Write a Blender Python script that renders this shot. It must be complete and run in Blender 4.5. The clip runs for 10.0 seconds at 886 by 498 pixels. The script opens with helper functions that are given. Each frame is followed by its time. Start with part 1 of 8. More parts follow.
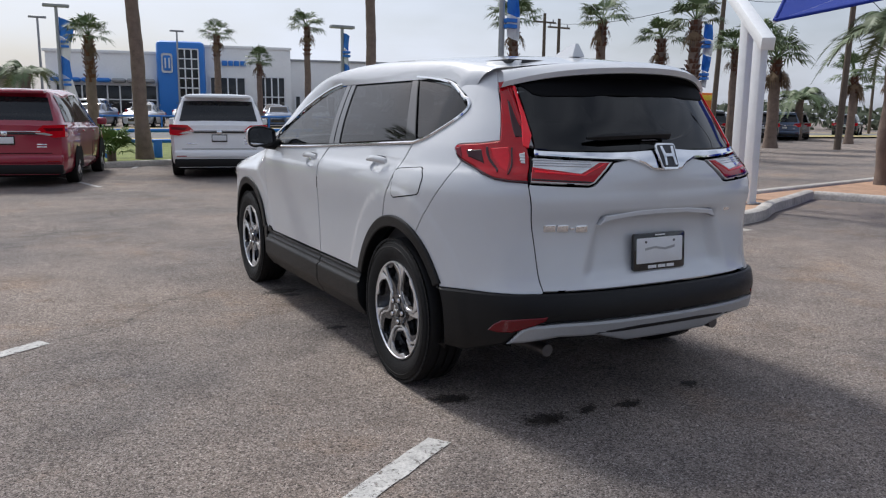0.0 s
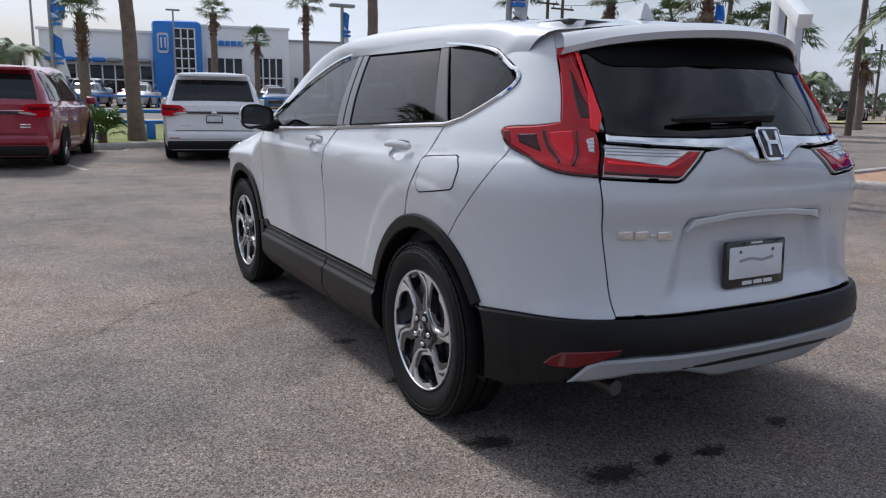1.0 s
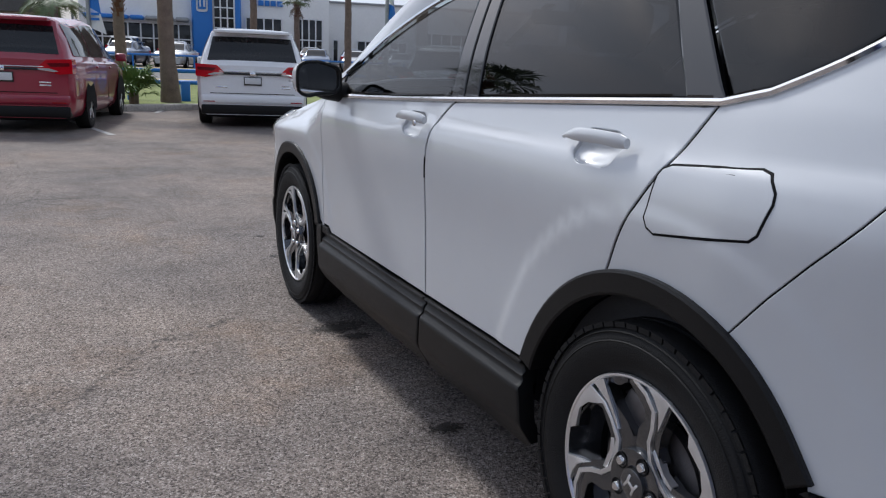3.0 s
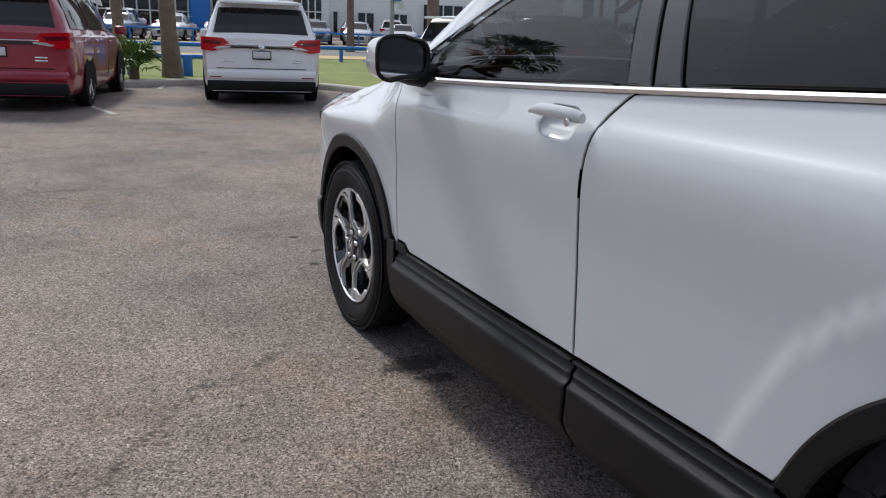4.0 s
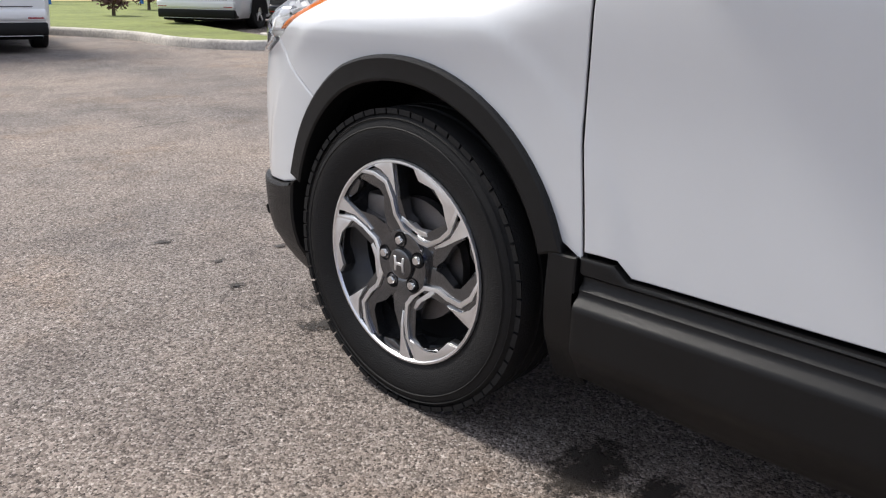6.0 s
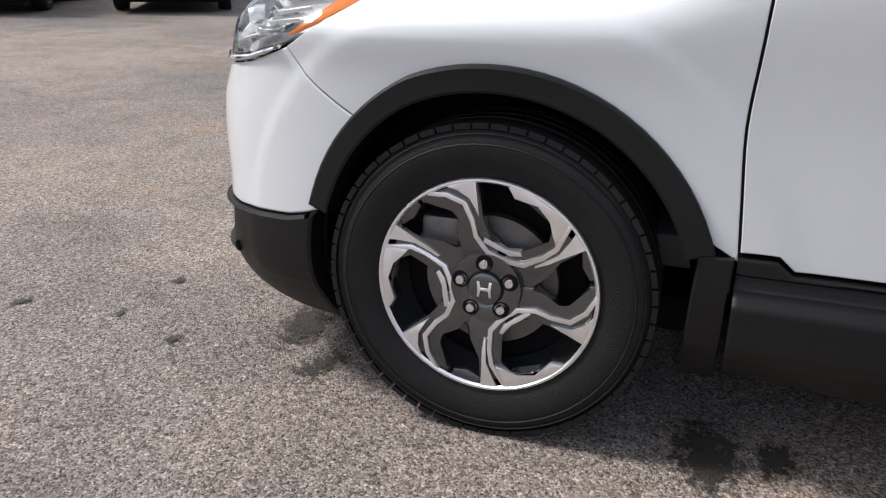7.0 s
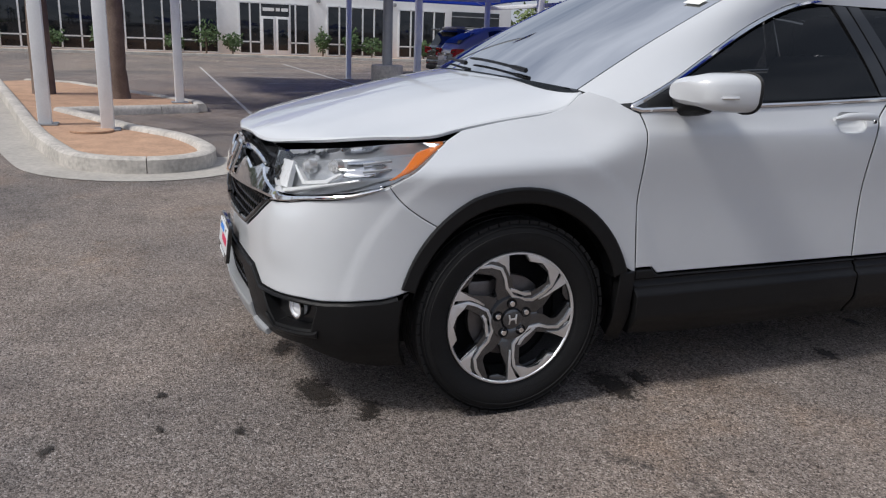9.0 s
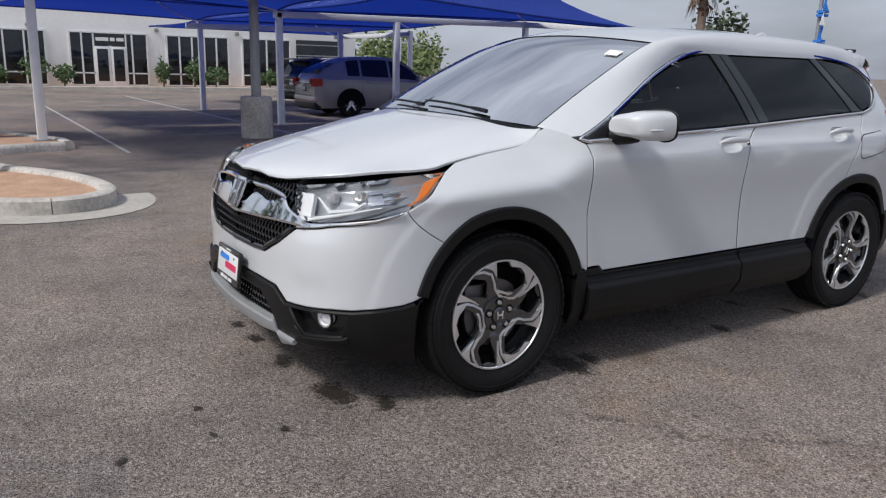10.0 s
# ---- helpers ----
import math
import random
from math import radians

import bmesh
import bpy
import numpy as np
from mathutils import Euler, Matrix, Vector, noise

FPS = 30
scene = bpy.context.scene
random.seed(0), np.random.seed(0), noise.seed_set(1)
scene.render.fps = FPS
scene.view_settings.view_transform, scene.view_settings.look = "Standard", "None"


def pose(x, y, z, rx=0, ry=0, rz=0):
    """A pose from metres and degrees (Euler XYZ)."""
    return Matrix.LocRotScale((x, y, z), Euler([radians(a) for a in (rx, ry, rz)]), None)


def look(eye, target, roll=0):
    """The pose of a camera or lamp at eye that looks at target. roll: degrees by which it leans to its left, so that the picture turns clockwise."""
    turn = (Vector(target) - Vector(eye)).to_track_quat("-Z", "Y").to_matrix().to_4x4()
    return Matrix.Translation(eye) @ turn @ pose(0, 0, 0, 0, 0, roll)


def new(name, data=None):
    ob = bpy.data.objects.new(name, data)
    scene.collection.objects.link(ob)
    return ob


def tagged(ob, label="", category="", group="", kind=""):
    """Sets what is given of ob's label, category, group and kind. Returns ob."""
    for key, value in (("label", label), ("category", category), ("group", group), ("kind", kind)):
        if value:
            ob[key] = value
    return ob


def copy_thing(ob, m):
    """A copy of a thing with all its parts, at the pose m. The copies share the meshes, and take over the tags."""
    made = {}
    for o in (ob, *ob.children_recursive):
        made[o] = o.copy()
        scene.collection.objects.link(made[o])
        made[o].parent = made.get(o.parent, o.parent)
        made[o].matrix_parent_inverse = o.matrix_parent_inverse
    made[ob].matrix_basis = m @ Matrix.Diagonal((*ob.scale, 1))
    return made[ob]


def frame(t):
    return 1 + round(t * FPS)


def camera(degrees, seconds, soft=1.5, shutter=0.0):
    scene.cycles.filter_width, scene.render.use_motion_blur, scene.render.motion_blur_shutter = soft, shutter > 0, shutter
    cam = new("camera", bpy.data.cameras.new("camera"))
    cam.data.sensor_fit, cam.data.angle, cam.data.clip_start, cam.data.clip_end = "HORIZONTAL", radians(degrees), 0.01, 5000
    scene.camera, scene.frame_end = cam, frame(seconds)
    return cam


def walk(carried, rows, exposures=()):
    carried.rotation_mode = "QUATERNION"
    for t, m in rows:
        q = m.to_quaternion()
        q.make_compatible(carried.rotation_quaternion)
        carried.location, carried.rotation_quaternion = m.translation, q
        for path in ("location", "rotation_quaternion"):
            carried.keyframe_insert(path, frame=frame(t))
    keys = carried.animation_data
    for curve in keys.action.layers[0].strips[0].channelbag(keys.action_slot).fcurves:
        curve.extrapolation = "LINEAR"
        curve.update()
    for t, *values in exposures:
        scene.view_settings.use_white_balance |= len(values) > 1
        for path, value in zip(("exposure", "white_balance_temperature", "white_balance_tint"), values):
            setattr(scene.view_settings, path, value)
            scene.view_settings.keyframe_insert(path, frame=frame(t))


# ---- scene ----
cam = camera(60.0, 10.0, soft=1.2)
PATH = [
    (0, (-2.523, -4.695, 1.315), (-1.561, -2.975, 0.975), 0.6),
    (0.5, (-2.437, -4.35, 1.291), (-1.47, -2.637, 0.93), 0.6),
    (1, (-2.31, -3.993, 1.284), (-1.346, -2.283, 0.902), 1.0),
    (1.5, (-2.203, -3.612, 1.27), (-1.253, -1.897, 0.873), 1.4),
    (2, (-2.101, -3.242, 1.251), (-1.183, -1.513, 0.843), 1.6),
    (2.5, (-1.998, -2.864, 1.251), (-1.11, -1.126, 0.813), 1.8),
    (2.7, (-1.975, -2.702, 1.234), (-1.092, -0.964, 0.79), 2.1),
    (3.8, (-2.031, -1.884, 1.269), (-1.145, -0.17, 0.742), 2.7),
    (4, (-2.006, -1.671, 1.236), (-1.125, 0.043, 0.703), 2.1),
    (4.5, (-2.041, -1.174, 1.179), (-1.095, 0.495, 0.612), 2.3),
    (5, (-2.05, -0.727, 1.113), (-0.977, 0.849, 0.509), 1.9),
    (5.2, (-2.032, -0.583, 1.098), (-0.932, 0.967, 0.475), 0.9),
    (6.3, (-2.135, 0.375, 0.958), (-0.61, 1.481, 0.288), 1.2),
    (6.5, (-2.209, 0.541, 0.975), (-0.599, 1.502, 0.279), 0.8),
    (7, (-2.366, 0.941, 1.039), (-0.597, 1.528, 0.313), 0.9),
    (7.5, (-2.481, 1.295, 1.149), (-0.642, 1.555, 0.409), 0.8),
    (8, (-2.773, 1.711, 1.178), (-0.876, 1.572, 0.558), 2.4),
    (8.5, (-2.97, 2.087, 1.239), (-1.11, 1.629, 0.663), 2.4),
    (9, (-3.195, 2.5, 1.311), (-1.399, 1.797, 0.781), 2.2),
    (9.5, (-3.382, 2.895, 1.373), (-1.668, 1.989, 0.879), 1.9),
    (10, (-3.423, 3.265, 1.392), (-1.79, 2.205, 0.934), 1.4),
]
walk(cam, [(t, look(eye, target, roll)) for t, eye, target, roll in PATH], [(0, 0.20, 6200, 10), (1.5, 0.20, 5950, 10), (2.5, 0.14, 5900, 10), (4.5, 0.28, 6350, 10), (6.5, 0.86, 6500, 10), (7.5, 0.56, 6400, 10), (8.5, 0.0, 6300, 10), (10.0, 0.06, 6250, 10)])

# ---- light ----
world = bpy.data.worlds.new("sky")
scene.world = world
world.use_nodes = True
wn = world.node_tree
sky = wn.nodes.new("ShaderNodeTexSky")
sky.sky_type = "NISHITA"
sky.sun_disc = False
sky.sun_elevation, sky.sun_rotation = radians(50), radians(-9)
sky.air_density, sky.dust_density, sky.ozone_density = 1.0, 4.0, 1.0
haze = wn.nodes.new("ShaderNodeMix")
haze.data_type = "RGBA"
haze.inputs[0].default_value = 0.75
haze.inputs[7].default_value = (8.2, 8.65, 9.75, 1)
cloud_tex = wn.nodes.new("ShaderNodeTexNoise")
cloud_tex.inputs["Scale"].default_value = 2.2
cloud_tex.inputs["Detail"].default_value = 6
cloud_map = wn.nodes.new("ShaderNodeMapping")
cloud_map.inputs["Scale"].default_value = (1, 1, 3.5)
cloud_co = wn.nodes.new("ShaderNodeTexCoord")
cloud_ramp = wn.nodes.new("ShaderNodeMapRange")
cloud_ramp.inputs["From Min"].default_value, cloud_ramp.inputs["From Max"].default_value = 0.35, 0.65
cloud_ramp.inputs["To Min"].default_value, cloud_ramp.inputs["To Max"].default_value = 0.30, 0.86
wn.links.new(cloud_co.outputs["Generated"], cloud_map.inputs["Vector"])
wn.links.new(cloud_map.outputs[0], cloud_tex.inputs["Vector"])
wn.links.new(cloud_tex.outputs["Fac"], cloud_ramp.inputs["Value"])
wn.links.new(cloud_ramp.outputs[0], haze.inputs[0])
wn.links.new(sky.outputs[0], haze.inputs[6])
# an overcast veil, brighter overhead than at the horizon
split = wn.nodes.new("ShaderNodeSeparateXYZ")
fall = wn.nodes.new("ShaderNodeMapRange")
fall.interpolation_type = "SMOOTHSTEP"
fall.inputs["From Min"].default_value, fall.inputs["From Max"].default_value = 0.02, 0.55
fall.inputs["To Min"].default_value, fall.inputs["To Max"].default_value = 1.04, 1.08
veil = wn.nodes.new("ShaderNodeVectorMath")
veil.operation = "SCALE"
wn.links.new(cloud_co.outputs["Generated"], split.inputs[0])
wn.links.new(split.outputs["Z"], fall.inputs["Value"])
wn.links.new(haze.outputs[2], veil.inputs[0])
# brighter towards the sun
side = wn.nodes.new("ShaderNodeMapRange")
side.inputs["From Min"].default_value, side.inputs["From Max"].default_value = -1.0, 1.0
side.inputs["To Min"].default_value, side.inputs["To Max"].default_value = 0.76, 1.08
both = wn.nodes.new("ShaderNodeMath")
both.operation = "MULTIPLY"
wn.links.new(split.outputs["Y"], side.inputs["Value"])
wn.links.new(fall.outputs[0], both.inputs[0])
wn.links.new(side.outputs[0], both.inputs[1])
wn.links.new(both.outputs[0], veil.inputs["Scale"])
wn.links.new(veil.outputs[0], wn.nodes["Background"].inputs[0])
wn.nodes["Background"].inputs[1].default_value = 0.082

sun_data = bpy.data.lights.new("sun", "SUN")
sun_data.energy, sun_data.angle, sun_data.color = 2.6, radians(10), (1.0, 0.955, 0.885)
sun = new("sun", sun_data)
sun.matrix_world = look((-4.0, 25, 30), (0, 0, 0))

# ---- materials ----


def nodes_of(m):
    m.use_nodes = True
    return m.node_tree, m.node_tree.nodes["Principled BSDF"]


def mat(name, color, rough=0.5, metal=0.0, vary=0.0, scale=8.0, bump=0.0, bump_scale=60.0, coat=0.0, spec=0.5, emit=0.0, transmission=0.0, rnd=0.0):
    """Colour with variation at two scales and fine relief, in object space."""
    m = bpy.data.materials.new(name)
    t, b = nodes_of(m)
    b.inputs["Roughness"].default_value, b.inputs["Metallic"].default_value = rough, metal
    b.inputs["Base Color"].default_value = (*color, 1)
    b.inputs["Specular IOR Level"].default_value = spec
    b.inputs["Coat Weight"].default_value = coat
    b.inputs["Coat Roughness"].default_value = 0.03
    b.inputs["Transmission Weight"].default_value = transmission
    if emit:
        b.inputs["Emission Color"].default_value = (*color, 1)
        b.inputs["Emission Strength"].default_value = emit
    co = t.nodes.new("ShaderNodeTexCoord")
    if vary:
        n1, n2 = t.nodes.new("ShaderNodeTexNoise"), t.nodes.new("ShaderNodeTexNoise")
        n1.inputs["Scale"].default_value, n2.inputs["Scale"].default_value = scale, scale * 9
        n1.inputs["Detail"].default_value = n2.inputs["Detail"].default_value = 4
        add = t.nodes.new("ShaderNodeMath")
        add.operation = "ADD"
        mr = t.nodes.new("ShaderNodeMapRange")
        mr.inputs["From Min"].default_value, mr.inputs["From Max"].default_value = 0.6, 1.4
        mr.inputs["To Min"].default_value, mr.inputs["To Max"].default_value = 1 - vary, 1 + vary
        mix = t.nodes.new("ShaderNodeVectorMath")
        mix.operation = "SCALE"
        mix.inputs[0].default_value = color
        for n in (n1, n2):
            t.links.new(co.outputs["Object"], n.inputs["Vector"])
        t.links.new(n1.outputs["Fac"], add.inputs[0])
        t.links.new(n2.outputs["Fac"], add.inputs[1])
        t.links.new(add.outputs[0], mr.inputs["Value"])
        last = mr.outputs[0]
        if rnd:
            info = t.nodes.new("ShaderNodeObjectInfo")
            r2 = t.nodes.new("ShaderNodeMapRange")
            r2.inputs["To Min"].default_value, r2.inputs["To Max"].default_value = 1 - rnd, 1 + rnd
            mul = t.nodes.new("ShaderNodeMath")
            mul.operation = "MULTIPLY"
            t.links.new(info.outputs["Random"], r2.inputs["Value"])
            t.links.new(r2.outputs[0], mul.inputs[0])
            t.links.new(last, mul.inputs[1])
            last = mul.outputs[0]
        t.links.new(last, mix.inputs["Scale"])
        t.links.new(mix.outputs[0], b.inputs["Base Color"])
    if bump:
        n3, bm_ = t.nodes.new("ShaderNodeTexNoise"), t.nodes.new("ShaderNodeBump")
        n3.inputs["Scale"].default_value, n3.inputs["Detail"].default_value = bump_scale, 5
        bm_.inputs["Strength"].default_value, bm_.inputs["Distance"].default_value = bump, 0.01
        t.links.new(co.outputs["Object"], n3.inputs["Vector"])
        t.links.new(n3.outputs["Fac"], bm_.inputs["Height"])
        t.links.new(bm_.outputs[0], b.inputs["Normal"])
    return m


def tinted_glass(name, tint, ior=1.56):
    """A thin pane: tinted see-through with a Fresnel gloss."""
    m = bpy.data.materials.new(name)
    m.use_nodes = True
    t = m.node_tree
    t.nodes.clear()
    out, mix = t.nodes.new("ShaderNodeOutputMaterial"), t.nodes.new("ShaderNodeMixShader")
    clear, gloss, fres = t.nodes.new("ShaderNodeBsdfTransparent"), t.nodes.new("ShaderNodeBsdfGlossy"), t.nodes.new("ShaderNodeFresnel")
    clear.inputs[0].default_value = (*tint, 1)
    gloss.inputs["Roughness"].default_value = 0.01
    fres.inputs[0].default_value = ior
    t.links.new(fres.outputs[0], mix.inputs[0])
    t.links.new(clear.outputs[0], mix.inputs[1])
    t.links.new(gloss.outputs[0], mix.inputs[2])
    t.links.new(mix.outputs[0], out.inputs[0])
    return m


PAINT_WHITE = mat("white_pearl_paint", (0.595, 0.612, 0.632), 0.34, 0.0, 0.015, 1.5, coat=1.0)
PAINT_VAN = mat("white_paint", (0.87, 0.88, 0.89), 0.3, 0.0, 0.02, 2, coat=0.8)
PAINT_RED = mat("red_paint", (0.30, 0.012, 0.036), 0.3, 0.1, 0.05, 3, coat=1.0)
PAINT_BLACK = mat("black_paint", (0.012, 0.012, 0.014), 0.25, 0.0, 0.1, 3, coat=1.0)
PAINT_GREY = mat("grey_metal_paint", (0.32, 0.30, 0.29), 0.4, 0.2, 0.05, 3, coat=0.9)
PAINT_SILVER = mat("silver_paint", (0.45, 0.47, 0.5), 0.35, 0.5, 0.05, 3, coat=0.8)
PAINT_BLUE = mat("blue_grey_paint", (0.08, 0.12, 0.2), 0.35, 0.3, 0.05, 3, coat=0.8)
CLADDING = mat("black_cladding_plastic", (0.0065, 0.0065, 0.007), 0.38, 0, 0.2, 12, 0.2, 900, spec=0.26)
BLACK = mat("matte_black", (0.005, 0.005, 0.006), 0.7, 0, 0.1, 8, spec=0.12)
GLOSS_BLACK = mat("gloss_black_trim", (0.01, 0.01, 0.011), 0.12, 0, 0.05, 8, coat=0.5)
CHROME = mat("chrome", (0.82, 0.83, 0.85), 0.06, 1.0, 0.02, 10)
SKID = mat("silver_plastic", (0.36, 0.37, 0.38), 0.4, 0.3, 0.06, 10, 0.1, 400)
RUBBER = mat("tyre_rubber", (0.0085, 0.0085, 0.009), 0.62, 0, 0.3, 14, 0.3, 260, spec=0.25)
ALLOY = mat("machined_alloy", (0.84, 0.85, 0.87), 0.34, 0.92, 0.04, 30, 0.05, 300)
ALLOY_DARK = mat("dark_grey_alloy_paint", (0.095, 0.099, 0.108), 0.24, 0.85, 0.06, 20, coat=1.0)
STEEL = mat("brake_steel", (0.16, 0.15, 0.15), 0.5, 0.9, 0.2, 30)
BEZEL = mat("grey_lamp_bezel", (0.50, 0.51, 0.53), 0.35, 0.3, 0.08, 20)
LAMP_RED = mat("red_lens", (0.36, 0.001, 0.006), 0.06, 0, 0.12, 40, coat=0.3, spec=0.35)
LAMP_DARK = mat("dark_red_lens", (0.13, 0.001, 0.006), 0.1, 0, 0.12, 40, coat=0.3, spec=0.35)
LAMP_BRIGHT = mat("bright_red_lens", (0.85, 0.008, 0.022), 0.08, 0, 0.08, 40, coat=0.3, spec=0.35)
LAMP_MID = mat("mid_red_lens", (0.52, 0.003, 0.012), 0.08, 0, 0.15, 60, coat=0.3, spec=0.35)
LAMP_BLACK = mat("near_black_lens", (0.030, 0.001, 0.003), 0.08, 0, 0.15, 60, coat=0.3, spec=0.35)
LAMP_CLEAR = mat("clear_lens", (0.62, 0.62, 0.62), 0.12, 0.5, 0.12, 60, coat=1.0)
REFLECTOR = mat("lamp_reflector", (0.50, 0.52, 0.55), 0.30, 0.7, 0.1, 30)
AMBER = mat("amber_lens", (0.75, 0.2, 0.02), 0.12, 0, 0.1, 60, coat=1.0)
LED_WHITE = mat("white_light_guide", (0.85, 0.86, 0.88), 0.15, 0, 0.02, 30, coat=1.0)
INTERIOR = mat("dark_grey_cabin", (0.035, 0.035, 0.037), 0.7, 0, 0.15, 10, 0.2, 200)
SEAT = mat("grey_seat_cloth", (0.06, 0.06, 0.062), 0.85, 0, 0.2, 14, 0.3, 300)
PLATE = mat("white_plate", (0.7, 0.71, 0.72), 0.4, 0, 0.05, 20)
PAPER = mat("white_paper", (0.8, 0.8, 0.78), 0.8, 0, 0.03, 20)
PRINT_BLUE = mat("blue_print", (0.03, 0.22, 0.7), 0.5)
PRINT_RED = mat("red_print", (0.6, 0.03, 0.1), 0.5)
GLASS_FRONT = tinted_glass("front_door_glass", (0.13, 0.135, 0.14))
GLASS_PRIVACY = tinted_glass("privacy_glass", (0.035, 0.035, 0.04))
GLASS_SCREEN = tinted_glass("windscreen_glass", (0.62, 0.68, 0.70))
LENS_COVER = tinted_glass("lamp_cover", (0.93, 0.94, 0.95))
GLASS_DARK = mat("dark_window", (0.012, 0.014, 0.017), 0.04, 0, 0.1, 2)

# ---- mesh helpers ----


def mesh_of(name, verts, faces, material, parent=None, label="", smooth=True):
    me = bpy.data.meshes.new(name)
    me.from_pydata([tuple(v) for v in verts], [], faces)
    me.materials.append(material)
    if smooth:
        me.polygons.foreach_set("use_smooth", [True] * len(me.polygons))
        me.set_sharp_from_angle(angle=radians(38))
    me.update()
    ob = new(name, me)
    ob.parent = parent
    return tagged(ob, label)


def part(name, bm, material, parent, label="", smooth=True):
    me = bpy.data.meshes.new(name)
    bm.to_mesh(me)
    bm.free()
    me.materials.append(material)
    if smooth:
        me.polygons.foreach_set("use_smooth", [True] * len(me.polygons))
        me.set_sharp_from_angle(angle=radians(38))
    ob = new(name, me)
    ob.parent = parent
    return tagged(ob, label)


def thing(name, label, category, group="", kind="", m=None):
    ob = new(name)
    if m is not None:
        ob.matrix_world = m
    return tagged(ob, label, category, group, kind)


def box_bm(x0, y0, z0, x1, y1, z1, bevel=0.0, seg=2, bm=None):
    bm = bm or bmesh.new()
    r = bmesh.ops.create_cube(bm, size=1)
    bmesh.ops.scale(bm, vec=(x1 - x0, y1 - y0, z1 - z0), verts=r["verts"])
    bmesh.ops.translate(bm, vec=((x0 + x1) / 2, (y0 + y1) / 2, (z0 + z1) / 2), verts=r["verts"])
    if bevel:
        es = {e for v in r["verts"] for e in v.link_edges}
        bmesh.ops.bevel(bm, geom=list(es), offset=bevel, segments=seg, affect="EDGES", profile=0.5)
    return bm


def tube_bm(points, radius, sides=8, caps=True, bm=None, radii=None):
    """A round bar along points."""
    bm = bm or bmesh.new()
    pts = [Vector(p) for p in points]
    rings = []
    for i, p in enumerate(pts):
        d = (pts[min(i + 1, len(pts) - 1)] - pts[max(i - 1, 0)]).normalized()
        a = d.orthogonal().normalized() if i == 0 else (a - d * a.dot(d)).normalized()
        b = d.cross(a)
        r = radii[i] if radii else radius
        rings.append([bm.verts.new(p + (a * math.cos(k * math.tau / sides) + b * math.sin(k * math.tau / sides)) * r) for k in range(sides)])
    for r0, r1 in zip(rings, rings[1:]):
        for k in range(sides):
            bm.faces.new((r0[k], r0[(k + 1) % sides], r1[(k + 1) % sides], r1[k]))
    if caps:
        bm.faces.new(rings[0][::-1])
        bm.faces.new(rings[-1])
    bm.normal_update()
    return bm


def lathe_bm(profile, seg=48, axis="X", bm=None):
    """Turns (a, r) pairs about an axis: a along the axis, r from it."""
    bm = bm or bmesh.new()
    rings = []
    for a, r in profile:
        ring = []
        for k in range(seg):
            c, s = math.cos(k * math.tau / seg) * r, math.sin(k * math.tau / seg) * r
            ring.append(bm.verts.new((a, c, s) if axis == "X" else (c, s, a)))
        rings.append(ring)
    for r0, r1 in zip(rings, rings[1:]):
        for k in range(seg):
            bm.faces.new((r0[k], r0[(k + 1) % seg], r1[(k + 1) % seg], r1[k]))
    bmesh.ops.recalc_face_normals(bm, faces=bm.faces)
    return bm


def prism_bm(outline, z0, z1, to, bevel=0.0, bm=None):
    """A flat outline of (a, b) pairs given depth z0..z1; to maps (a, b, c) to a place."""
    bm = bm or bmesh.new()
    lo = [bm.verts.new(to(a, b, z0)) for a, b in outline]
    hi = [bm.verts.new(to(a, b, z1)) for a, b in outline]
    n = len(outline)
    fs = [bm.faces.new(hi), bm.faces.new(lo[::-1])]
    for k in range(n):
        fs.append(bm.faces.new((lo[k], lo[(k + 1) % n], hi[(k + 1) % n], hi[k])))
    if bevel:
        bmesh.ops.bevel(bm, geom=list(fs[0].edges), offset=bevel, segments=2, affect="EDGES", profile=0.5)
    bmesh.ops.recalc_face_normals(bm, faces=bm.faces)
    return bm


def spline(xs, ys):
    """A natural cubic through the points, held level outside."""
    xs, ys = np.array(xs, float), np.array(ys, float)
    n, h = len(xs), np.diff(xs)
    A, rhs = np.eye(n), np.zeros(n)
    for i in range(1, n - 1):
        A[i, i - 1:i + 2] = h[i - 1], 2 * (h[i - 1] + h[i]), h[i]
        rhs[i] = 6 * ((ys[i + 1] - ys[i]) / h[i] - (ys[i] - ys[i - 1]) / h[i - 1])
    m = np.linalg.solve(A, rhs)

    def f(x):
        x = min(max(x, xs[0]), xs[-1])
        i = min(max(int(np.searchsorted(xs, x)) - 1, 0), n - 2)
        a, b = (xs[i + 1] - x), (x - xs[i])
        return float((m[i] * a ** 3 + m[i + 1] * b ** 3) / (6 * h[i]) + (ys[i] / h[i] - m[i] * h[i] / 6) * a + (ys[i + 1] / h[i] - m[i + 1] * h[i] / 6) * b)
    return f


def smooth_step(x, a, b):
    t = min(max((x - a) / (b - a), 0.0), 1.0)
    return t * t * (3 - 2 * t)


def curve2(pts, n=6):
    """A Catmull-Rom line through 2D points."""
    out = []
    for i in range(len(pts) - 1):
        p0, p1, p2, p3 = (np.array(pts[min(max(k, 0), len(pts) - 1)], float) for k in (i - 1, i, i + 1, i + 2))
        for k in range(n):
            t = k / n
            out.append(tuple(0.5 * (2 * p1 + (p2 - p0) * t + (2 * p0 - 5 * p1 + 4 * p2 - p3) * t * t + (3 * p1 - p0 - 3 * p2 + p3) * t ** 3)))
    return out + [tuple(map(float, pts[-1]))]


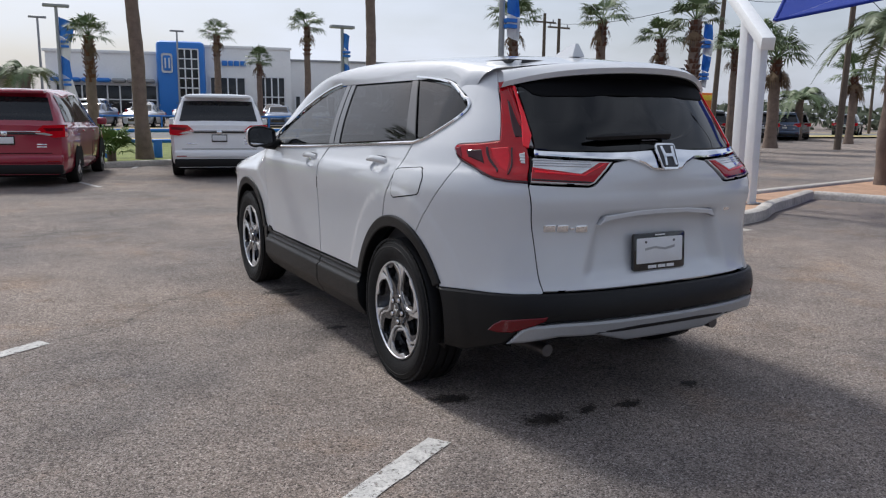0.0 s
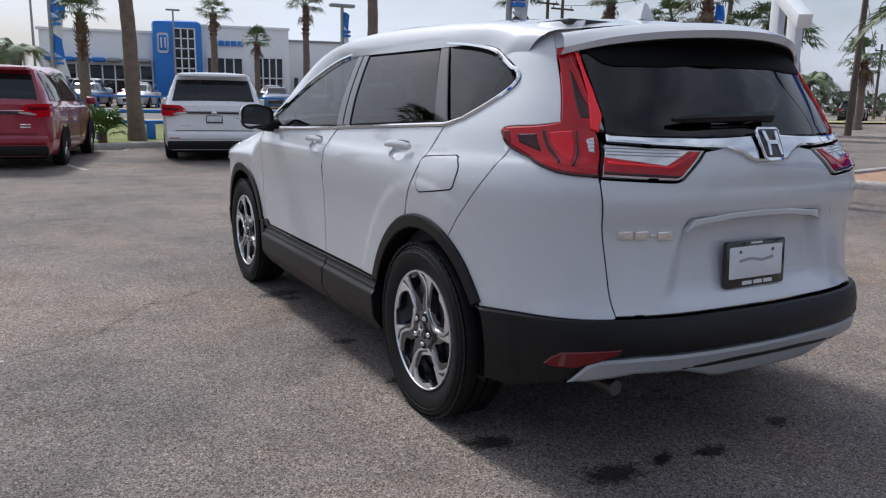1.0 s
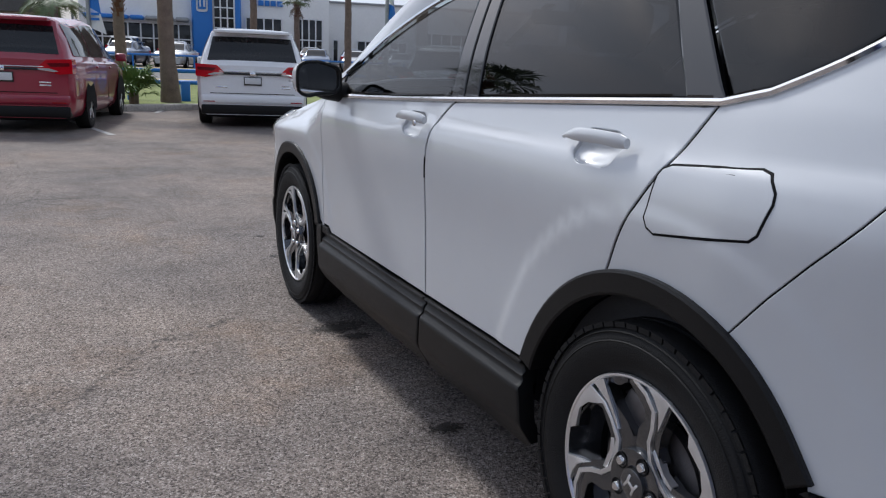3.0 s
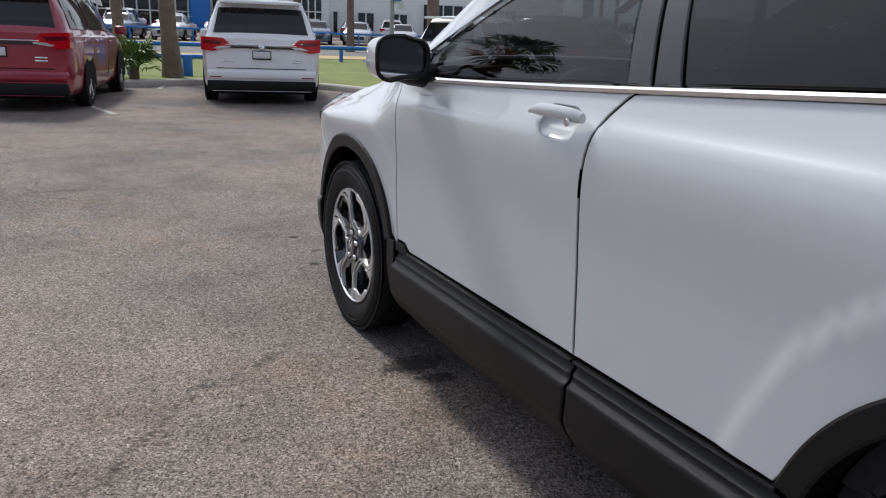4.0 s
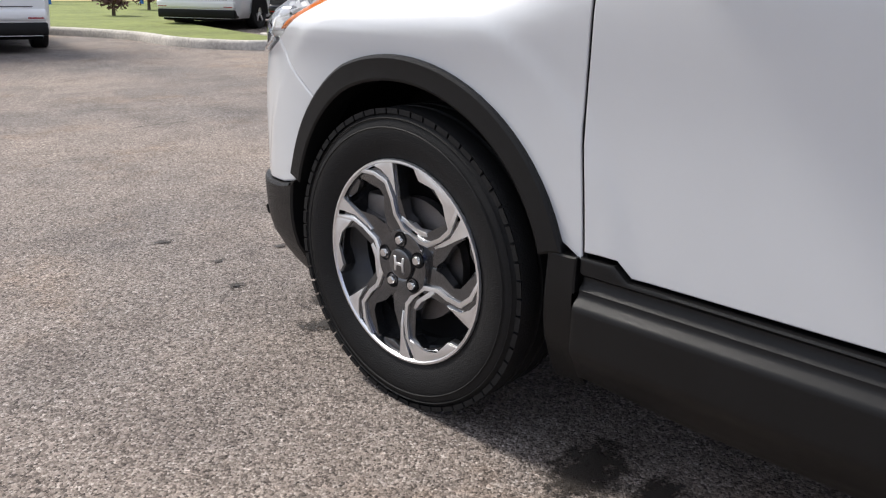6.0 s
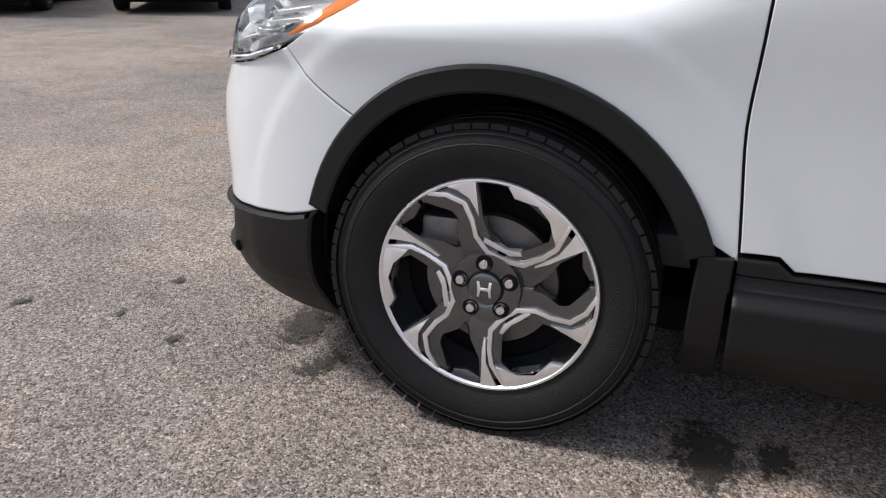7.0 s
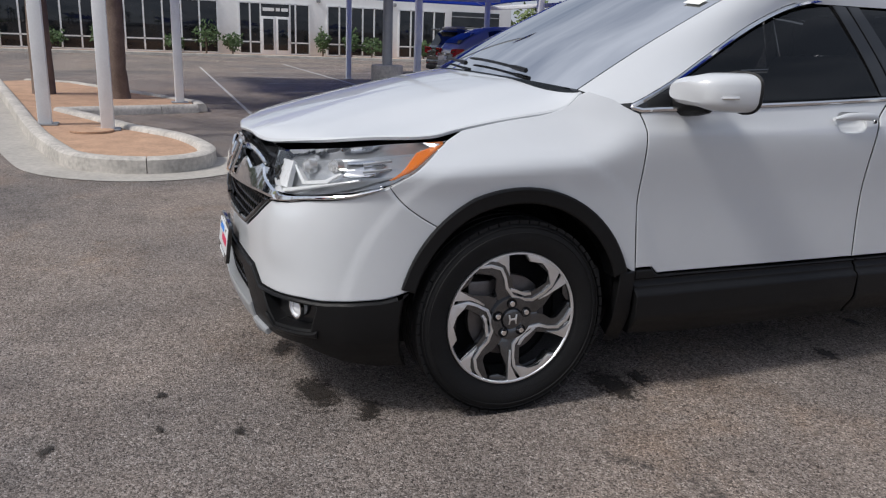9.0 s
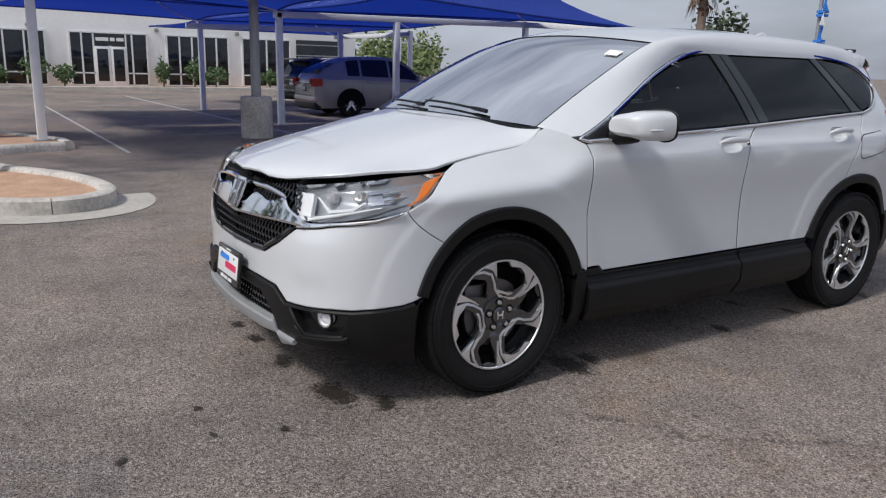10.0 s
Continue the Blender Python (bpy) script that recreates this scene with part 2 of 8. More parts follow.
def dense(outline, step):
    out = []
    for a, b in zip(outline, outline[1:] + outline[:1]):
        n = max(1, int(math.dist(a, b) / step + 0.5))
        out += [(a[0] + (b[0] - a[0]) * k / n, a[1] + (b[1] - a[1]) * k / n) for k in range(n)]
    return out


def inset(outline, d):
    """The closed outline moved inwards by d."""
    n = len(outline)
    area = sum(outline[i - 1][0] * outline[i][1] - outline[i][0] * outline[i - 1][1] for i in range(n))
    s = 1 if area > 0 else -1
    out = []
    for i in range(n):
        (ax, ay), (bx, by), (cx, cy) = outline[i - 1], outline[i], outline[(i + 1) % n]
        n1, n2 = np.array([-(by - ay), bx - ax]), np.array([-(cy - by), cx - bx])
        n1, n2 = n1 / (np.linalg.norm(n1) + 1e-9), n2 / (np.linalg.norm(n2) + 1e-9)
        v = n1 + n2
        v = v / max(0.35, np.linalg.norm(v)) if np.linalg.norm(v) > 1e-6 else n1
        out.append((bx + s * d * v[0], by + s * d * v[1]))
    return out


def inside(p, outline):
    x, y = p
    hit = False
    for (ax, ay), (bx, by) in zip(outline, outline[1:] + outline[:1]):
        if (ay > y) != (by > y) and x < (bx - ax) * (y - ay) / (by - ay) + ax:
            hit = not hit
    return hit


def panel(name, surface, outline, material, parent, label="", step=0.035, lift=0.0, depth=0.02, rim=0.004, holes=(), mirror="", gap=0.0022, exact=True):
    """A sheet-metal panel: the part of surface(u, v) -> (place, normal) within the outline, with rounded, turned-in edges.
    mirror: "both" joins its mirror image to it, "right" gives the mirror image alone."""
    from mathutils.geometry import delaunay_2d_cdt
    raw = dense(list(outline), step)
    edge = inset(raw, gap)
    inner = inset(edge, rim)
    closed = [mirror == "both" and abs(p[0]) > 3.0999 for p in raw]
    edge = [(r[0], p[1]) if c else p for r, p, c in zip(raw, edge, closed)]
    inner = [(r[0], p[1]) if c else p for r, p, c in zip(raw, inner, closed)]
    loops, rims = [inner], [edge]
    for h in holes:
        h = dense(list(h), step * 0.6)
        loops.append(inset(h, -rim - gap))
        rims.append(inset(h, -gap))
    us, vs = [p[0] for p in inner], [p[1] for p in inner]
    pts, cons = [], []
    for lp in loops:
        k = len(pts)
        pts += [Vector(p) for p in lp]
        cons += [(k + i, k + (i + 1) % len(lp)) for i in range(len(lp))]
    nu, nv = int((max(us) - min(us)) / step), int((max(vs) - min(vs)) / step)
    guard = inset(inner, step * 0.35)
    for i in range(nu + 1):
        for j in range(nv + 1):
            p = (min(us) + (i + 0.5 * (j % 2)) * step, min(vs) + j * step)
            if inside(p, guard) and not any(inside(p, inset(h, -step * 0.3)) for h in loops[1:]):
                pts.append(Vector(p))
    v2, _, tris, _, _, _ = delaunay_2d_cdt(pts, cons, [], 1, 1e-6)
    verts, faces, own = [], [], []
    for p in v2:
        c, nrm = surface(p[0], p[1])
        verts.append(c + nrm * lift)
        if surface is not shell_fn():
            e = 0.004
            nn = (surface(p[0] + e, p[1])[0] - surface(p[0] - e, p[1])[0]).cross(surface(p[0], p[1] + e)[0] - surface(p[0], p[1] - e)[0])
            if nn.length > 1e-12:
                nn.normalize()
                nrm = nn if nn.dot(nrm) > 0 else -nn
        if mirror == "both" and abs(p[0]) > 3.09:
            nrm = Vector((0, nrm.y, nrm.z)).normalized()
        own.append(nrm)
    for t in tris:
        if holes and any(inside((v2[t[0]] + v2[t[1]] + v2[t[2]]) / 3, h) for h in loops[1:]):
            continue
        a, b, c = (verts[i] for i in t)
        nrm = surface(*((v2[t[0]] + v2[t[1]] + v2[t[2]]) / 3))[1]
        faces.append(tuple(t) if (b - a).cross(c - a).dot(nrm) > 0 else tuple(t)[::-1])
    skin_faces = len(faces)
    table = {(round(p[0], 5), round(p[1], 5)): i for i, p in enumerate(v2)}
    for lp, rm in zip(loops, rims):
        ids = [table.get((round(p[0], 5), round(p[1], 5))) for p in lp]
        a0, b0 = len(verts), len(verts) + len(rm)
        low = [surface(*p) for p in rm]
        verts += [c + n_ * (lift - rim * 0.6) for c, n_ in low]
        verts += [c + n_ * (lift - depth) for c, n_ in low]
        n = len(rm)
        for i in range(n):
            j = (i + 1) % n
            if ids[i] is None or ids[j] is None or (lp is inner and closed[i] and closed[j]):
                continue
            quad = (ids[i], ids[j], a0 + j, a0 + i)
            p, q, r = (verts[k] for k in quad[:3])
            if (q - p).cross(r - p).dot(low[i][1]) < 0:
                quad = quad[::-1]
            faces.append(quad)
            faces.append((a0 + i, a0 + j, b0 + j, b0 + i) if quad[0] == ids[i] else (b0 + i, b0 + j, a0 + j, a0 + i))
    if mirror:
        n = len(verts)
        flip = [Vector((-v.x, v.y, v.z)) for v in verts]
        turned = [tuple(f[::-1]) for f in faces]
        if mirror == "right":
            verts, faces = flip, turned
        else:
            verts, faces = verts + flip, faces + [tuple(i + n for i in f) for f in turned]
    ob = mesh_of(name, verts, faces, material, parent, label)
    if not exact:
        return ob
    # shade the sheet by the true surface, its turned-in edges flat
    flip_own = [Vector((-v.x, v.y, v.z)) for v in own]
    half, nv_ = len(faces) // 2 if mirror == "both" else len(faces), len(verts) // 2 if mirror == "both" else len(verts)
    ns = []
    for k, poly in enumerate(ob.data.polygons):
        right = mirror == "right" or (mirror == "both" and k >= half)
        if k % half < skin_faces:
            ns += [(flip_own if right else own)[i % nv_] for i in poly.vertices]
        else:
            ns += [poly.normal.copy()] * len(poly.vertices)
    ob.data.normals_split_custom_set(ns)
    return ob


def shell_fn():
    return shell


def both_sides(name, surface, outline, material, parent, label="", **kw):
    a = panel(name, surface, outline, material, parent, label, **kw)
    b = panel(name, surface, outline, material, parent, label, mirror="right", **kw)
    return a, b

# ---- the white crossover: body surfaces ----
body_w = spline((0.16, 0.26, 0.38, 0.50, 0.65, 0.80, 0.93, 1.00, 1.06, 1.12, 1.25, 1.40, 1.50, 1.62),
                (0.800, 0.868, 0.900, 0.904, 0.904, 0.909, 0.919, 0.918, 0.904, 0.878, 0.822, 0.742, 0.680, 0.590))
fender_drop = spline((0.6, 0.8, 0.9, 1.07, 1.3, 1.53, 1.8, 2.2), (0.0, 0.0, 0.04, 0.20, 0.30, 0.385, 0.45, 0.5))
nose_y = spline((0.16, 0.24, 0.30, 0.40, 0.55, 0.70, 0.80, 0.90, 0.98, 1.04), (2.08, 2.15, 2.18, 2.19, 2.185, 2.175, 2.142, 2.095, 2.01, 1.88))
tail_y = spline((0.16, 0.26, 0.34, 0.44, 0.55, 0.60, 0.70, 0.85, 1.00, 1.10, 1.18, 1.28, 1.42, 1.52, 1.62),
                (2.08, 2.20, 2.27, 2.30, 2.30, 2.27, 2.24, 2.225, 2.24, 2.235, 2.195, 2.14, 2.05, 1.985, 1.92))
CORNER = (0, 0.15, 0.3, 0.45, 0.6, 0.8, 1)
nose_fx, nose_fy = spline(CORNER, (1, 0.991, 0.945, 0.833, 0.638, 0.32, 0)), spline(CORNER, (0, 0.30, 0.58, 0.79, 0.915, 0.98, 1))
tail_fx, tail_fy = spline(CORNER, (1, 0.985, 0.94, 0.82, 0.62, 0.31, 0)), spline(CORNER, (0, 0.30, 0.58, 0.80, 0.925, 0.985, 1))
high_fx, high_fy = spline(CORNER, (1, 0.985, 0.93, 0.80, 0.60, 0.30, 0)), spline(CORNER, (0, 0.28, 0.53, 0.73, 0.87, 0.965, 1))
C0, CL = 1.5, 1.6


def half_width(y, z):
    zz = z + fender_drop(y) * smooth_step(z, 0.79, 1.085)
    w = body_w(zz) - 0.035 * smooth_step(z, 1.1, 1.4) * smooth_step(-y, 0.9, 1.9)
    crease = 1.040 - 0.022 * y
    if y < 1.0:
        w -= 0.009 * (smooth_step(z, crease - 0.006, crease + 0.016) - smooth_step(z, crease + 0.016, crease + 0.12)) * smooth_step(1.0 - y, 0.0, 0.3)
    d = math.hypot(abs(y) - 1.33, z - 0.362)
    if d < 0.66 and z > 0.3:
        w += 0.005 * (1 - smooth_step(d, 0.585, 0.625))
    return w


def shell_at(q, z):
    """The skin, its tail drawn in slightly."""
    p = shell_raw(q, z)
    k = smooth_step(-p.y, 1.45, 2.05)
    return Vector((p.x * (1 - 0.038 * k), p.y + 0.034 * k, p.z))


def shell_raw(q, z):
    if q > C0:
        e = min((q - C0) / CL, 1.0)
        y = C0 + (nose_y(z) - C0) * nose_fy(e)
        return Vector((-half_width(y, z) * nose_fx(e), y, z))
    if q < -C0:
        e = min((-q - C0) / CL, 1.0)
        k = smooth_step(z, 0.98, 1.2)
        y = -C0 - (tail_y(z) - C0) * (tail_fy(e) * (1 - k) + high_fy(e) * k)
        return Vector((-half_width(y, z) * (tail_fx(e) * (1 - k) + high_fx(e) * k), y, z))
    return Vector((-half_width(q, z), q, z))


def shell(q, z):
    """The outer skin: q runs along the car (its y) and on round the corners, z is the height."""
    p, d = shell_at(q, z), 0.012
    a, b = shell_at(q + d, z) - shell_at(q - d, z), shell_at(q, z + d) - shell_at(q, z - d)
    n = b.cross(a)
    if q > 3.08 or q < -3.08:
        n.x = 0
    return p, n.normalized()


def tail_q(x, z):
    """Where on the skin's rear a point x from the middle lies."""
    lo, hi = -C0 - CL, -C0
    for _ in range(30):
        m = (lo + hi) / 2
        lo, hi = (lo, m) if -shell_raw(m, z).x > x else (m, hi)
    return (lo, z)


def nose_q(x, z):
    lo, hi = C0, C0 + CL
    for _ in range(30):
        m = (lo + hi) / 2
        lo, hi = (m, hi) if -shell_raw(m, z).x > x else (lo, m)
    return (lo, z)


MID_R, MID_F = -C0 - CL, C0 + CL
AXLE, WHEEL_Z = 1.33, 0.362


def arc(yc, r, a0, a1, n=26, zc=WHEEL_Z):
    """Wheel-arch line; angles in degrees, 0 ahead and 90 up."""
    return [(yc + r * math.cos(radians(a0 + (a1 - a0) * k / n)), zc + r * math.sin(radians(a0 + (a1 - a0) * k / n))) for k in range(n + 1)]


R_ARCH = 0.468

car = thing("crossover", "white pearl compact crossover with black cladding, parked on asphalt", "car")

# lines shared by neighbouring panels
ROCKER_Z = 0.485
belt = spline((-1.40, -1.0, -0.36, 0.2, 0.86), (1.188, 1.168, 1.135, 1.110, 1.088))
fender_gap = curve2([(0.870, 1.080), (0.850, 1.02), (0.852, 0.90), (0.858, 0.75), (0.845, 0.60), (0.835, 0.500)], 4)
door_gap = curve2([(-0.345, 1.132), (-0.308, 1.10), (-0.268, 1.05), (-0.244, 0.95), (-0.234, 0.80), (-0.242, 0.62), (-0.252, ROCKER_Z)], 4)
rear_gap = curve2([(-1.392, 1.186), (-1.372, 1.145), (-1.318, 1.05), (-1.235, 0.92), (-1.188, 0.809)], 4)
hood_line = curve2([(1.03, 1.150), (1.062, 1.134), (1.104, 1.099), (1.187, 1.068), (1.329, 1.046), (1.45, 1.024), (1.527, 1.008), (1.61, 0.983)], 4)
nose_gap = curve2([(1.872, 0.845), (1.80, 0.790), (1.72, 0.745), (1.645, 0.709)], 3)
tail_gap = curve2([(-1.885, 1.130), (-1.785, 1.020), (-1.66, 0.90), (-1.5425, 0.779)], 3)
lamp_low = curve2([(-1.808, 1.180), (-1.86, 1.138), (-1.948, 1.111), (-2.065, 1.071), (-2.174, 1.052), tail_q(0.690, 1.046)], 4)
lamp_top = curve2([(-1.808, 1.180), (-1.84, 1.196), (-2.002, 1.204), (-2.118, 1.216)], 3)
gate_side = curve2([tail_q(0.690, 1.046), tail_q(0.683, 0.96), tail_q(0.674, 0.874), tail_q(0.660, 0.779), tail_q(0.650, 0.66), tail_q(0.640, 0.590)], 4)
window_line = curve2([(0.90, 1.098), (0.72, 1.185), (0.52, 1.290), (0.30, 1.398), (0.05, 1.486), (-0.22, 1.520), (-0.60, 1.528), (-1.05, 1.517), (-1.43, 1.478), (-1.70, 1.400), (-1.775, 1.368)], 4)
arch_r_front = math.degrees(math.atan2(0.82 - WHEEL_Z, -1.185 + AXLE))
top_bumper_r = curve2([(-1.742, 0.556), (-1.88, 0.568), (-2.05, 0.575), (-2.3, 0.582), tail_q(0.640, 0.584)], 3)


def on_arch(yc, pt):
    return math.degrees(math.atan2(pt[1] - WHEEL_Z, pt[0] - yc))


# side panels
fender = fender_gap + [(0.835, 0.495)] + arc(AXLE, R_ARCH, on_arch(AXLE, (0.872, 0.495)), on_arch(AXLE, (1.645, 0.709)))[1:] + nose_gap[::-1][1:] + \
    [(1.79, 0.888), (1.70, 0.935), (1.61, 0.983)] + hood_line[::-1][1:] + [(0.955, 1.128), (0.92, 1.103)]
both_sides("front_fender", shell, fender, PAINT_WHITE, car, step=0.022, gap=0.0016, rim=0.002)
front_door = [(0.862, 1.086)] + [(y, belt(y)) for y in np.linspace(0.8, -0.34, 16)] + door_gap + [(0.0, ROCKER_Z), (0.70, ROCKER_Z), (0.735, ROCKER_Z), (0.765, 0.512), (0.836, 0.512)] + fender_gap[::-1][2:]
rear_door = door_gap + [(-0.6, ROCKER_Z), (-0.862, ROCKER_Z)] + arc(-AXLE, R_ARCH, 17, on_arch(-AXLE, (-1.188, 0.809)), 14)[1:] + rear_gap[::-1] + [(y, belt(y)) for y in np.linspace(-1.32, -0.40, 14)]


def round_rect(cy, cz, wy, wz, r, n=4, lean=0.0):
    out = []
    for sx, sz, a0 in ((1, 1, 0), (-1, 1, 90), (-1, -1, 180), (1, -1, 270)):
        for k in range(n + 1):
            a = radians(a0 + 90 * k / n)
            z = sz * (wz / 2 - r) + r * math.sin(a)
            out.append((cy + sx * (wy / 2 - r) + r * math.cos(a) + lean * z, cz + z))
    return out


HANDLES = ((-0.118, 1.052), (-1.094, 1.080))
for nm, line, hd in (("front_door", front_door, HANDLES[0]), ("rear_door", rear_door, HANDLES[1])):
    pocket = round_rect(hd[0], hd[1] - 0.006, 0.145, 0.072, 0.034, 5)
    for side in ("", "right"):
        d = panel(nm, shell, line, PAINT_WHITE, car, holes=[pocket], mirror=side, rim=0.002, step=0.03, gap=0.0042)

        def dish(u, v, hd=hd):
            p, n = shell(u, v)
            k = max(0, 1 - ((u - hd[0]) / 0.080) ** 2 - ((v - hd[1] + 0.006) / 0.044) ** 2)
            return p - n * (0.003 + 0.022 * math.sqrt(k)), n
        panel("handle_recess", dish, inset(pocket, -0.006), PAINT_WHITE, d, step=0.012, depth=0.003, rim=0.001, mirror=side)
        sgn = 1 if side else -1
        bm = bmesh.new()
        pts = []
        for k in range(13):
            t = k / 12
            y = hd[0] + 0.108 - 0.222 * t
            p, n = shell(y, hd[1])
            arch_out = 0.006 + 0.030 * (math.sin(math.pi * (0.03 + 0.94 * t)) ** 0.28)
            pts.append((p + n * arch_out + Vector((0, 0, 0.002 - 0.010 * max(0.0, 0.25 - t)))))
        rings = []
        for k, p in enumerate(pts):
            t = k / 12
            hz = 0.0065 + 0.0095 * smooth_step(t, 0.0, 0.30) - 0.004 * smooth_step(t, 0.94, 1.0)
            hx = 0.009
            rings.append([bm.verts.new((p.x + hx * math.cos(a), p.y, p.z + hz * math.sin(a))) for a in (j * math.tau / 10 for j in range(10))])
        for r0, r1 in zip(rings, rings[1:]):
            for j in range(10):
                bm.faces.new((r0[j], r0[(j + 1) % 10], r1[(j + 1) % 10], r1[j]))
        bm.faces.new(rings[0])
        bm.faces.new(rings[-1])
        if side:
            for v in bm.verts:
                v.co.x *= -1
        bmesh.ops.recalc_face_normals(bm, faces=bm.faces)
        h = part("door_handle", bm, PAINT_WHITE, d)
        if nm == "front_door" and not side:
            p, n = shell(hd[0] - 0.082, hd[1])
            bm = lathe_bm([(0.0, 0.0), (0.0, 0.008), (0.003, 0.0095), (0.006, 0.0095)], 14)
            part("lock_cap", bm, CHROME, d, "small dark lock cylinder").location = (p.x - 0.043, p.y, p.z + 0.002)

# rear quarter with the pillar behind the last window
quarter = rear_gap + arc(-AXLE, R_ARCH, on_arch(-AXLE, (-1.188, 0.809)), on_arch(-AXLE, (-1.5425, 0.779)), 10)[1:-1] + tail_gap[::-1] + \
    [p for p in lamp_low[::-1] if p[0] > -1.885] + lamp_top[1:] + curve2([(-2.118, 1.216), (-2.098, 1.28), (-2.058, 1.36), (-1.985, 1.468)], 3)[1:] + \
    [(-1.93, 1.52), (-1.80, 1.535)] + [(-1.60, 1.538), (-1.43, 1.54), (-1.43, 1.498)] + curve2([(-1.43, 1.490), (-1.70, 1.412), (-1.792, 1.368), (-1.760, 1.325), (-1.64, 1.270), (-1.50, 1.215), (-1.392, 1.188)], 4)[1:-1]
fuel = [(-1.345, 1.070), (-1.45, 1.080), (-1.555, 1.088), (-1.582, 1.082), (-1.608, 1.050), (-1.610, 1.030), (-1.590, 0.972), (-1.572, 0.958), (-1.45, 0.940), (-1.335, 0.924), (-1.312, 0.934), (-1.300, 0.955), (-1.312, 1.045), (-1.322, 1.060)]
for side in ("", "right"):
    qp = panel("rear_quarter", shell, quarter, PAINT_WHITE, car, mirror=side, step=0.022, gap=0.0030, rim=0.002)
    if not side:
        panel("fuel_seam", shell, fuel, BLACK, qp, step=0.011, rim=0.001, lift=0.0012, depth=0.004, gap=0.0002)
        panel("fuel_door", shell, inset(fuel, 0.0055), PAINT_WHITE, qp, step=0.011, rim=0.0008, lift=0.0024, depth=0.003, gap=0.0002)
rear_skin = tail_gap[::-1] + [p for p in lamp_low if p[0] < -1.885] + gate_side[1:] + top_bumper_r[::-1][1:] + arc(-AXLE, R_ARCH, on_arch(-AXLE, (-1.742, 0.556)), on_arch(-AXLE, (-1.5425, 0.779)), 10)[1:-1]
both_sides("rear_bumper_skin", shell, rear_skin, PAINT_WHITE, car, step=0.022, gap=0.0010, rim=0.002)

# dark rubber behind the panel gaps
def gap_strip(line, w=0.007):
    lft, rgt = [], []
    for i, p in enumerate(line):
        a, b = Vector(line[max(i - 1, 0)]), Vector(line[min(i + 1, len(line) - 1)])
        t = (b - a).normalized()
        lft.append((p[0] - t.y * w, p[1] + t.x * w))
        rgt.append((p[0] + t.y * w, p[1] - t.x * w))
    return lft + rgt[::-1]


for line in (fender_gap, door_gap, rear_gap, nose_gap, tail_gap, gate_side):
    both_sides("panel_seam", shell, gap_strip(line), BLACK, car, "dark seal in a panel gap", lift=-0.0045, depth=0.003, rim=0.0005, gap=0.0002, step=0.03)

# cladding
for yc in (AXLE, -AXLE):
    if yc > 0:
        a0, a1 = on_arch(AXLE, (0.872, 0.505)), on_arch(AXLE, (1.752, 0.492))
    else:
        a0, a1 = on_arch(-AXLE, (-0.868, 0.49)), on_arch(-AXLE, (-1.742, 0.565))
    ring = arc(yc, 0.478, a0, a1, 34) + arc(yc, 0.418, a1, a0, 34)
    both_sides("wheel_arch_flare", shell, ring, CLADDING, car, "black plastic wheel arch trim", lift=0.014, depth=0.075, rim=0.006, step=0.025)
sill = [(0.838, 0.508), (0.765, 0.508), (0.735, 0.484), (0.3, 0.481), (-0.258, 0.481), (-0.268, 0.40), (-0.262, 0.23), (0.60, 0.23), (0.835, 0.25)]
sill2 = [(-0.264, 0.481), (-0.6, 0.482), (-0.872, 0.484), (-0.905, 0.40), (-0.93, 0.26), (-0.88, 0.23), (-0.27, 0.23), (-0.274, 0.40)]


def sill_skin(q, z):
    p, n = shell(q, z)
    bulge = 0.012 + 0.020 * smooth_step(z, 0.432, 0.412) - 0.012 * (smooth_step(z, 0.446, 0.454) - smooth_step(z, 0.466, 0.474)) - 0.05 * smooth_step(z, 0.33, 0.22)
    return Vector((-0.9045 - bulge, q, z)), Vector((-1, 0, 0))


both_sides("sill_cladding", sill_skin, sill, CLADDING, car, "black plastic sill trim", step=0.008, depth=0.05, rim=0.004, exact=False)
both_sides("sill_cladding", sill_skin, sill2, CLADDING, car, "black plastic sill trim", step=0.008, depth=0.05, rim=0.004, exact=False)
both_sides("sill_end", shell, [(0.840, 0.506), (0.840, 0.215), (0.918, 0.215), (0.914, 0.40), (0.908, 0.506)], CLADDING, car, lift=0.012, depth=0.05)

# rear bumper, skid strip, reflectors
bumper_r = top_bumper_r + [(MID_R, 0.584), (MID_R, 0.472), (-2.931, 0.472), (-2.453, 0.472), (-2.278, 0.459), (-2.236, 0.436), (-2.165, 0.362), (-2.06, 0.335), (-1.95, 0.30), (-1.74, 0.29)] + arc(-AXLE, 0.46, 190, 155, 8)
panel("rear_bumper", shell, bumper_r, CLADDING, car, "black plastic rear bumper", lift=0.016, depth=0.06, rim=0.008, mirror="both")
panel("skid_strip", shell, [(-2.172, 0.364), (-2.24, 0.431), (-2.28, 0.453), (-2.453, 0.466), (-2.931, 0.466), (MID_R, 0.466), (MID_R, 0.362), (-2.82, 0.362), (-2.64, 0.402), (-2.435, 0.404), (-2.25, 0.374)], SKID, car, "silver plastic bumper strip", lift=0.018, depth=0.05, rim=0.01, mirror="both", step=0.025)
# shade of the strip's hollow, put on as a dark raised panel
panel("skid_recess", shell, [(MID_R, 0.432), (-2.90, 0.432), (-2.70, 0.424), (-2.62, 0.414), (-2.72, 0.408), (-2.90, 0.410), (MID_R, 0.412)], CLADDING, car, "dark panel on the bumper strip for the shade in its hollow", lift=0.0195, depth=0.01, rim=0.003, mirror="both", step=0.02)
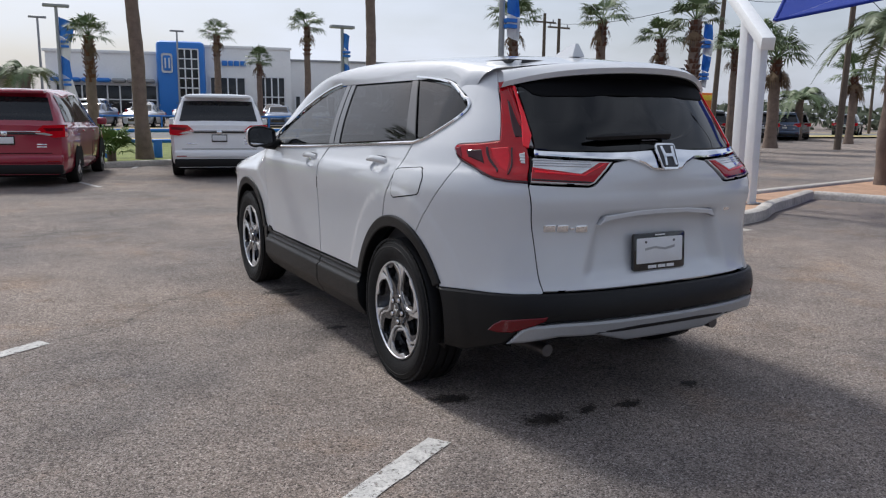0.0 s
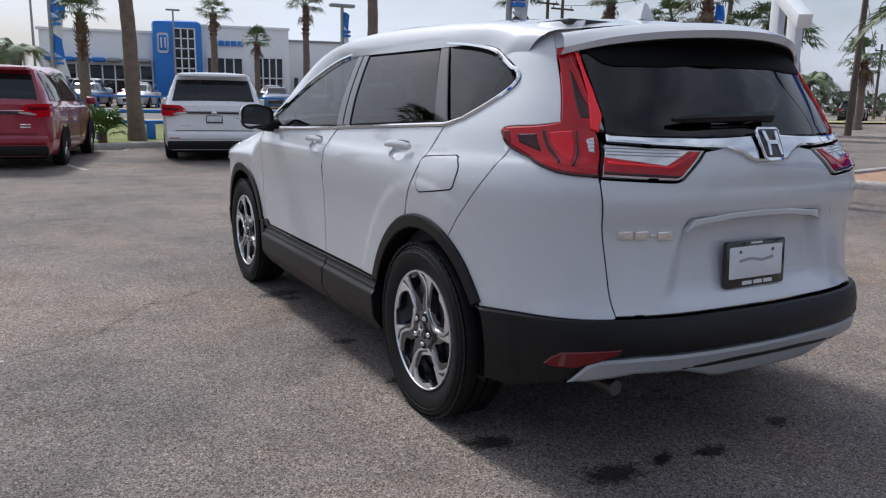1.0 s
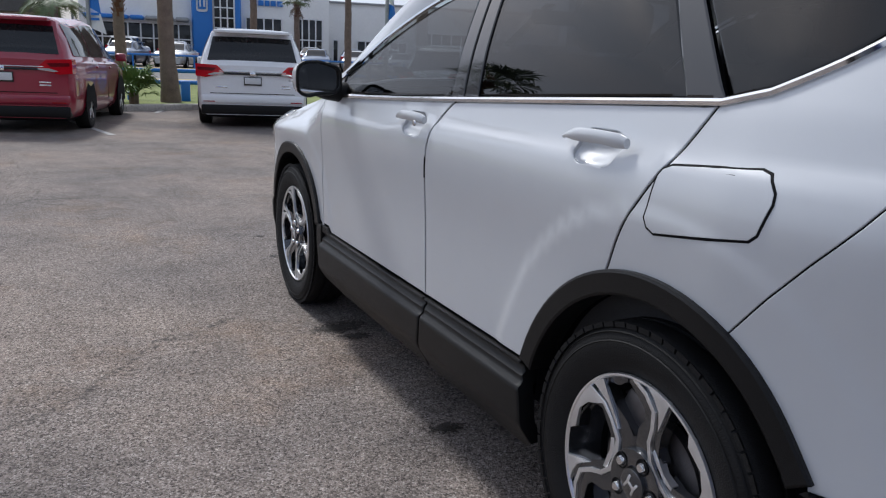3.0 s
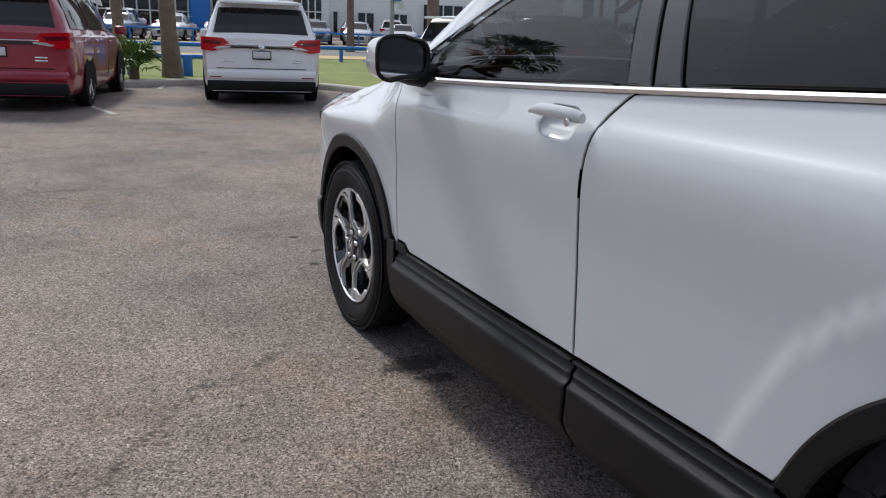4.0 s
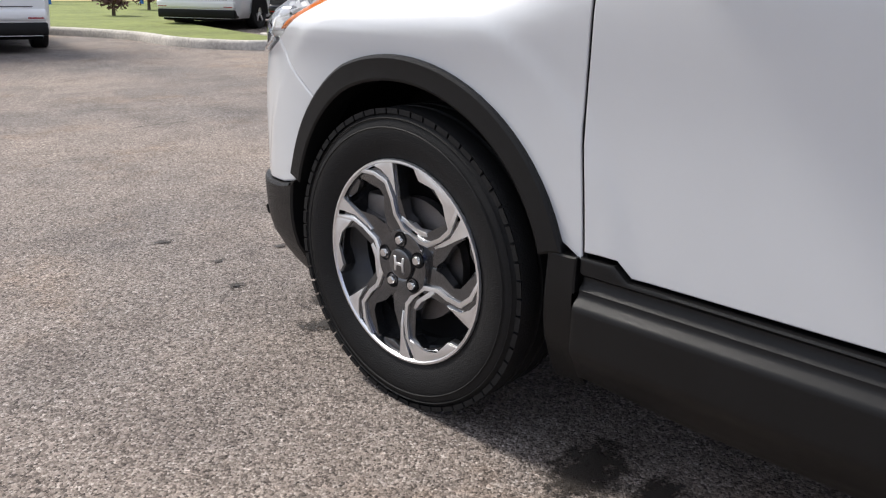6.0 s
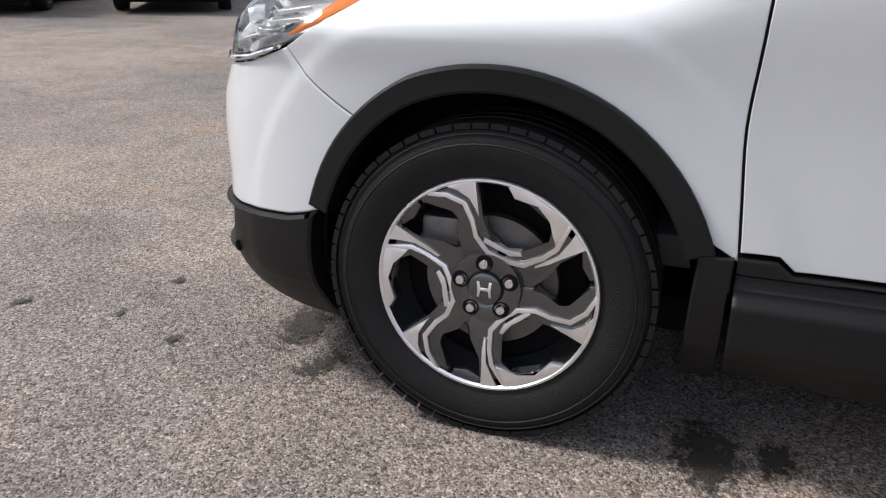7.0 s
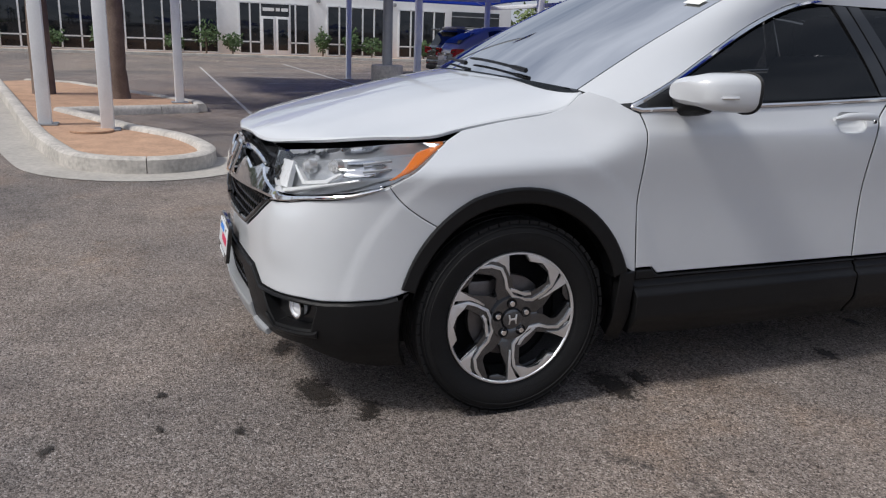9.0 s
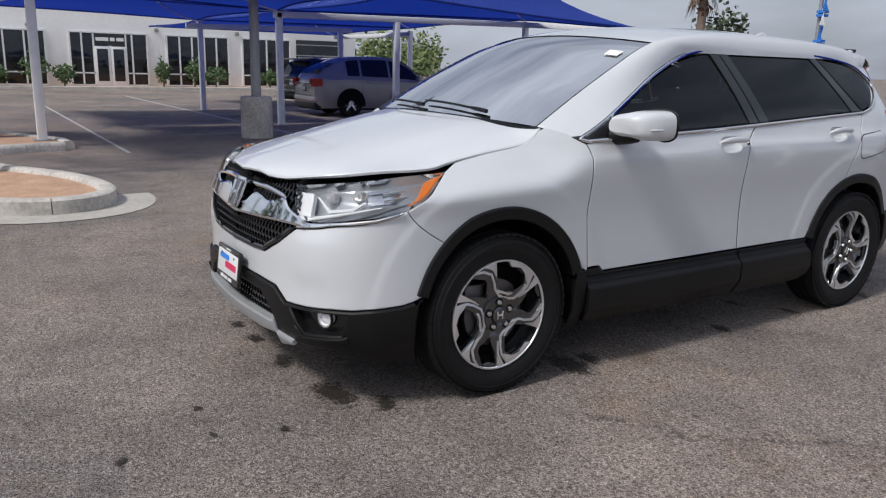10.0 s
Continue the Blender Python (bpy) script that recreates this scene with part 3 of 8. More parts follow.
panel("rear_valance", shell, [(MID_R, 0.47), (-2.45, 0.47), (-2.22, 0.42), (-2.06, 0.37), (-2.3, 0.365), (MID_R, 0.37)], CLADDING, car, "black lower rear panel", lift=-0.03, depth=0.02, mirror="both")
both_sides("rear_reflector", shell, [(-2.072, 0.418), (-2.10, 0.448), (-2.141, 0.472), (-2.26, 0.487), (-2.368, 0.496), (-2.362, 0.478), (-2.30, 0.452), (-2.20, 0.418), (-2.12, 0.412)], LAMP_DARK, car, "red bumper reflector", lift=0.019, depth=0.02, step=0.02)

# tail lamps
lamp = lamp_low + [tail_q(0.664, 1.10), tail_q(0.644, 1.145), (-2.279, 1.199), (-2.253, 1.252), (-2.183, 1.358), (-2.10, 1.465), (-2.04, 1.474)] + curve2([(-1.985, 1.468), (-2.058, 1.36), (-2.098, 1.28), (-2.118, 1.216)], 3) + lamp_top[::-1][1:-1]
inner_lamp = [tail_q(0.682, 1.047), tail_q(0.62, 1.043), tail_q(0.43, 1.034), tail_q(0.405, 1.042), tail_q(0.290, 1.131), tail_q(0.5, 1.140), tail_q(0.632, 1.148), tail_q(0.655, 1.10)]
inner_red = [tail_q(0.677, 1.052), tail_q(0.43, 1.040), tail_q(0.41, 1.047), tail_q(0.308, 1.126), tail_q(0.362, 1.128), tail_q(0.462, 1.084), tail_q(0.652, 1.108)]
for side in ("", "right"):
    t = panel("tail_lamp", shell, lamp, LAMP_RED, car, "red L-shaped tail lamp", mirror=side, lift=0.006, step=0.02, rim=0.006)
    panel("lens_field", shell, [(-2.092, 1.392), (-2.120, 1.381), (-2.204, 1.294), (-2.284, 1.228), (-2.206, 1.226), (-2.172, 1.270), (-2.12, 1.35)], LAMP_BLACK, t, "near-black lens field", mirror=side, lift=0.0085, step=0.02, depth=0.004)
    panel("light_guide", shell, [(-2.062, 1.451), (-2.085, 1.451), (-2.164, 1.381), (-2.222, 1.306), (-2.285, 1.232), (-2.262, 1.234), (-2.203, 1.300), (-2.139, 1.378)], LAMP_RED, t, "red light guide", mirror=side, lift=0.0105, step=0.02, depth=0.008)
    panel("light_guide", shell, [(-2.110, 1.448), (-2.140, 1.450), (-2.178, 1.400), (-2.240, 1.325), (-2.300, 1.235), (-2.290, 1.180), (-2.255, 1.190), (-2.240, 1.240), (-2.215, 1.310), (-2.16, 1.39)], LAMP_BRIGHT, t, "bright red light guide", mirror=side, lift=0.0120, step=0.02, depth=0.008)
    panel("lens_field", shell, [(-1.905, 1.173), (-2.013, 1.177), (-2.043, 1.115), (-1.927, 1.142)], LAMP_BLACK, t, "near-black lens field", mirror=side, lift=0.0085, step=0.02, depth=0.005)
    panel("lens_field", shell, [(-2.038, 1.187), (-2.055, 1.188), (-2.075, 1.143), (-2.133, 1.090), (-2.127, 1.080), (-2.066, 1.126), (-2.045, 1.159)], LAMP_BLACK, t, "near-black lens rib", mirror=side, lift=0.0100, step=0.015, depth=0.005, rim=0.002)
    panel("light_guide", shell, [(-2.068, 1.182), (-2.180, 1.190), (-2.190, 1.150), (-2.180, 1.084), (-2.136, 1.098), (-2.090, 1.138)], LAMP_MID, t, "red lens block", mirror=side, lift=0.0088, step=0.02, depth=0.006)
    panel("lens_field", shell, [(-2.190, 1.186), (-2.203, 1.186), (-2.205, 1.120), (-2.196, 1.075), (-2.184, 1.075), (-2.192, 1.130)], LAMP_BLACK, t, "near-black lens rib", mirror=side, lift=0.0100, step=0.015, depth=0.005, rim=0.002)
    panel("lens_field", shell, [(-1.822, 1.180), (-1.862, 1.186), (-1.882, 1.155), (-1.884, 1.131), (-1.836, 1.152)], LAMP_DARK, t, "dark lens tip", mirror=side, lift=0.0088, step=0.015, depth=0.005)
    panel("lens_edge", shell, [(-1.836, 1.152), (-1.902, 1.129), (-1.989, 1.101), (-2.119, 1.065), (-2.215, 1.056), (-2.296, 1.055), (-2.296, 1.043), (-2.216, 1.045), (-2.121, 1.052), (-1.998, 1.088), (-1.886, 1.120)], LAMP_BLACK, t, "near-black lower lens edge", mirror=side, lift=0.0088, step=0.02, depth=0.005, rim=0.002)
    cl = panel("lens_field", shell, [(-2.235, 1.160), (-2.270, 1.168), (-2.268, 1.118), (-2.244, 1.120)], LAMP_CLEAR, t, "clear ribbed lens field", mirror=side, lift=0.0105, step=0.02, depth=0.006)
    for zz in (1.130, 1.142, 1.154):
        panel("lens_rib", shell, [(-2.240, zz), (-2.268, zz + 0.002), (-2.268, zz + 0.005), (-2.240, zz + 0.003)], BEZEL, cl, mirror=side, lift=0.0125, step=0.02, depth=0.003, rim=0.0005, gap=0.0002)
    g = panel("gate_lamp", shell, inner_lamp, LAMP_CLEAR, car, "clear and red tailgate lamp", mirror=side, lift=0.006, step=0.02)
    panel("light_guide", shell, inner_red, LAMP_RED, g, "red lens band", mirror=side, lift=0.010, step=0.02, depth=0.006)
    panel("light_guide", shell, [tail_q(0.655, 1.082), tail_q(0.45, 1.070), tail_q(0.34, 1.118), tail_q(0.33, 1.124), tail_q(0.455, 1.080), tail_q(0.650, 1.095)], LAMP_BRIGHT, g, "bright red light guide", mirror=side, lift=0.012, step=0.02, depth=0.004, rim=0.002)
    panel("lens_edge", shell, [tail_q(0.676, 1.053), tail_q(0.43, 1.041), tail_q(0.412, 1.048), tail_q(0.43, 1.053), tail_q(0.672, 1.064)], LAMP_BLACK, g, "near-black lower lens edge", mirror=side, lift=0.0115, step=0.02, depth=0.004, rim=0.001)
    for zz in (1.108, 1.118, 1.128):
        panel("lens_rib", shell, [tail_q(0.640, zz + 0.006), tail_q(0.40, zz), tail_q(0.40, zz + 0.003), tail_q(0.640, zz + 0.009)], BEZEL, g, mirror=side, lift=0.009, step=0.03, depth=0.003, rim=0.0005, gap=0.0002)
    panel("lamp_trim", shell, [(-2.283, 1.195), (-2.257, 1.252), (-2.187, 1.358), (-2.104, 1.464), (-2.122, 1.467), (-2.212, 1.358), (-2.285, 1.252), (-2.316, 1.190)], SKID, car, "silver trim beside the tail lamp", mirror=side, lift=0.005, step=0.02, depth=0.02)
    panel("lamp_seam", shell, [tail_q(0.682, 1.047), tail_q(0.689, 1.047), tail_q(0.641, 1.150), tail_q(0.634, 1.150)], BLACK, car, "dark lamp seam", mirror=side, lift=0.007, step=0.02, depth=0.01, gap=0.0005, rim=0.001)

# tailgate


def gate_skin(q, z):
    """The tailgate: its skin with the hollow for the number plate."""
    p, n = shell(q, z)
    x = abs(p.x)
    top = 0.905
    k = smooth_step(z, top + 0.012, top - 0.02) * smooth_step(z, 0.60, 0.68) * smooth_step(x, 0.36 + 0.35 * (top - z), 0.30 + 0.2 * (top - z))
    crease = 0.010 * smooth_step(z, 1.02, 0.96) * smooth_step(z, 0.86, 0.94)
    return p + n * (crease - 0.042 * k), n


gate = [(MID_R, 0.592), tail_q(0.3, 0.591)] + gate_side[::-1][:-1] + [tail_q(0.685, 1.043)] + [tail_q(0.43, 1.030), tail_q(0.40, 1.036), tail_q(0.284, 1.130), tail_q(0.15, 1.150), (MID_R, 1.152)]
panel("tailgate", gate_skin, gate, PAINT_WHITE, car, mirror="both", step=0.02, gap=0.0042, rim=0.002)
panel("plate_brow", shell, [tail_q(0.365, 0.862), tail_q(0.335, 0.905), tail_q(0.15, 0.922), (MID_R, 0.926), (MID_R, 0.898), tail_q(0.15, 0.895), tail_q(0.31, 0.880)], PAINT_WHITE, car, mirror="both", lift=0.010, depth=0.05, step=0.02)
rear_glass = [(MID_R, 1.174), tail_q(0.3, 1.174), tail_q(0.54, 1.176), (-2.322, 1.180), (-2.289, 1.252), (-2.215, 1.358), (-2.13, 1.465), (-2.13, 1.50), tail_q(0.3, 1.53), (MID_R, 1.535)]
panel("rear_window", shell, rear_glass, GLASS_PRIVACY, car, "dark tinted rear window", mirror="both", lift=0.002, depth=0.01)
# the spoiler's shadow on the glass, laid on as a black band
panel("window_shade_band", shell, [(MID_R, 1.410), tail_q(0.22, 1.412), tail_q(0.32, 1.404), tail_q(0.50, 1.402), (-2.27, 1.412), (-2.20, 1.440), (-2.13, 1.462), (-2.13, 1.50), tail_q(0.3, 1.53), (MID_R, 1.535)], BLACK, car, "black band for the spoiler's shadow on the rear window", mirror="both", lift=0.008, depth=0.008, step=0.03)
both_sides("pillar_cap", shell, [(-1.74, 1.40), (-1.99, 1.44), (-2.10, 1.45), (-2.13, 1.575), (-1.74, 1.575)], PAINT_WHITE, car, lift=-0.006, depth=0.01)
panel("gate_core", shell, [(MID_R, 0.60), tail_q(0.66, 0.60), tail_q(0.70, 0.9), tail_q(0.60, 1.19), (MID_R, 1.19)], BLACK, car, mirror="both", lift=-0.06, depth=0.01)
bar = [(MID_R, 1.182), tail_q(0.2, 1.172), tail_q(0.3, 1.170), tail_q(0.50, 1.172), tail_q(0.616, 1.177), tail_q(0.624, 1.151), tail_q(0.5, 1.143), tail_q(0.30, 1.135), tail_q(0.2, 1.136), tail_q(0.13, 1.115), tail_q(0.09, 1.092), (MID_R, 1.088)]
panel("chrome_strip", shell, bar, CHROME, car, "chrome tailgate strip", mirror="both", lift=0.016, depth=0.03, rim=0.006, step=0.02)


def rear_to(x, z, c):
    p, n = shell(tail_q(abs(x), z)[0], z)
    return Vector((x * 0.962, p.y, p.z)) + Vector((0, n.y, n.z)).normalized() * c


def badge(name, to, cx, cz, s, c0, parent):
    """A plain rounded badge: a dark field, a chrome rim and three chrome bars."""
    ring = [(cx + s * (0.5 - 0.06 * (k[1] < 0)) * k[0], cz + s * 0.42 * k[1]) for k in ((-0.8, 1), (0.8, 1), (1, 0.8), (0.96, -0.8), (0.75, -1), (-0.75, -1), (-0.96, -0.8), (-1, 0.8))]
    b = part(name, prism_bm(ring, c0, c0 + 0.008, to, 0.003), CHROME, parent, "chrome badge")
    part("badge_field", prism_bm(inset(ring, s * 0.075), c0 + 0.006, c0 + 0.0092, to), GLOSS_BLACK, b)
    for pts in (((-0.34, 0.30), (-0.20, 0.30), (-0.14, 0.0), (-0.20, -0.30), (-0.30, -0.30), (-0.26, 0.0)), ((0.34, 0.30), (0.20, 0.30), (0.14, 0.0), (0.20, -0.30), (0.30, -0.30), (0.26, 0.0)), ((-0.15, 0.05), (0.15, 0.05), (0.15, -0.05), (-0.15, -0.05))):
        part("badge_bar", prism_bm([(cx + s * a, cz + s * b_) for a, b_ in pts], c0 + 0.008, c0 + 0.013, to, 0.002), CHROME, b)
    return b


badge("rear_badge", rear_to, 0.0, 1.142, 0.125, 0.026, car)
for cx, cz, wd, hh in ((-0.600, 0.857, 0.050, 0.030), (-0.542, 0.856, 0.050, 0.030), (-0.498, 0.854, 0.022, 0.009), (-0.452, 0.852, 0.056, 0.030), (0.455, 0.900, 0.045, 0.020)):
    part("model_badge_bar", prism_bm([(cx - wd / 2, cz - hh / 2), (cx + wd / 2, cz - hh / 2), (cx + wd / 2, cz + hh / 2), (cx - wd / 2, cz + hh / 2)], 0.0, 0.006, rear_to, 0.002), CHROME, car, "chrome bar in place of a model name")

plate_y = -2.176


def plate_to(x, z, c):
    return Vector((x, plate_y - c + 0.06 * (z - 0.73), z))


def ring_plate(to, cx, cz, w, h, parent, sgn=1):
    """A plate in its black dealer surround."""
    rr = [(a, b) for a, b in round_rect(cx, cz, w, h, 0.012)]
    fr = part("plate_surround", prism_bm(rr, 0.0, 0.014, to, 0.003), GLOSS_BLACK, parent, "black plate surround")
    pl = part("plate", prism_bm(round_rect(cx, cz + 0.006, w - 0.034, h - 0.052, 0.006), 0.010, 0.0155, to, 0.001), PLATE, fr, "plain white paper plate")
    for k in (-1, 1):
        part("bolt", prism_bm([(cx + 0.085 * k + 0.006 * math.cos(a), cz + h * 0.27 + 0.006 * math.sin(a)) for a in (i * math.tau / 8 for i in range(8))], 0.015, 0.018, to), STEEL, fr)
    for k, wd in ((-0.045, 0.05), (0.012, 0.045), (0.066, 0.045)):
        part("caption_bar", prism_bm([(cx + k - wd / 2, cz - h * 0.45), (cx + k + wd / 2, cz - h * 0.45), (cx + k + wd / 2, cz - h * 0.37), (cx + k - wd / 2, cz - h * 0.37)], 0.014, 0.0155, to), PLATE, fr)
    part("caption_bar", prism_bm([(cx - 0.03, cz + h * 0.43), (cx + 0.03, cz + h * 0.43), (cx + 0.03, cz + h * 0.465), (cx - 0.03, cz + h * 0.465)], 0.014, 0.0155, to), PLATE, fr)
    return fr


ring_plate(plate_to, 0.0, 0.728, 0.312, 0.166, car)
part("caption_bar", prism_bm([(-0.09, 0.745), (-0.03, 0.752), (0.03, 0.742), (0.09, 0.752), (0.09, 0.740), (0.03, 0.732), (-0.03, 0.742), (-0.09, 0.735)], 0.0155, 0.0165, plate_to), SKID, car, "faint grey mark on the paper plate")

# rear wiper
wp = [rear_to(x, 1.218 + 0.012 * math.sin((x + 0.36) * 4), 0.03) for x in np.linspace(0.04, -0.40, 12)]
wipe = part("rear_wiper", tube_bm(wp, 0.012, 6, radii=[0.022, 0.02] + [0.015] * 8 + [0.01, 0.006]), CLADDING, car, "black rear wiper")

# front bumper and grille
low_f = [(1.752, 0.492), (1.80, 0.478), (1.86, 0.466), nose_q(0.81, 0.450), nose_q(0.75, 0.449), nose_q(0.63, 0.438), nose_q(0.515, 0.434), nose_q(0.474, 0.460), nose_q(0.43, 0.486), nose_q(0.275, 0.492), (MID_F, 0.492)]
grille_low = [(MID_F, 0.606), nose_q(0.20, 0.607), nose_q(0.33, 0.615), nose_q(0.45, 0.675), nose_q(0.555, 0.748)]
lamp_under = curve2([nose_q(0.555, 0.748), nose_q(0.66, 0.762), nose_q(0.738, 0.781), (2.03, 0.804), (1.872, 0.845)], 3)
skin_f = nose_gap + arc(AXLE, R_ARCH, on_arch(AXLE, (1.645, 0.709)), on_arch(AXLE, (1.745, 0.500)), 8)[1:-1] + low_f + grille_low + lamp_under[1:-1]


def nose_skin(q, z):
    """The front skin with the crease that runs down from the lamp to the fog lamp."""
    p, n = shell(q, z)
    k = smooth_step(z, 0.50, 0.60) * smooth_step(z, 0.78, 0.70)
    x = abs(p.x)
    return p + n * 0.007 * k * (smooth_step(x, 0.50, 0.62) - smooth_step(x, 0.66, 0.80)), n


panel("front_bumper", nose_skin, skin_f, PAINT_WHITE, car, mirror="both", step=0.025, gap=0.0018)
chin = low_f + [(MID_F, 0.440), nose_q(0.30, 0.438), nose_q(0.37, 0.400), nose_q(0.43, 0.345), nose_q(0.41, 0.335), (MID_F, 0.330), (MID_F, 0.285), nose_q(0.4, 0.285), nose_q(0.5, 0.270), nose_q(0.60, 0.268), nose_q(0.73, 0.276), (2.03, 0.222), (1.90, 0.203), (1.76, 0.200)] + arc(AXLE, 0.455, -20, 15, 8)
fog_hole = [nose_q(0.795, 0.432), nose_q(0.65, 0.426), nose_q(0.56, 0.418), nose_q(0.60, 0.366), nose_q(0.63, 0.334), nose_q(0.775, 0.350)]
panel("front_chin", shell, chin, CLADDING, car, "black plastic lower bumper", lift=0.014, depth=0.05, rim=0.008, holes=[fog_hole], mirror="both", step=0.025)
for side in ("", "right"):
    fp = panel("fog_pocket", shell, inset(fog_hole, -0.01), GLOSS_BLACK, car, "black fog lamp pocket", lift=-0.035, depth=0.01, mirror=side)
    p, n = shell(*nose_q(0.715, 0.402))
    sg = 1 if side else -1
    fog = part("fog_lamp", lathe_bm([(-0.02, 0.031), (0.016, 0.033), (0.020, 0.029), (0.014, 0.026), (0.022, 0.014), (0.025, 0.0)], 24), LED_WHITE, fp, "round clear fog lamp")
    mx = -1 if side else 1
    fog.matrix_world = Matrix.Translation((mx * (p - n * 0.034).x, (p - n * 0.034).y, p.z)) @ Vector((n.x * mx * 0.6, n.y, n.z)).to_track_quat("X", "Z").to_matrix().to_4x4()
    part("fog_ring", lathe_bm([(0.012, 0.033), (0.021, 0.034), (0.021, 0.039), (0.008, 0.040)], 24), CHROME, fog)
panel("chin_strip", shell, [(MID_F, 0.336), nose_q(0.42, 0.341), nose_q(0.445, 0.347), nose_q(0.455, 0.288), nose_q(0.3, 0.270), (MID_F, 0.266)], SKID, car, "silver lower bumper strip", lift=0.026, depth=0.05, rim=0.008, mirror="both")
both_sides("chin_lip", shell, [nose_q(0.455, 0.302), nose_q(0.56, 0.288), nose_q(0.56, 0.268), nose_q(0.45, 0.244)], SKID, car, "silver lower bumper lip", lift=0.032, depth=0.05, rim=0.008)
both_sides("fog_sill", shell, [nose_q(0.795, 0.352), nose_q(0.775, 0.342), nose_q(0.63, 0.325), nose_q(0.605, 0.352), nose_q(0.59, 0.362), nose_q(0.585, 0.340), nose_q(0.62, 0.308), nose_q(0.79, 0.322)], CLADDING, car, lift=0.024, depth=0.03, rim=0.006, step=0.02)


def mesh_grille(name, surface, outline, parent, pitch=0.034, lift=-0.012):
    """Honeycomb bars over a dark backing."""
    back = panel(name, surface, outline, BLACK, parent, "black honeycomb grille", mirror="both", lift=lift - 0.03, depth=0.005)
    bm = bmesh.new()
    us, vs = [p[0] for p in outline], [p[1] for p in outline]
    r = pitch / math.sqrt(3)
    row, v = 0, min(vs)
    while v < max(vs):
        u = min(us) + (row % 2) * pitch / 2
        while u < max(us) + pitch / 2:
            if inside((u, v), outline):
                ring_o = [surface(u + r * 0.97 * math.sin(a), v + r * 0.97 * math.cos(a)) for a in (k * math.tau / 6 for k in range(6))]
                ring_i = [surface(u + r * 0.74 * math.sin(a), v + r * 0.74 * math.cos(a)) for a in (k * math.tau / 6 for k in range(6))]
                for flip in (1, -1):
                    o = [bm.verts.new(((c + n * lift).x * flip, (c + n * lift).y, (c + n * lift).z)) for c, n in ring_o]
                    i_ = [bm.verts.new(((c + n * (lift + 0.004)).x * flip, (c + n * (lift + 0.004)).y, (c + n * (lift + 0.004)).z)) for c, n in ring_i]
                    d = [bm.verts.new(((c + n * (lift - 0.02)).x * flip, (c + n * (lift - 0.02)).y, (c + n * (lift - 0.02)).z)) for c, n in ring_i]
                    for k in range(6):
                        bm.faces.new((o[k], o[(k + 1) % 6], i_[(k + 1) % 6], i_[k]))
                        bm.faces.new((i_[k], i_[(k + 1) % 6], d[(k + 1) % 6], d[k]))
            u += pitch
        v += r * 1.5
        row += 1
    bmesh.ops.recalc_face_normals(bm, faces=bm.faces)
    part("honeycomb", bm, GLOSS_BLACK, back, smooth=False)
    return back


up_grille = grille_low + [nose_q(0.50, 0.86), nose_q(0.46, 0.905), nose_q(0.2, 0.922), (MID_F, 0.925)]
mesh_grille("grille", shell, up_grille, car)
mesh_grille("lower_grille", shell, [(MID_F, 0.445), nose_q(0.30, 0.443), nose_q(0.38, 0.40), nose_q(0.44, 0.34), (MID_F, 0.325)], car)
panel("grille_frame", shell, [(MID_F, 0.606), nose_q(0.20, 0.607), nose_q(0.33, 0.615), nose_q(0.45, 0.675), nose_q(0.552, 0.748), nose_q(0.515, 0.752), nose_q(0.43, 0.692), nose_q(0.325, 0.640), nose_q(0.20, 0.634), (MID_F, 0.634)], GLOSS_BLACK, car, "black grille surround", lift=0.010, depth=0.03, rim=0.006, mirror="both", step=0.02)
wing_bar = curve2([(MID_F, 0.866), (2.98, 0.880), (2.80, 0.877), (2.66, 0.866), (2.60, 0.850)], 3) + curve2([(2.645, 0.846), (2.80, 0.858), (2.98, 0.856), (MID_F, 0.846)], 3)
panel("chrome_bar", shell, wing_bar, CHROME, car, "upper chrome grille bar", lift=0.022, depth=0.04, rim=0.006, mirror="both", step=0.016)
wing = curve2([(MID_F, 0.776), (3.00, 0.790), (2.933, 0.834), (2.86, 0.836), (2.756, 0.822), (2.70, 0.832), (2.642, 0.850)], 3) + curve2([(2.60, 0.846), (2.54, 0.815), (2.42, 0.788)], 3) + curve2([(2.42, 0.758), (2.59, 0.756), (2.80, 0.745), (MID_F, 0.730)], 3)
panel("chrome_wing", shell, wing, CHROME, car, "chrome grille wing", lift=0.028, depth=0.05, rim=0.008, mirror="both", step=0.016)
both_sides("lamp_strip", shell, lamp_under[:-1] + [(1.90, 0.848)] + curve2([(2.03, 0.820), nose_q(0.738, 0.797), nose_q(0.66, 0.784), nose_q(0.565, 0.778)], 3), CHROME, car, "chrome strip under the headlamp", lift=0.010, depth=0.02, rim=0.004, step=0.015)


def front_to(x, z, c):
    p, n = shell(nose_q(abs(x), z)[0], z)
    return Vector((x, p.y, p.z)) + Vector((0, n.y, n.z)).normalized() * c


badge("front_badge", front_to, 0.0, 0.808, 0.155, 0.036, car)
fplate = ring_plate(lambda x, z, c: Vector((x, 2.214 + c - 0.12 * (z - 0.49), z)), 0.0, 0.486, 0.312, 0.156, car)
for nm, m_, x0, x1, z0, z1 in (("print_bar", PRINT_BLUE, -0.11, 0.02, 0.505, 0.530), ("print_bar", PRINT_RED, -0.03, 0.12, 0.470, 0.500)):
    part(nm, prism_bm(round_rect((x0 + x1) / 2, (z0 + z1) / 2, x1 - x0, z1 - z0, 0.01), 0.0155, 0.0165, lambda x, z, c: Vector((-x, 2.214 + c - 0.12 * (z - 0.49), z))), m_, fplate, "coloured bar on the plate")

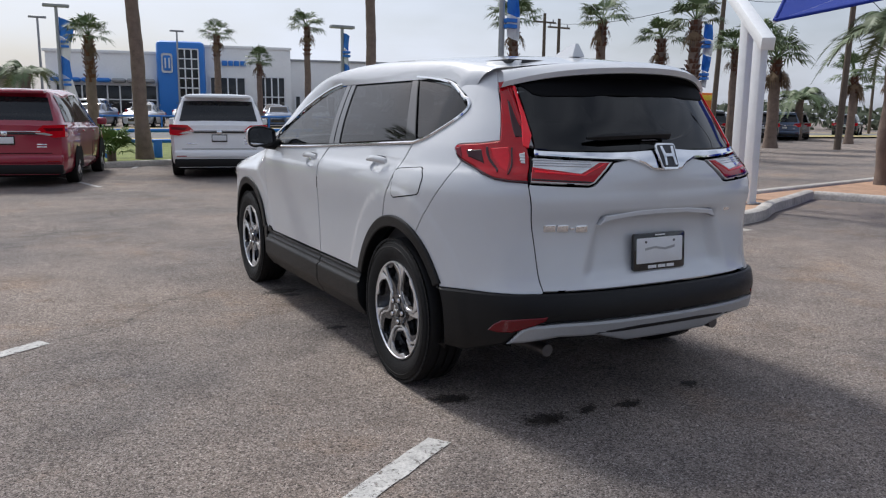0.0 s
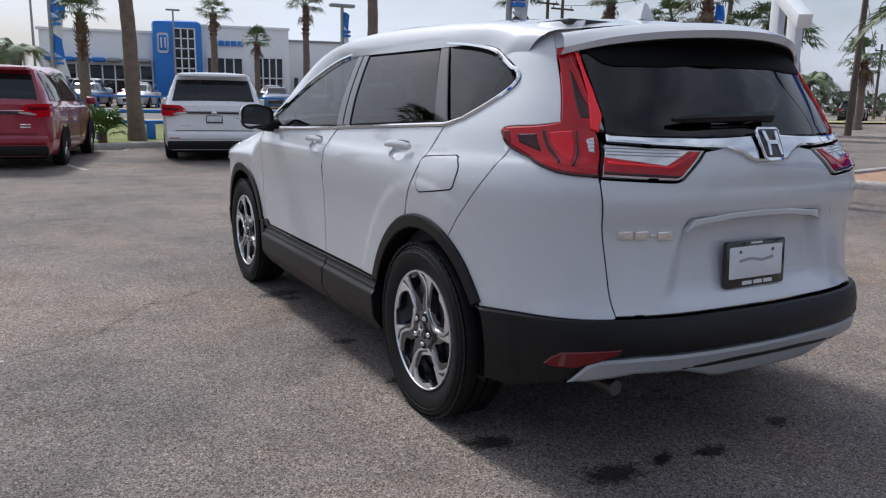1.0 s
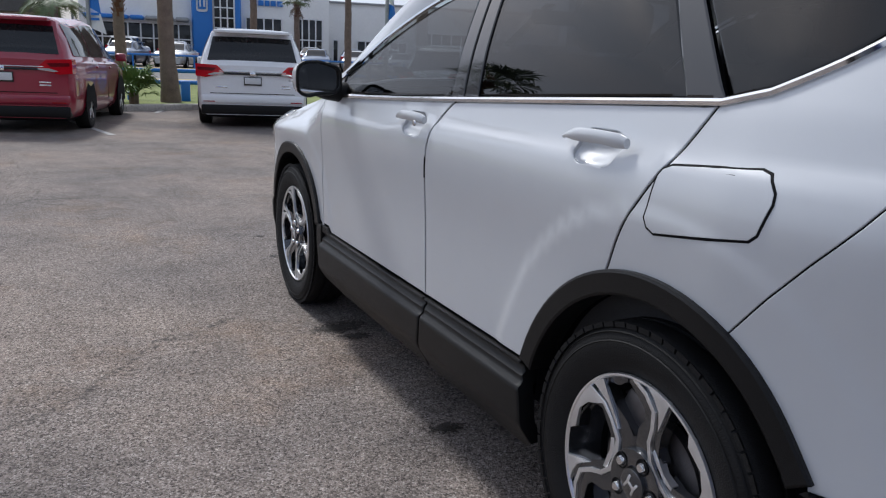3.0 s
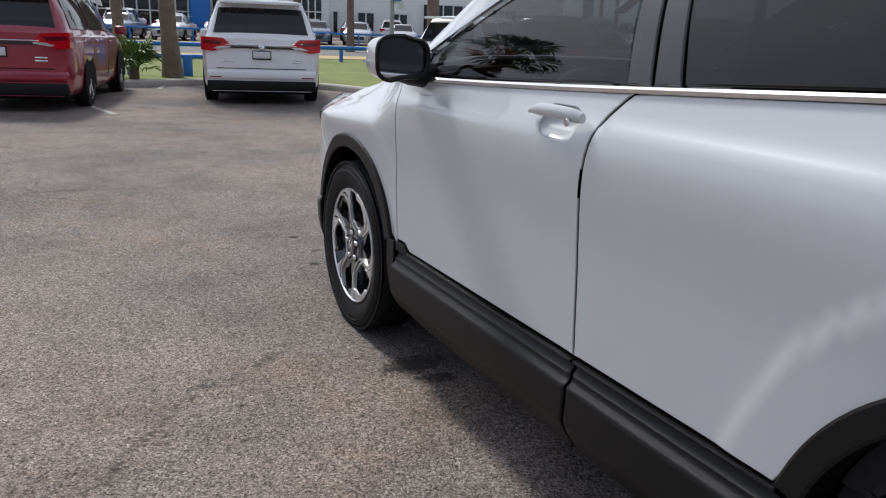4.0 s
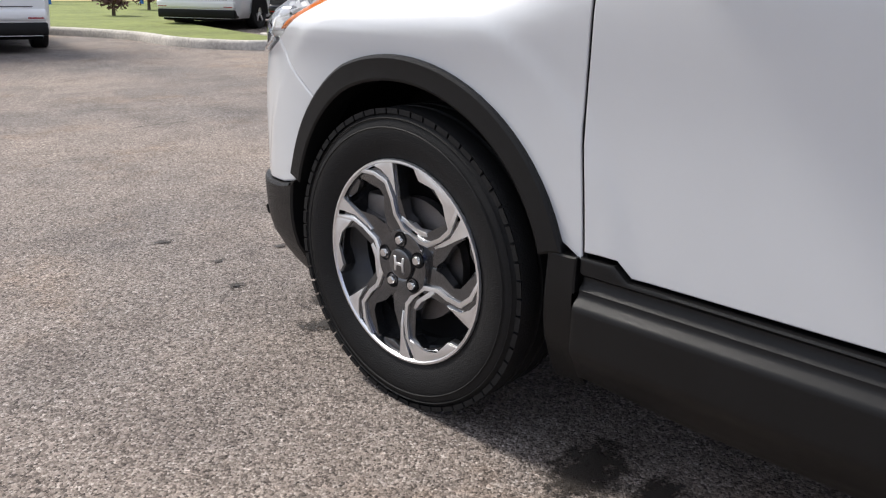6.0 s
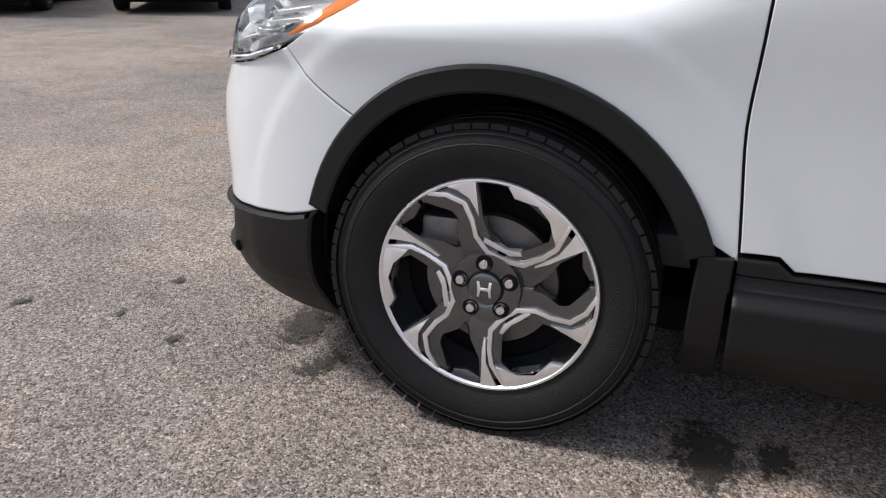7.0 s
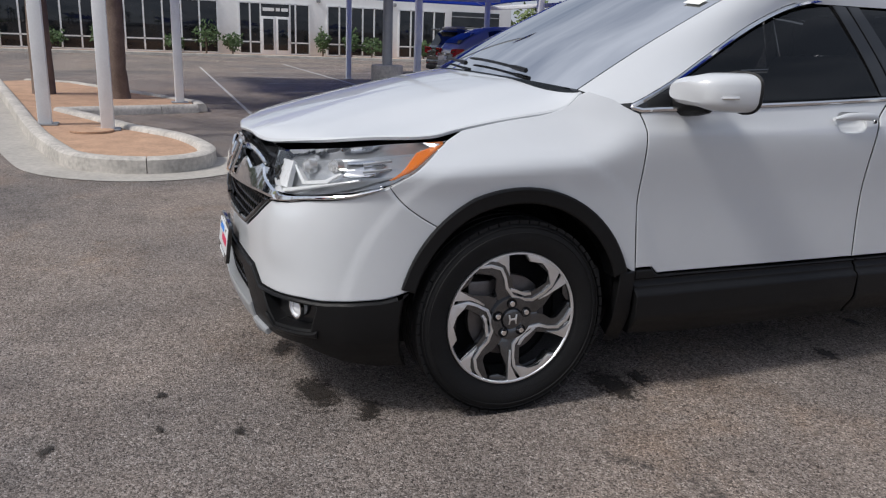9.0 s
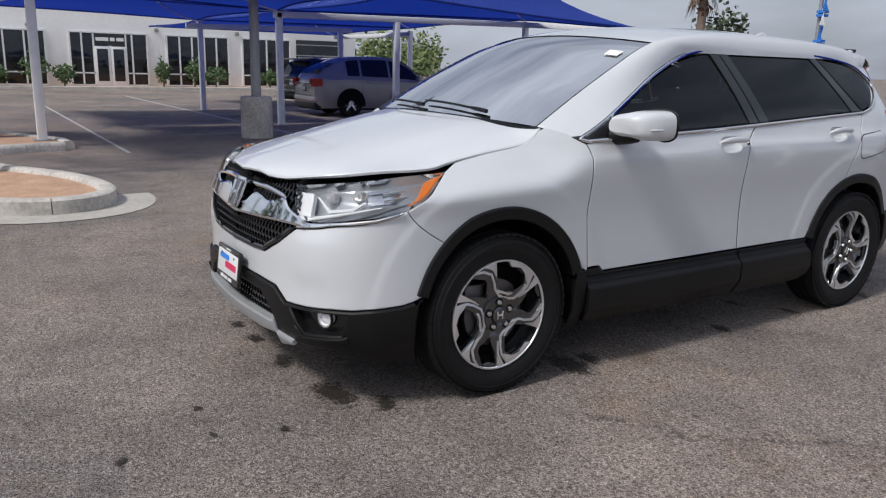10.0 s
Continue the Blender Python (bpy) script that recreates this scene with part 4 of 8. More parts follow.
# headlamps
head = curve2([(2.60, 0.908), (2.45, 0.926), (2.25, 0.945), (2.07, 0.958), (1.90, 0.971), (1.70, 0.979), (1.606, 0.983)], 3) + [(1.70, 0.937), (1.79, 0.891), (1.872, 0.852)] + curve2([(2.03, 0.822), nose_q(0.738, 0.799), nose_q(0.66, 0.787), nose_q(0.575, 0.782)], 3) + [nose_q(0.49, 0.840)]
for side in ("", "right"):
    bowl = panel("headlamp", shell, head, REFLECTOR, car, "clear headlamp with chrome reflectors", lift=-0.055, depth=0.012, mirror=side, step=0.03)
    panel("lamp_cover", shell, head, LENS_COVER, bowl, "clear lamp cover", lift=0.003, depth=0.062, mirror=side, step=0.03).visible_shadow = False
    panel("amber_lens", shell, [(1.622, 0.979), (1.70, 0.970), (1.765, 0.955), (1.885, 0.866), (1.86, 0.866), (1.79, 0.902)], AMBER, bowl, "amber side lens", lift=-0.006, depth=0.01, mirror=side, step=0.025)
    panel("light_guide", shell, [(2.456, 0.802), (2.25, 0.836), (2.021, 0.868), (2.012, 0.858), (2.24, 0.822), (2.44, 0.786)], LED_WHITE, bowl, "white light guide", lift=-0.008, depth=0.03, mirror=side, step=0.02)
    panel("light_guide", shell, [(2.450, 0.886), (2.426, 0.888), (2.324, 0.844), (2.204, 0.858), (2.135, 0.891), (2.117, 0.884), (2.182, 0.843), (2.330, 0.827)], LED_WHITE, bowl, "white light guide", lift=-0.014, depth=0.02, mirror=side, step=0.02, rim=0.002)
    for zz in (0.912, 0.934):
        panel("lamp_rib", shell, [(2.02, zz - 0.01), (1.88, zz + 0.004), (1.88, zz + 0.0065), (2.02, zz - 0.007)], BEZEL, bowl, mirror=side, lift=-0.02, step=0.03, depth=0.01, rim=0.0008, gap=0.0004)
    panel("reflector", shell, [(2.13, 0.868), (1.99, 0.884), (1.90, 0.935), (1.98, 0.948), (2.12, 0.938)], CHROME, bowl, "bright square reflector", lift=-0.034, depth=0.01, mirror=side, step=0.03)
    panel("lamp_bezel", shell, [(2.56, 0.80), (2.44, 0.80), (2.48, 0.90), (2.58, 0.895)], LED_WHITE, bowl, "pale inner bezel", lift=-0.020, depth=0.02, mirror=side, step=0.03)
    for x, z, r in ((0.66, 0.880, 0.022), (0.775, 0.895, 0.020)):
        p, n = shell(*nose_q(x, z))
        pr = part("projector", lathe_bm([(-0.03, r * 1.2), (-0.005, r * 1.15), (-0.004, r), (0.008, r * 0.75), (0.013, 0.0)], 20), LAMP_CLEAR, bowl, "round projector lens")
        sg = -1 if side else 1
        pr.matrix_world = Matrix.Translation((sg * (p - n * 0.03).x, (p - n * 0.03).y, p.z)) @ Vector((sg * n.x * 0.5, n.y, 0)).to_track_quat("X", "Z").to_matrix().to_4x4()

# bonnet
hood_mid = spline((0.9, 1.05, 1.2, 1.5, 1.75, 1.93, 2.03, 2.11, 2.17), (1.19, 1.185, 1.167, 1.115, 1.058, 1.012, 0.984, 0.954, 0.922))
hood_fall = spline((1.0, 1.15, 1.35, 1.55, 1.8, 2.2), (0.030, 0.038, 0.062, 0.090, 0.098, 0.10))


hood_side = spline((1.0, 1.045, 1.10, 1.187, 1.329, 1.515, 1.60, 1.74, 1.90, 2.03, 2.115), (0.760, 0.772, 0.785, 0.780, 0.767, 0.752, 0.748, 0.69, 0.595, 0.44, 0.25))
hood_edge_z = spline((1.0, 1.045, 1.10, 1.187, 1.329, 1.515, 1.60, 1.74, 1.90, 2.03, 2.115), (1.160, 1.148, 1.103, 1.072, 1.050, 1.013, 0.993, 0.983, 0.964, 0.936, 0.926))


def hood_base(x, y):
    return hood_mid(y) - hood_fall(y) * (abs(x) / 0.75) ** 2.2 + 0.012 * (smooth_step(abs(x), 0.62, 0.42) - 0.6)


def hood_at(x, y):
    xe = hood_side(y)
    return Vector((x, y, hood_base(x, y) + (hood_edge_z(y) - hood_base(xe, y)) * min(1.15, abs(x) / xe) ** 6))


def hood(x, y):
    d = 0.01
    n = (hood_at(x + d, y) - hood_at(x - d, y)).cross(hood_at(x, y + d) - hood_at(x, y - d))
    return hood_at(x, y), n.normalized()


edge_l = curve2([(-0.770, 1.045), (-0.785, 1.10), (-0.780, 1.187), (-0.767, 1.329), (-0.752, 1.515), (-0.748, 1.60), (-0.69, 1.74), (-0.595, 1.90), (-0.44, 2.03), (-0.25, 2.115), (0.0, 2.150)], 4)
cowl = curve2([(-0.770, 1.045), (-0.71, 1.068), (-0.5, 1.135), (-0.25, 1.165), (0.0, 1.175)], 4)
hood_line2 = edge_l + [(-x, y) for x, y in edge_l[::-1][1:]] + [(-x, y) for x, y in cowl[1:]] + cowl[::-1][1:-1]
panel("bonnet", hood, hood_line2, PAINT_WHITE, car, step=0.045, depth=0.014, rim=0.006)
panel("cowl", hood, [(-0.74, 1.07), (-0.5, 1.14), (0, 1.18), (0.5, 1.14), (0.74, 1.07), (0.72, 0.98), (0.45, 1.03), (0, 1.06), (-0.45, 1.03), (-0.72, 0.98)], CLADDING, car, "black cowl panel", lift=-0.022, depth=0.02)
panel("under_bonnet", hood, [(-0.74, 1.1), (0.74, 1.1), (0.74, 1.5), (0.52, 1.92), (0.0, 2.10), (-0.52, 1.92), (-0.74, 1.5)], BLACK, car, lift=-0.05, depth=0.02)

# roof, windscreen and the frame between them and the side windows
EDGE_S = (0, 1, 2, 3, 4, 5, 6, 7, 8)
edge_x = spline(EDGE_S, (0.752, 0.728, 0.698, 0.664, 0.628, 0.602, 0.595, 0.588, 0.575))
edge_y = spline(EDGE_S, (1.05, 0.77, 0.51, 0.27, -0.08, -0.52, -1.00, -1.45, -1.77))
edge_z = spline(EDGE_S, (1.150, 1.310, 1.442, 1.541, 1.600, 1.617, 1.608, 1.580, 1.534))
roof_crown = spline(EDGE_S, (0.03, 0.035, 0.04, 0.042, 0.045, 0.045, 0.042, 0.038, 0.034))
roof_bow = spline(EDGE_S, (0.13, 0.13, 0.125, 0.115, 0.06, 0.0, 0.0, -0.07, -0.17))


def top_at(u, s):
    k = 1 - u * u
    return Vector((edge_x(s) * u, edge_y(s) + roof_bow(s) * k, edge_z(s) + roof_crown(s) * k))


def top(u, s):
    d = 0.02
    n = (top_at(u + d, s) - top_at(u - d, s)).cross(top_at(u, s - d) - top_at(u, s + d))
    return top_at(u, s), n.normalized()


def grid_part(name, f, us, vs, material, parent, label="", drop=0.0, flip=False):
    verts, faces = [f(u, v) for v in vs for u in us], []
    w = len(us)
    for j in range(len(vs) - 1):
        for i in range(w - 1):
            q = (j * w + i, j * w + i + 1, (j + 1) * w + i + 1, (j + 1) * w + i)
            faces.append(q[::-1] if flip else q)
    return mesh_of(name, verts, faces, material, parent, label)


screen = grid_part("windscreen", lambda u, s: top(u, s)[0] - top(u, s)[1] * 0.004, np.linspace(-0.985, 0.985, 25), np.linspace(0.02, 3.0, 25), GLASS_SCREEN, car, "clear windscreen with a blue tint")
screen.visible_shadow = False
for u0, u1, s0, s1 in ((-1.0, -0.95, 0.0, 3.06), (0.95, 1.0, 0.0, 3.06), (-0.95, 0.95, 2.93, 3.06)):
    grid_part("screen_border", lambda u, s: top(u, s)[0] - top(u, s)[1] * 0.006, np.linspace(u0, u1, 20), np.linspace(s0, s1, 20), GLOSS_BLACK, screen, "black ceramic border")
roof = grid_part("roof", lambda u, s: top(u, s)[0], np.linspace(-1, 1, 33), np.linspace(3.02, 8.0, 40), PAINT_WHITE, car)
frame_y = spline((0, 1, 2, 3, 4, 5, 6, 7, 8), (0.955, 0.60, 0.33, 0.06, -0.20, -0.60, -1.04, -1.43, -1.78))


def win_z(y):
    ys = [p[0] for p in window_line][::-1]
    return float(np.interp(y, ys, [p[1] for p in window_line][::-1]))


def rail(u, s):
    y = frame_y(s)
    a = shell_at(y, min(win_z(y) + 0.012, 1.50) if s < 7.5 else 1.46)
    if s < 0.6:
        a.z = max(a.z, 1.105)
    b = top_at(-1, s)
    c = (a + b) / 2 + Vector((-0.035, 0, 0.040)) * (0.15 + 0.85 * smooth_step(s, 0.3, 2.5))
    return a * (1 - u) ** 2 + c * 2 * u * (1 - u) + b * u * u


for flip in (False, True):
    grid_part("pillar_and_roof_rail", lambda u, s: Vector((rail(u, s).x * (-1 if flip else 1), rail(u, s).y, rail(u, s).z)), np.linspace(0, 1, 9), np.linspace(-0.1, 8, 60), PAINT_WHITE, car, flip=flip)

# spoiler


def spoiler(u, t):
    a = top_at(u, 8.0)
    w = 1 + 0.09 * t
    k = 1 - u * u
    e = abs(u) ** 5
    a = Vector((a.x * (1 + 0.045 * e), a.y, a.z - 0.014 * e))
    lip = Vector((a.x * (1 + 0.025 * t), a.y - 0.045 - 0.095 * k, a.z - 0.030 - 0.022 * e))
    if t <= 1:
        return a.lerp(lip, t) + Vector((0, 0, 0.012 * math.sin(math.pi * t)))
    t -= 1
    under = Vector((a.x * 1.02, a.y + 0.03, a.z - 0.080))
    low = lip + Vector((0, 0.012, -0.024))
    return lip.lerp(low, min(t * 3, 1)) if t < 0.34 else low.lerp(under, (t - 0.34) / 0.66)


grid_part("roof_spoiler", spoiler, np.linspace(-1, 1, 29), [0, 0.2, 0.4, 0.6, 0.8, 0.93, 1.0, 1.12, 1.34, 1.5, 1.75, 2.0], PAINT_WHITE, car, "white roof spoiler over the rear window")
grid_part("spoiler_underside", lambda u, t: spoiler(u * 0.93, 1.36 + 0.62 * t) - Vector((0, 0, 0.006)), np.linspace(-1, 1, 25), (0, 0.5, 1), BLACK, car)
fin = [(0.085, 0.0), (0.04, 0.03), (-0.01, 0.062), (-0.055, 0.082), (-0.075, 0.080), (-0.085, 0.03), (-0.09, 0.0)]
fz = top_at(0, 6.85).z - 0.006
verts, faces = [], []
n = len(fin)
for sx in (-1, 1):
    for y, z in fin:
        verts.append((sx * (0.034 * (1 - z / 0.085) ** 0.7 + 0.004), -1.47 + y, fz + z * 0.82))
for i in range(n - 1):
    faces.append((i, i + 1, n + i + 1, n + i))
faces += [tuple(range(n))[::-1], tuple(range(n, 2 * n))]
mesh_of("aerial_fin", verts, faces, PAINT_WHITE, car, "white shark-fin aerial")

# side windows, pillars and chrome


def win_seg(y0, y1, n=8):
    return [(y, win_z(y) - 0.010) for y in np.linspace(y0, y1, n)]


glass_f = [(0.825, 1.115)] + win_seg(0.80, -0.145, 14) + [(-0.145, win_z(-0.145) - 0.012), (-0.305, belt(-0.3) + 0.018)] + [(y, belt(y) + 0.018) for y in np.linspace(-0.2, 0.80, 10)]
glass_r = win_seg(-0.285, -1.035, 10) + [(-1.30, belt(-1.30) + 0.018)] + [(y, belt(y) + 0.018) for y in np.linspace(-1.2, -0.47, 8)]
glass_q = win_seg(-1.12, -1.70, 8) + [(-1.748, 1.365), (-1.735, 1.34), (-1.62, 1.278), (-1.50, 1.228), (-1.41, 1.205)]
for side in ("", "right"):
    panel("front_door_window", shell, glass_f, GLASS_FRONT, car, "lightly tinted front door window", lift=-0.008, depth=0.006, mirror=side, step=0.05)
    panel("rear_door_window", shell, glass_r, GLASS_PRIVACY, car, "dark tinted rear door window", lift=-0.008, depth=0.006, mirror=side, step=0.05)
    panel("quarter_window", shell, glass_q, GLASS_PRIVACY, car, "dark tinted quarter window", lift=-0.004, depth=0.006, mirror=side, step=0.05)
    panel("door_pillar", shell, [(-0.150, win_z(-0.15)), (-0.222, win_z(-0.222)), (-0.385, belt(-0.385) + 0.014), (-0.305, belt(-0.305) + 0.014)], GLOSS_BLACK, car, "black door pillar", mirror=side, lift=-0.002, depth=0.02)
    panel("door_pillar", shell, [(-0.226, win_z(-0.226)), (-0.295, win_z(-0.295)), (-0.472, belt(-0.472) + 0.014), (-0.389, belt(-0.389) + 0.014)], GLOSS_BLACK, car, "black door pillar", mirror=side, lift=-0.002, depth=0.02)
    panel("door_pillar", shell, [(-1.03, win_z(-1.03)), (-1.105, win_z(-1.105)), (-1.40, belt(-1.40) + 0.012), (-1.295, belt(-1.295) + 0.014)], GLOSS_BLACK, car, "black door pillar", mirror=side, lift=-0.002, depth=0.02)
    panel("mirror_corner", shell, [(0.90, 1.100), (0.825, 1.150), (0.70, 1.19), (0.70, 1.105), (0.86, 1.092)], GLOSS_BLACK, car, "black mirror corner", mirror=side, lift=-0.003, depth=0.02)
    sx = 1 if side else -1
    low = [(0.895, 1.098), (0.86, 1.090)] + [(y, belt(y) + 0.004) for y in np.linspace(0.80, -1.40, 40)] + curve2([(-1.50, 1.216), (-1.64, 1.271), (-1.755, 1.328), (-1.782, 1.368), (-1.74, 1.397)], 4)
    top_l = [(y, win_z(y) + 0.002) for y in np.linspace(-1.70, 0.895, 60)]
    pts = []
    for y, z in low + top_l:
        p, n = shell(y, z)
        pts.append(Vector(((p.x + n.x * 0.002) * (1 if sx < 0 else -1), p.y, p.z)))
    bm = tube_bm(pts + [pts[0]], 0.0085, 6, False)
    part("window_chrome", bm, CHROME, car, "chrome window surround")

# door mirrors
for sx in (-1, 1):
    arm = part("door_mirror", tube_bm([(sx * 0.86, 0.69, 1.110), (sx * 0.95, 0.675, 1.112), (sx * 0.99, 0.665, 1.12)], 0.03, 10, radii=[0.045, 0.034, 0.03]), CLADDING, car, "door mirror with a white cap")
    bm = bmesh.new()
    rings = []
    for k in range(9):
        t = k / 8
        yy = 0.580 + 0.190 * t
        sc = math.sqrt(max(0.0, 1 - (t / 1.02) ** 3.0))
        ring = []
        for j in range(28):
            a = j * math.tau / 28
            cx, cz = math.cos(a), math.sin(a)
            ex = abs(cx) ** 0.55 * (1 if cx > 0 else -1)
            ez = abs(cz) ** 0.55 * (1 if cz > 0 else -1)
            ring.append(bm.verts.new((sx * (1.012 + 0.100 * ex * (0.45 + 0.55 * sc) - 0.01 * t), yy - 0.03 * ex, 1.166 + (0.068 - 0.010 * (ex < 0)) * ez * (0.35 + 0.65 * sc))))
        rings.append(ring)
    for r0, r1 in zip(rings, rings[1:]):
        for j in range(28):
            bm.faces.new((r0[j], r0[(j + 1) % 28], r1[(j + 1) % 28], r1[j]))
    bm.faces.new(rings[-1])
    bmesh.ops.recalc_face_normals(bm, faces=bm.faces)
    keep = bm.copy()
    for b_, up in ((bm, False), (keep, True)):
        bmesh.ops.bisect_plane(b_, geom=list(b_.verts) + list(b_.edges) + list(b_.faces), dist=1e-5, plane_co=(0, 0, 1.136), plane_no=(0.12 * sx, 0, 1), clear_inner=not up, clear_outer=up)
    part("mirror_cap", bm, PAINT_WHITE, arm, "white mirror cap")
    part("mirror_base", keep, CLADDING, arm, "black lower housing")
    rim_pts = []
    for j in range(28):
        a = j * math.tau / 28
        cx, cz = math.cos(a), math.sin(a)
        ex, ez = abs(cx) ** 0.55 * (1 if cx > 0 else -1), abs(cz) ** 0.55 * (1 if cz > 0 else -1)
        rim_pts.append((sx * (1.012 + 0.100 * ex), 0.579 - 0.03 * ex, 1.166 + (0.068 - 0.010 * (ex < 0)) * ez))
    part("mirror_rim", tube_bm(rim_pts + rim_pts[:1], 0.007, 6, False), CLADDING, arm)
    cen = Vector((sx * 1.012, 0.586, 1.165))
    vs = [cen + (Vector(p) - cen) * 0.97 + Vector((0, 0.008, 0)) for p in rim_pts]
    mesh_of("mirror_glass", vs, [tuple(range(28))], CHROME, arm, "mirror glass", False)
    part("turn_signal", tube_bm([(sx * 1.05, 0.712, 1.150), (sx * 1.092, 0.690, 1.152), (sx * 1.116, 0.645, 1.154)], 0.0055, 6), LAMP_CLEAR, arm, "clear turn signal strip")

# dark inner body, wheel housings, cabin
core = [(2.05, 0.3), (1.80, 0.3)] + arc(AXLE, 0.45, 0, 180, 20) + [(0.5, 0.26), (-0.5, 0.26)] + arc(-AXLE, 0.45, 0, 180, 20) + [(-2.2, 0.3), (-2.2, 1.04), (-1.4, 1.10), (0.9, 1.05), (1.4, 0.98), (1.75, 0.83), (2.05, 0.75)]
both_sides("inner_body", shell, core, BLACK, car, lift=-0.045, depth=0.01, step=0.08)
for sx in (-1, 1):
    for yc in (AXLE, -AXLE):
        verts, faces = [], []
        for k in range(25):
            a = radians(2 + 176 * k / 24)
            for x in (0.885, 0.60, 0.55):
                r = 0.425 if x > 0.56 else 0.10
                verts.append((sx * x, yc + r * math.cos(a), WHEEL_Z + r * math.sin(a)))
        for k in range(24):
            for j in range(2):
                faces.append((k * 3 + j, k * 3 + j + 1, k * 3 + j + 4, k * 3 + j + 3))
        mesh_of("wheel_housing", verts, faces, BLACK, car, "black wheel housing")
part("underbody", box_bm(-0.70, -1.60, 0.22, 0.70, 1.85, 0.32, 0.03), BLACK, car, "dark underbody")
part("exhaust_pipe", tube_bm([(-0.52, -1.8, 0.29), (-0.52, -2.00, 0.30), (-0.52, -2.07, 0.300)], 0.028, 14), STEEL, car, "steel exhaust pipe")
part("exhaust_pipe", tube_bm([(0.52, -1.8, 0.29), (0.52, -2.00, 0.30), (0.52, -2.07, 0.300)], 0.028, 14), STEEL, car, "steel exhaust pipe")
cab = part("cabin_floor", box_bm(-0.80, -2.0, 0.42, 0.80, 1.0, 0.50, 0.02), INTERIOR, car, "dark cabin floor")
part("dashboard", box_bm(-0.76, 0.52, 0.80, 0.76, 1.02, 1.075, 0.06, 3), INTERIOR, car, "dark dashboard")
for sx in (-1, 1):
    part("door_card", box_bm(sx * 0.80 - 0.02, -1.4, 0.5, sx * 0.80 + 0.02, 0.9, 1.06, 0.01), INTERIOR, car)
for x, y in ((-0.37, -0.05), (0.37, -0.05), (-0.40, -0.95), (0.02, -0.95), (0.42, -0.95)):
    s = part("seat", box_bm(x - 0.24, y - 0.25, 0.55, x + 0.24, y + 0.30, 0.74, 0.06, 3), SEAT, car, "grey cloth seat")
    bm = box_bm(-0.23, -0.07, 0, 0.23, 0.07, 0.60, 0.05, 3)
    bk = part("backrest", bm, SEAT, s)
    bk.matrix_basis = pose(x, y - 0.24, 0.70, 14, 0, 0)
    hr = part("headrest", box_bm(-0.13, -0.05, 0.0, 0.13, 0.05, 0.17, 0.045, 3), SEAT, s)
    hr.matrix_basis = pose(x, y - 0.40, 1.30, 10, 0, 0)
st = part("steering_wheel", lathe_bm([(0.0, 0.175), (0.012, 0.182), (0.0, 0.193), (-0.012, 0.182), (0.0, 0.175)], 32, "Z"), INTERIOR, car, "dark steering wheel")
st.matrix_basis = pose(-0.37, 0.42, 0.98, 62, 0, 0)
part("wheel_spoke", box_bm(-0.18, -0.025, -0.01, 0.18, 0.025, 0.01, 0.008), INTERIOR, st)
part("interior_mirror", box_bm(-0.12, 0.40, 1.43, 0.12, 0.43, 1.49, 0.012), BLACK, car, "dark interior mirror")
part("roof_lining", box_bm(-0.55, -1.75, 1.555, 0.55, 0.05, 1.575, 0.005), INTERIOR, car)
stk = grid_part("windscreen_sticker", lambda u, s: top(u, s)[0] + top(u, s)[1] * 0.002, np.linspace(-0.93, -0.83, 4), np.linspace(2.2, 2.42, 4), PAPER, screen, "small white registration sticker")
grid_part("window_label", lambda u, s: top(u, s)[0] - top(u, s)[1] * 0.012, np.linspace(0.02, 0.10, 4), np.linspace(1.1, 2.5, 8), PAPER, screen, "pale paper strip inside the windscreen")
for x0, x1, s in ((-0.60, 0.10, 0.12), (0.05, 0.68, 0.10)):
    pts = [top_at(u, s + 0.10 * math.sin((u - x0) * 2.2))[:] for u in np.linspace(x0, x1, 14)]
    pts = [(p[0], p[1] + 0.008, p[2] + 0.012) for p in pts]
    part("front_wiper", tube_bm(pts, 0.006, 6, radii=[0.010] * 3 + [0.006] * 10 + [0.003]), CLADDING, car, "black windscreen wiper")

# wheels


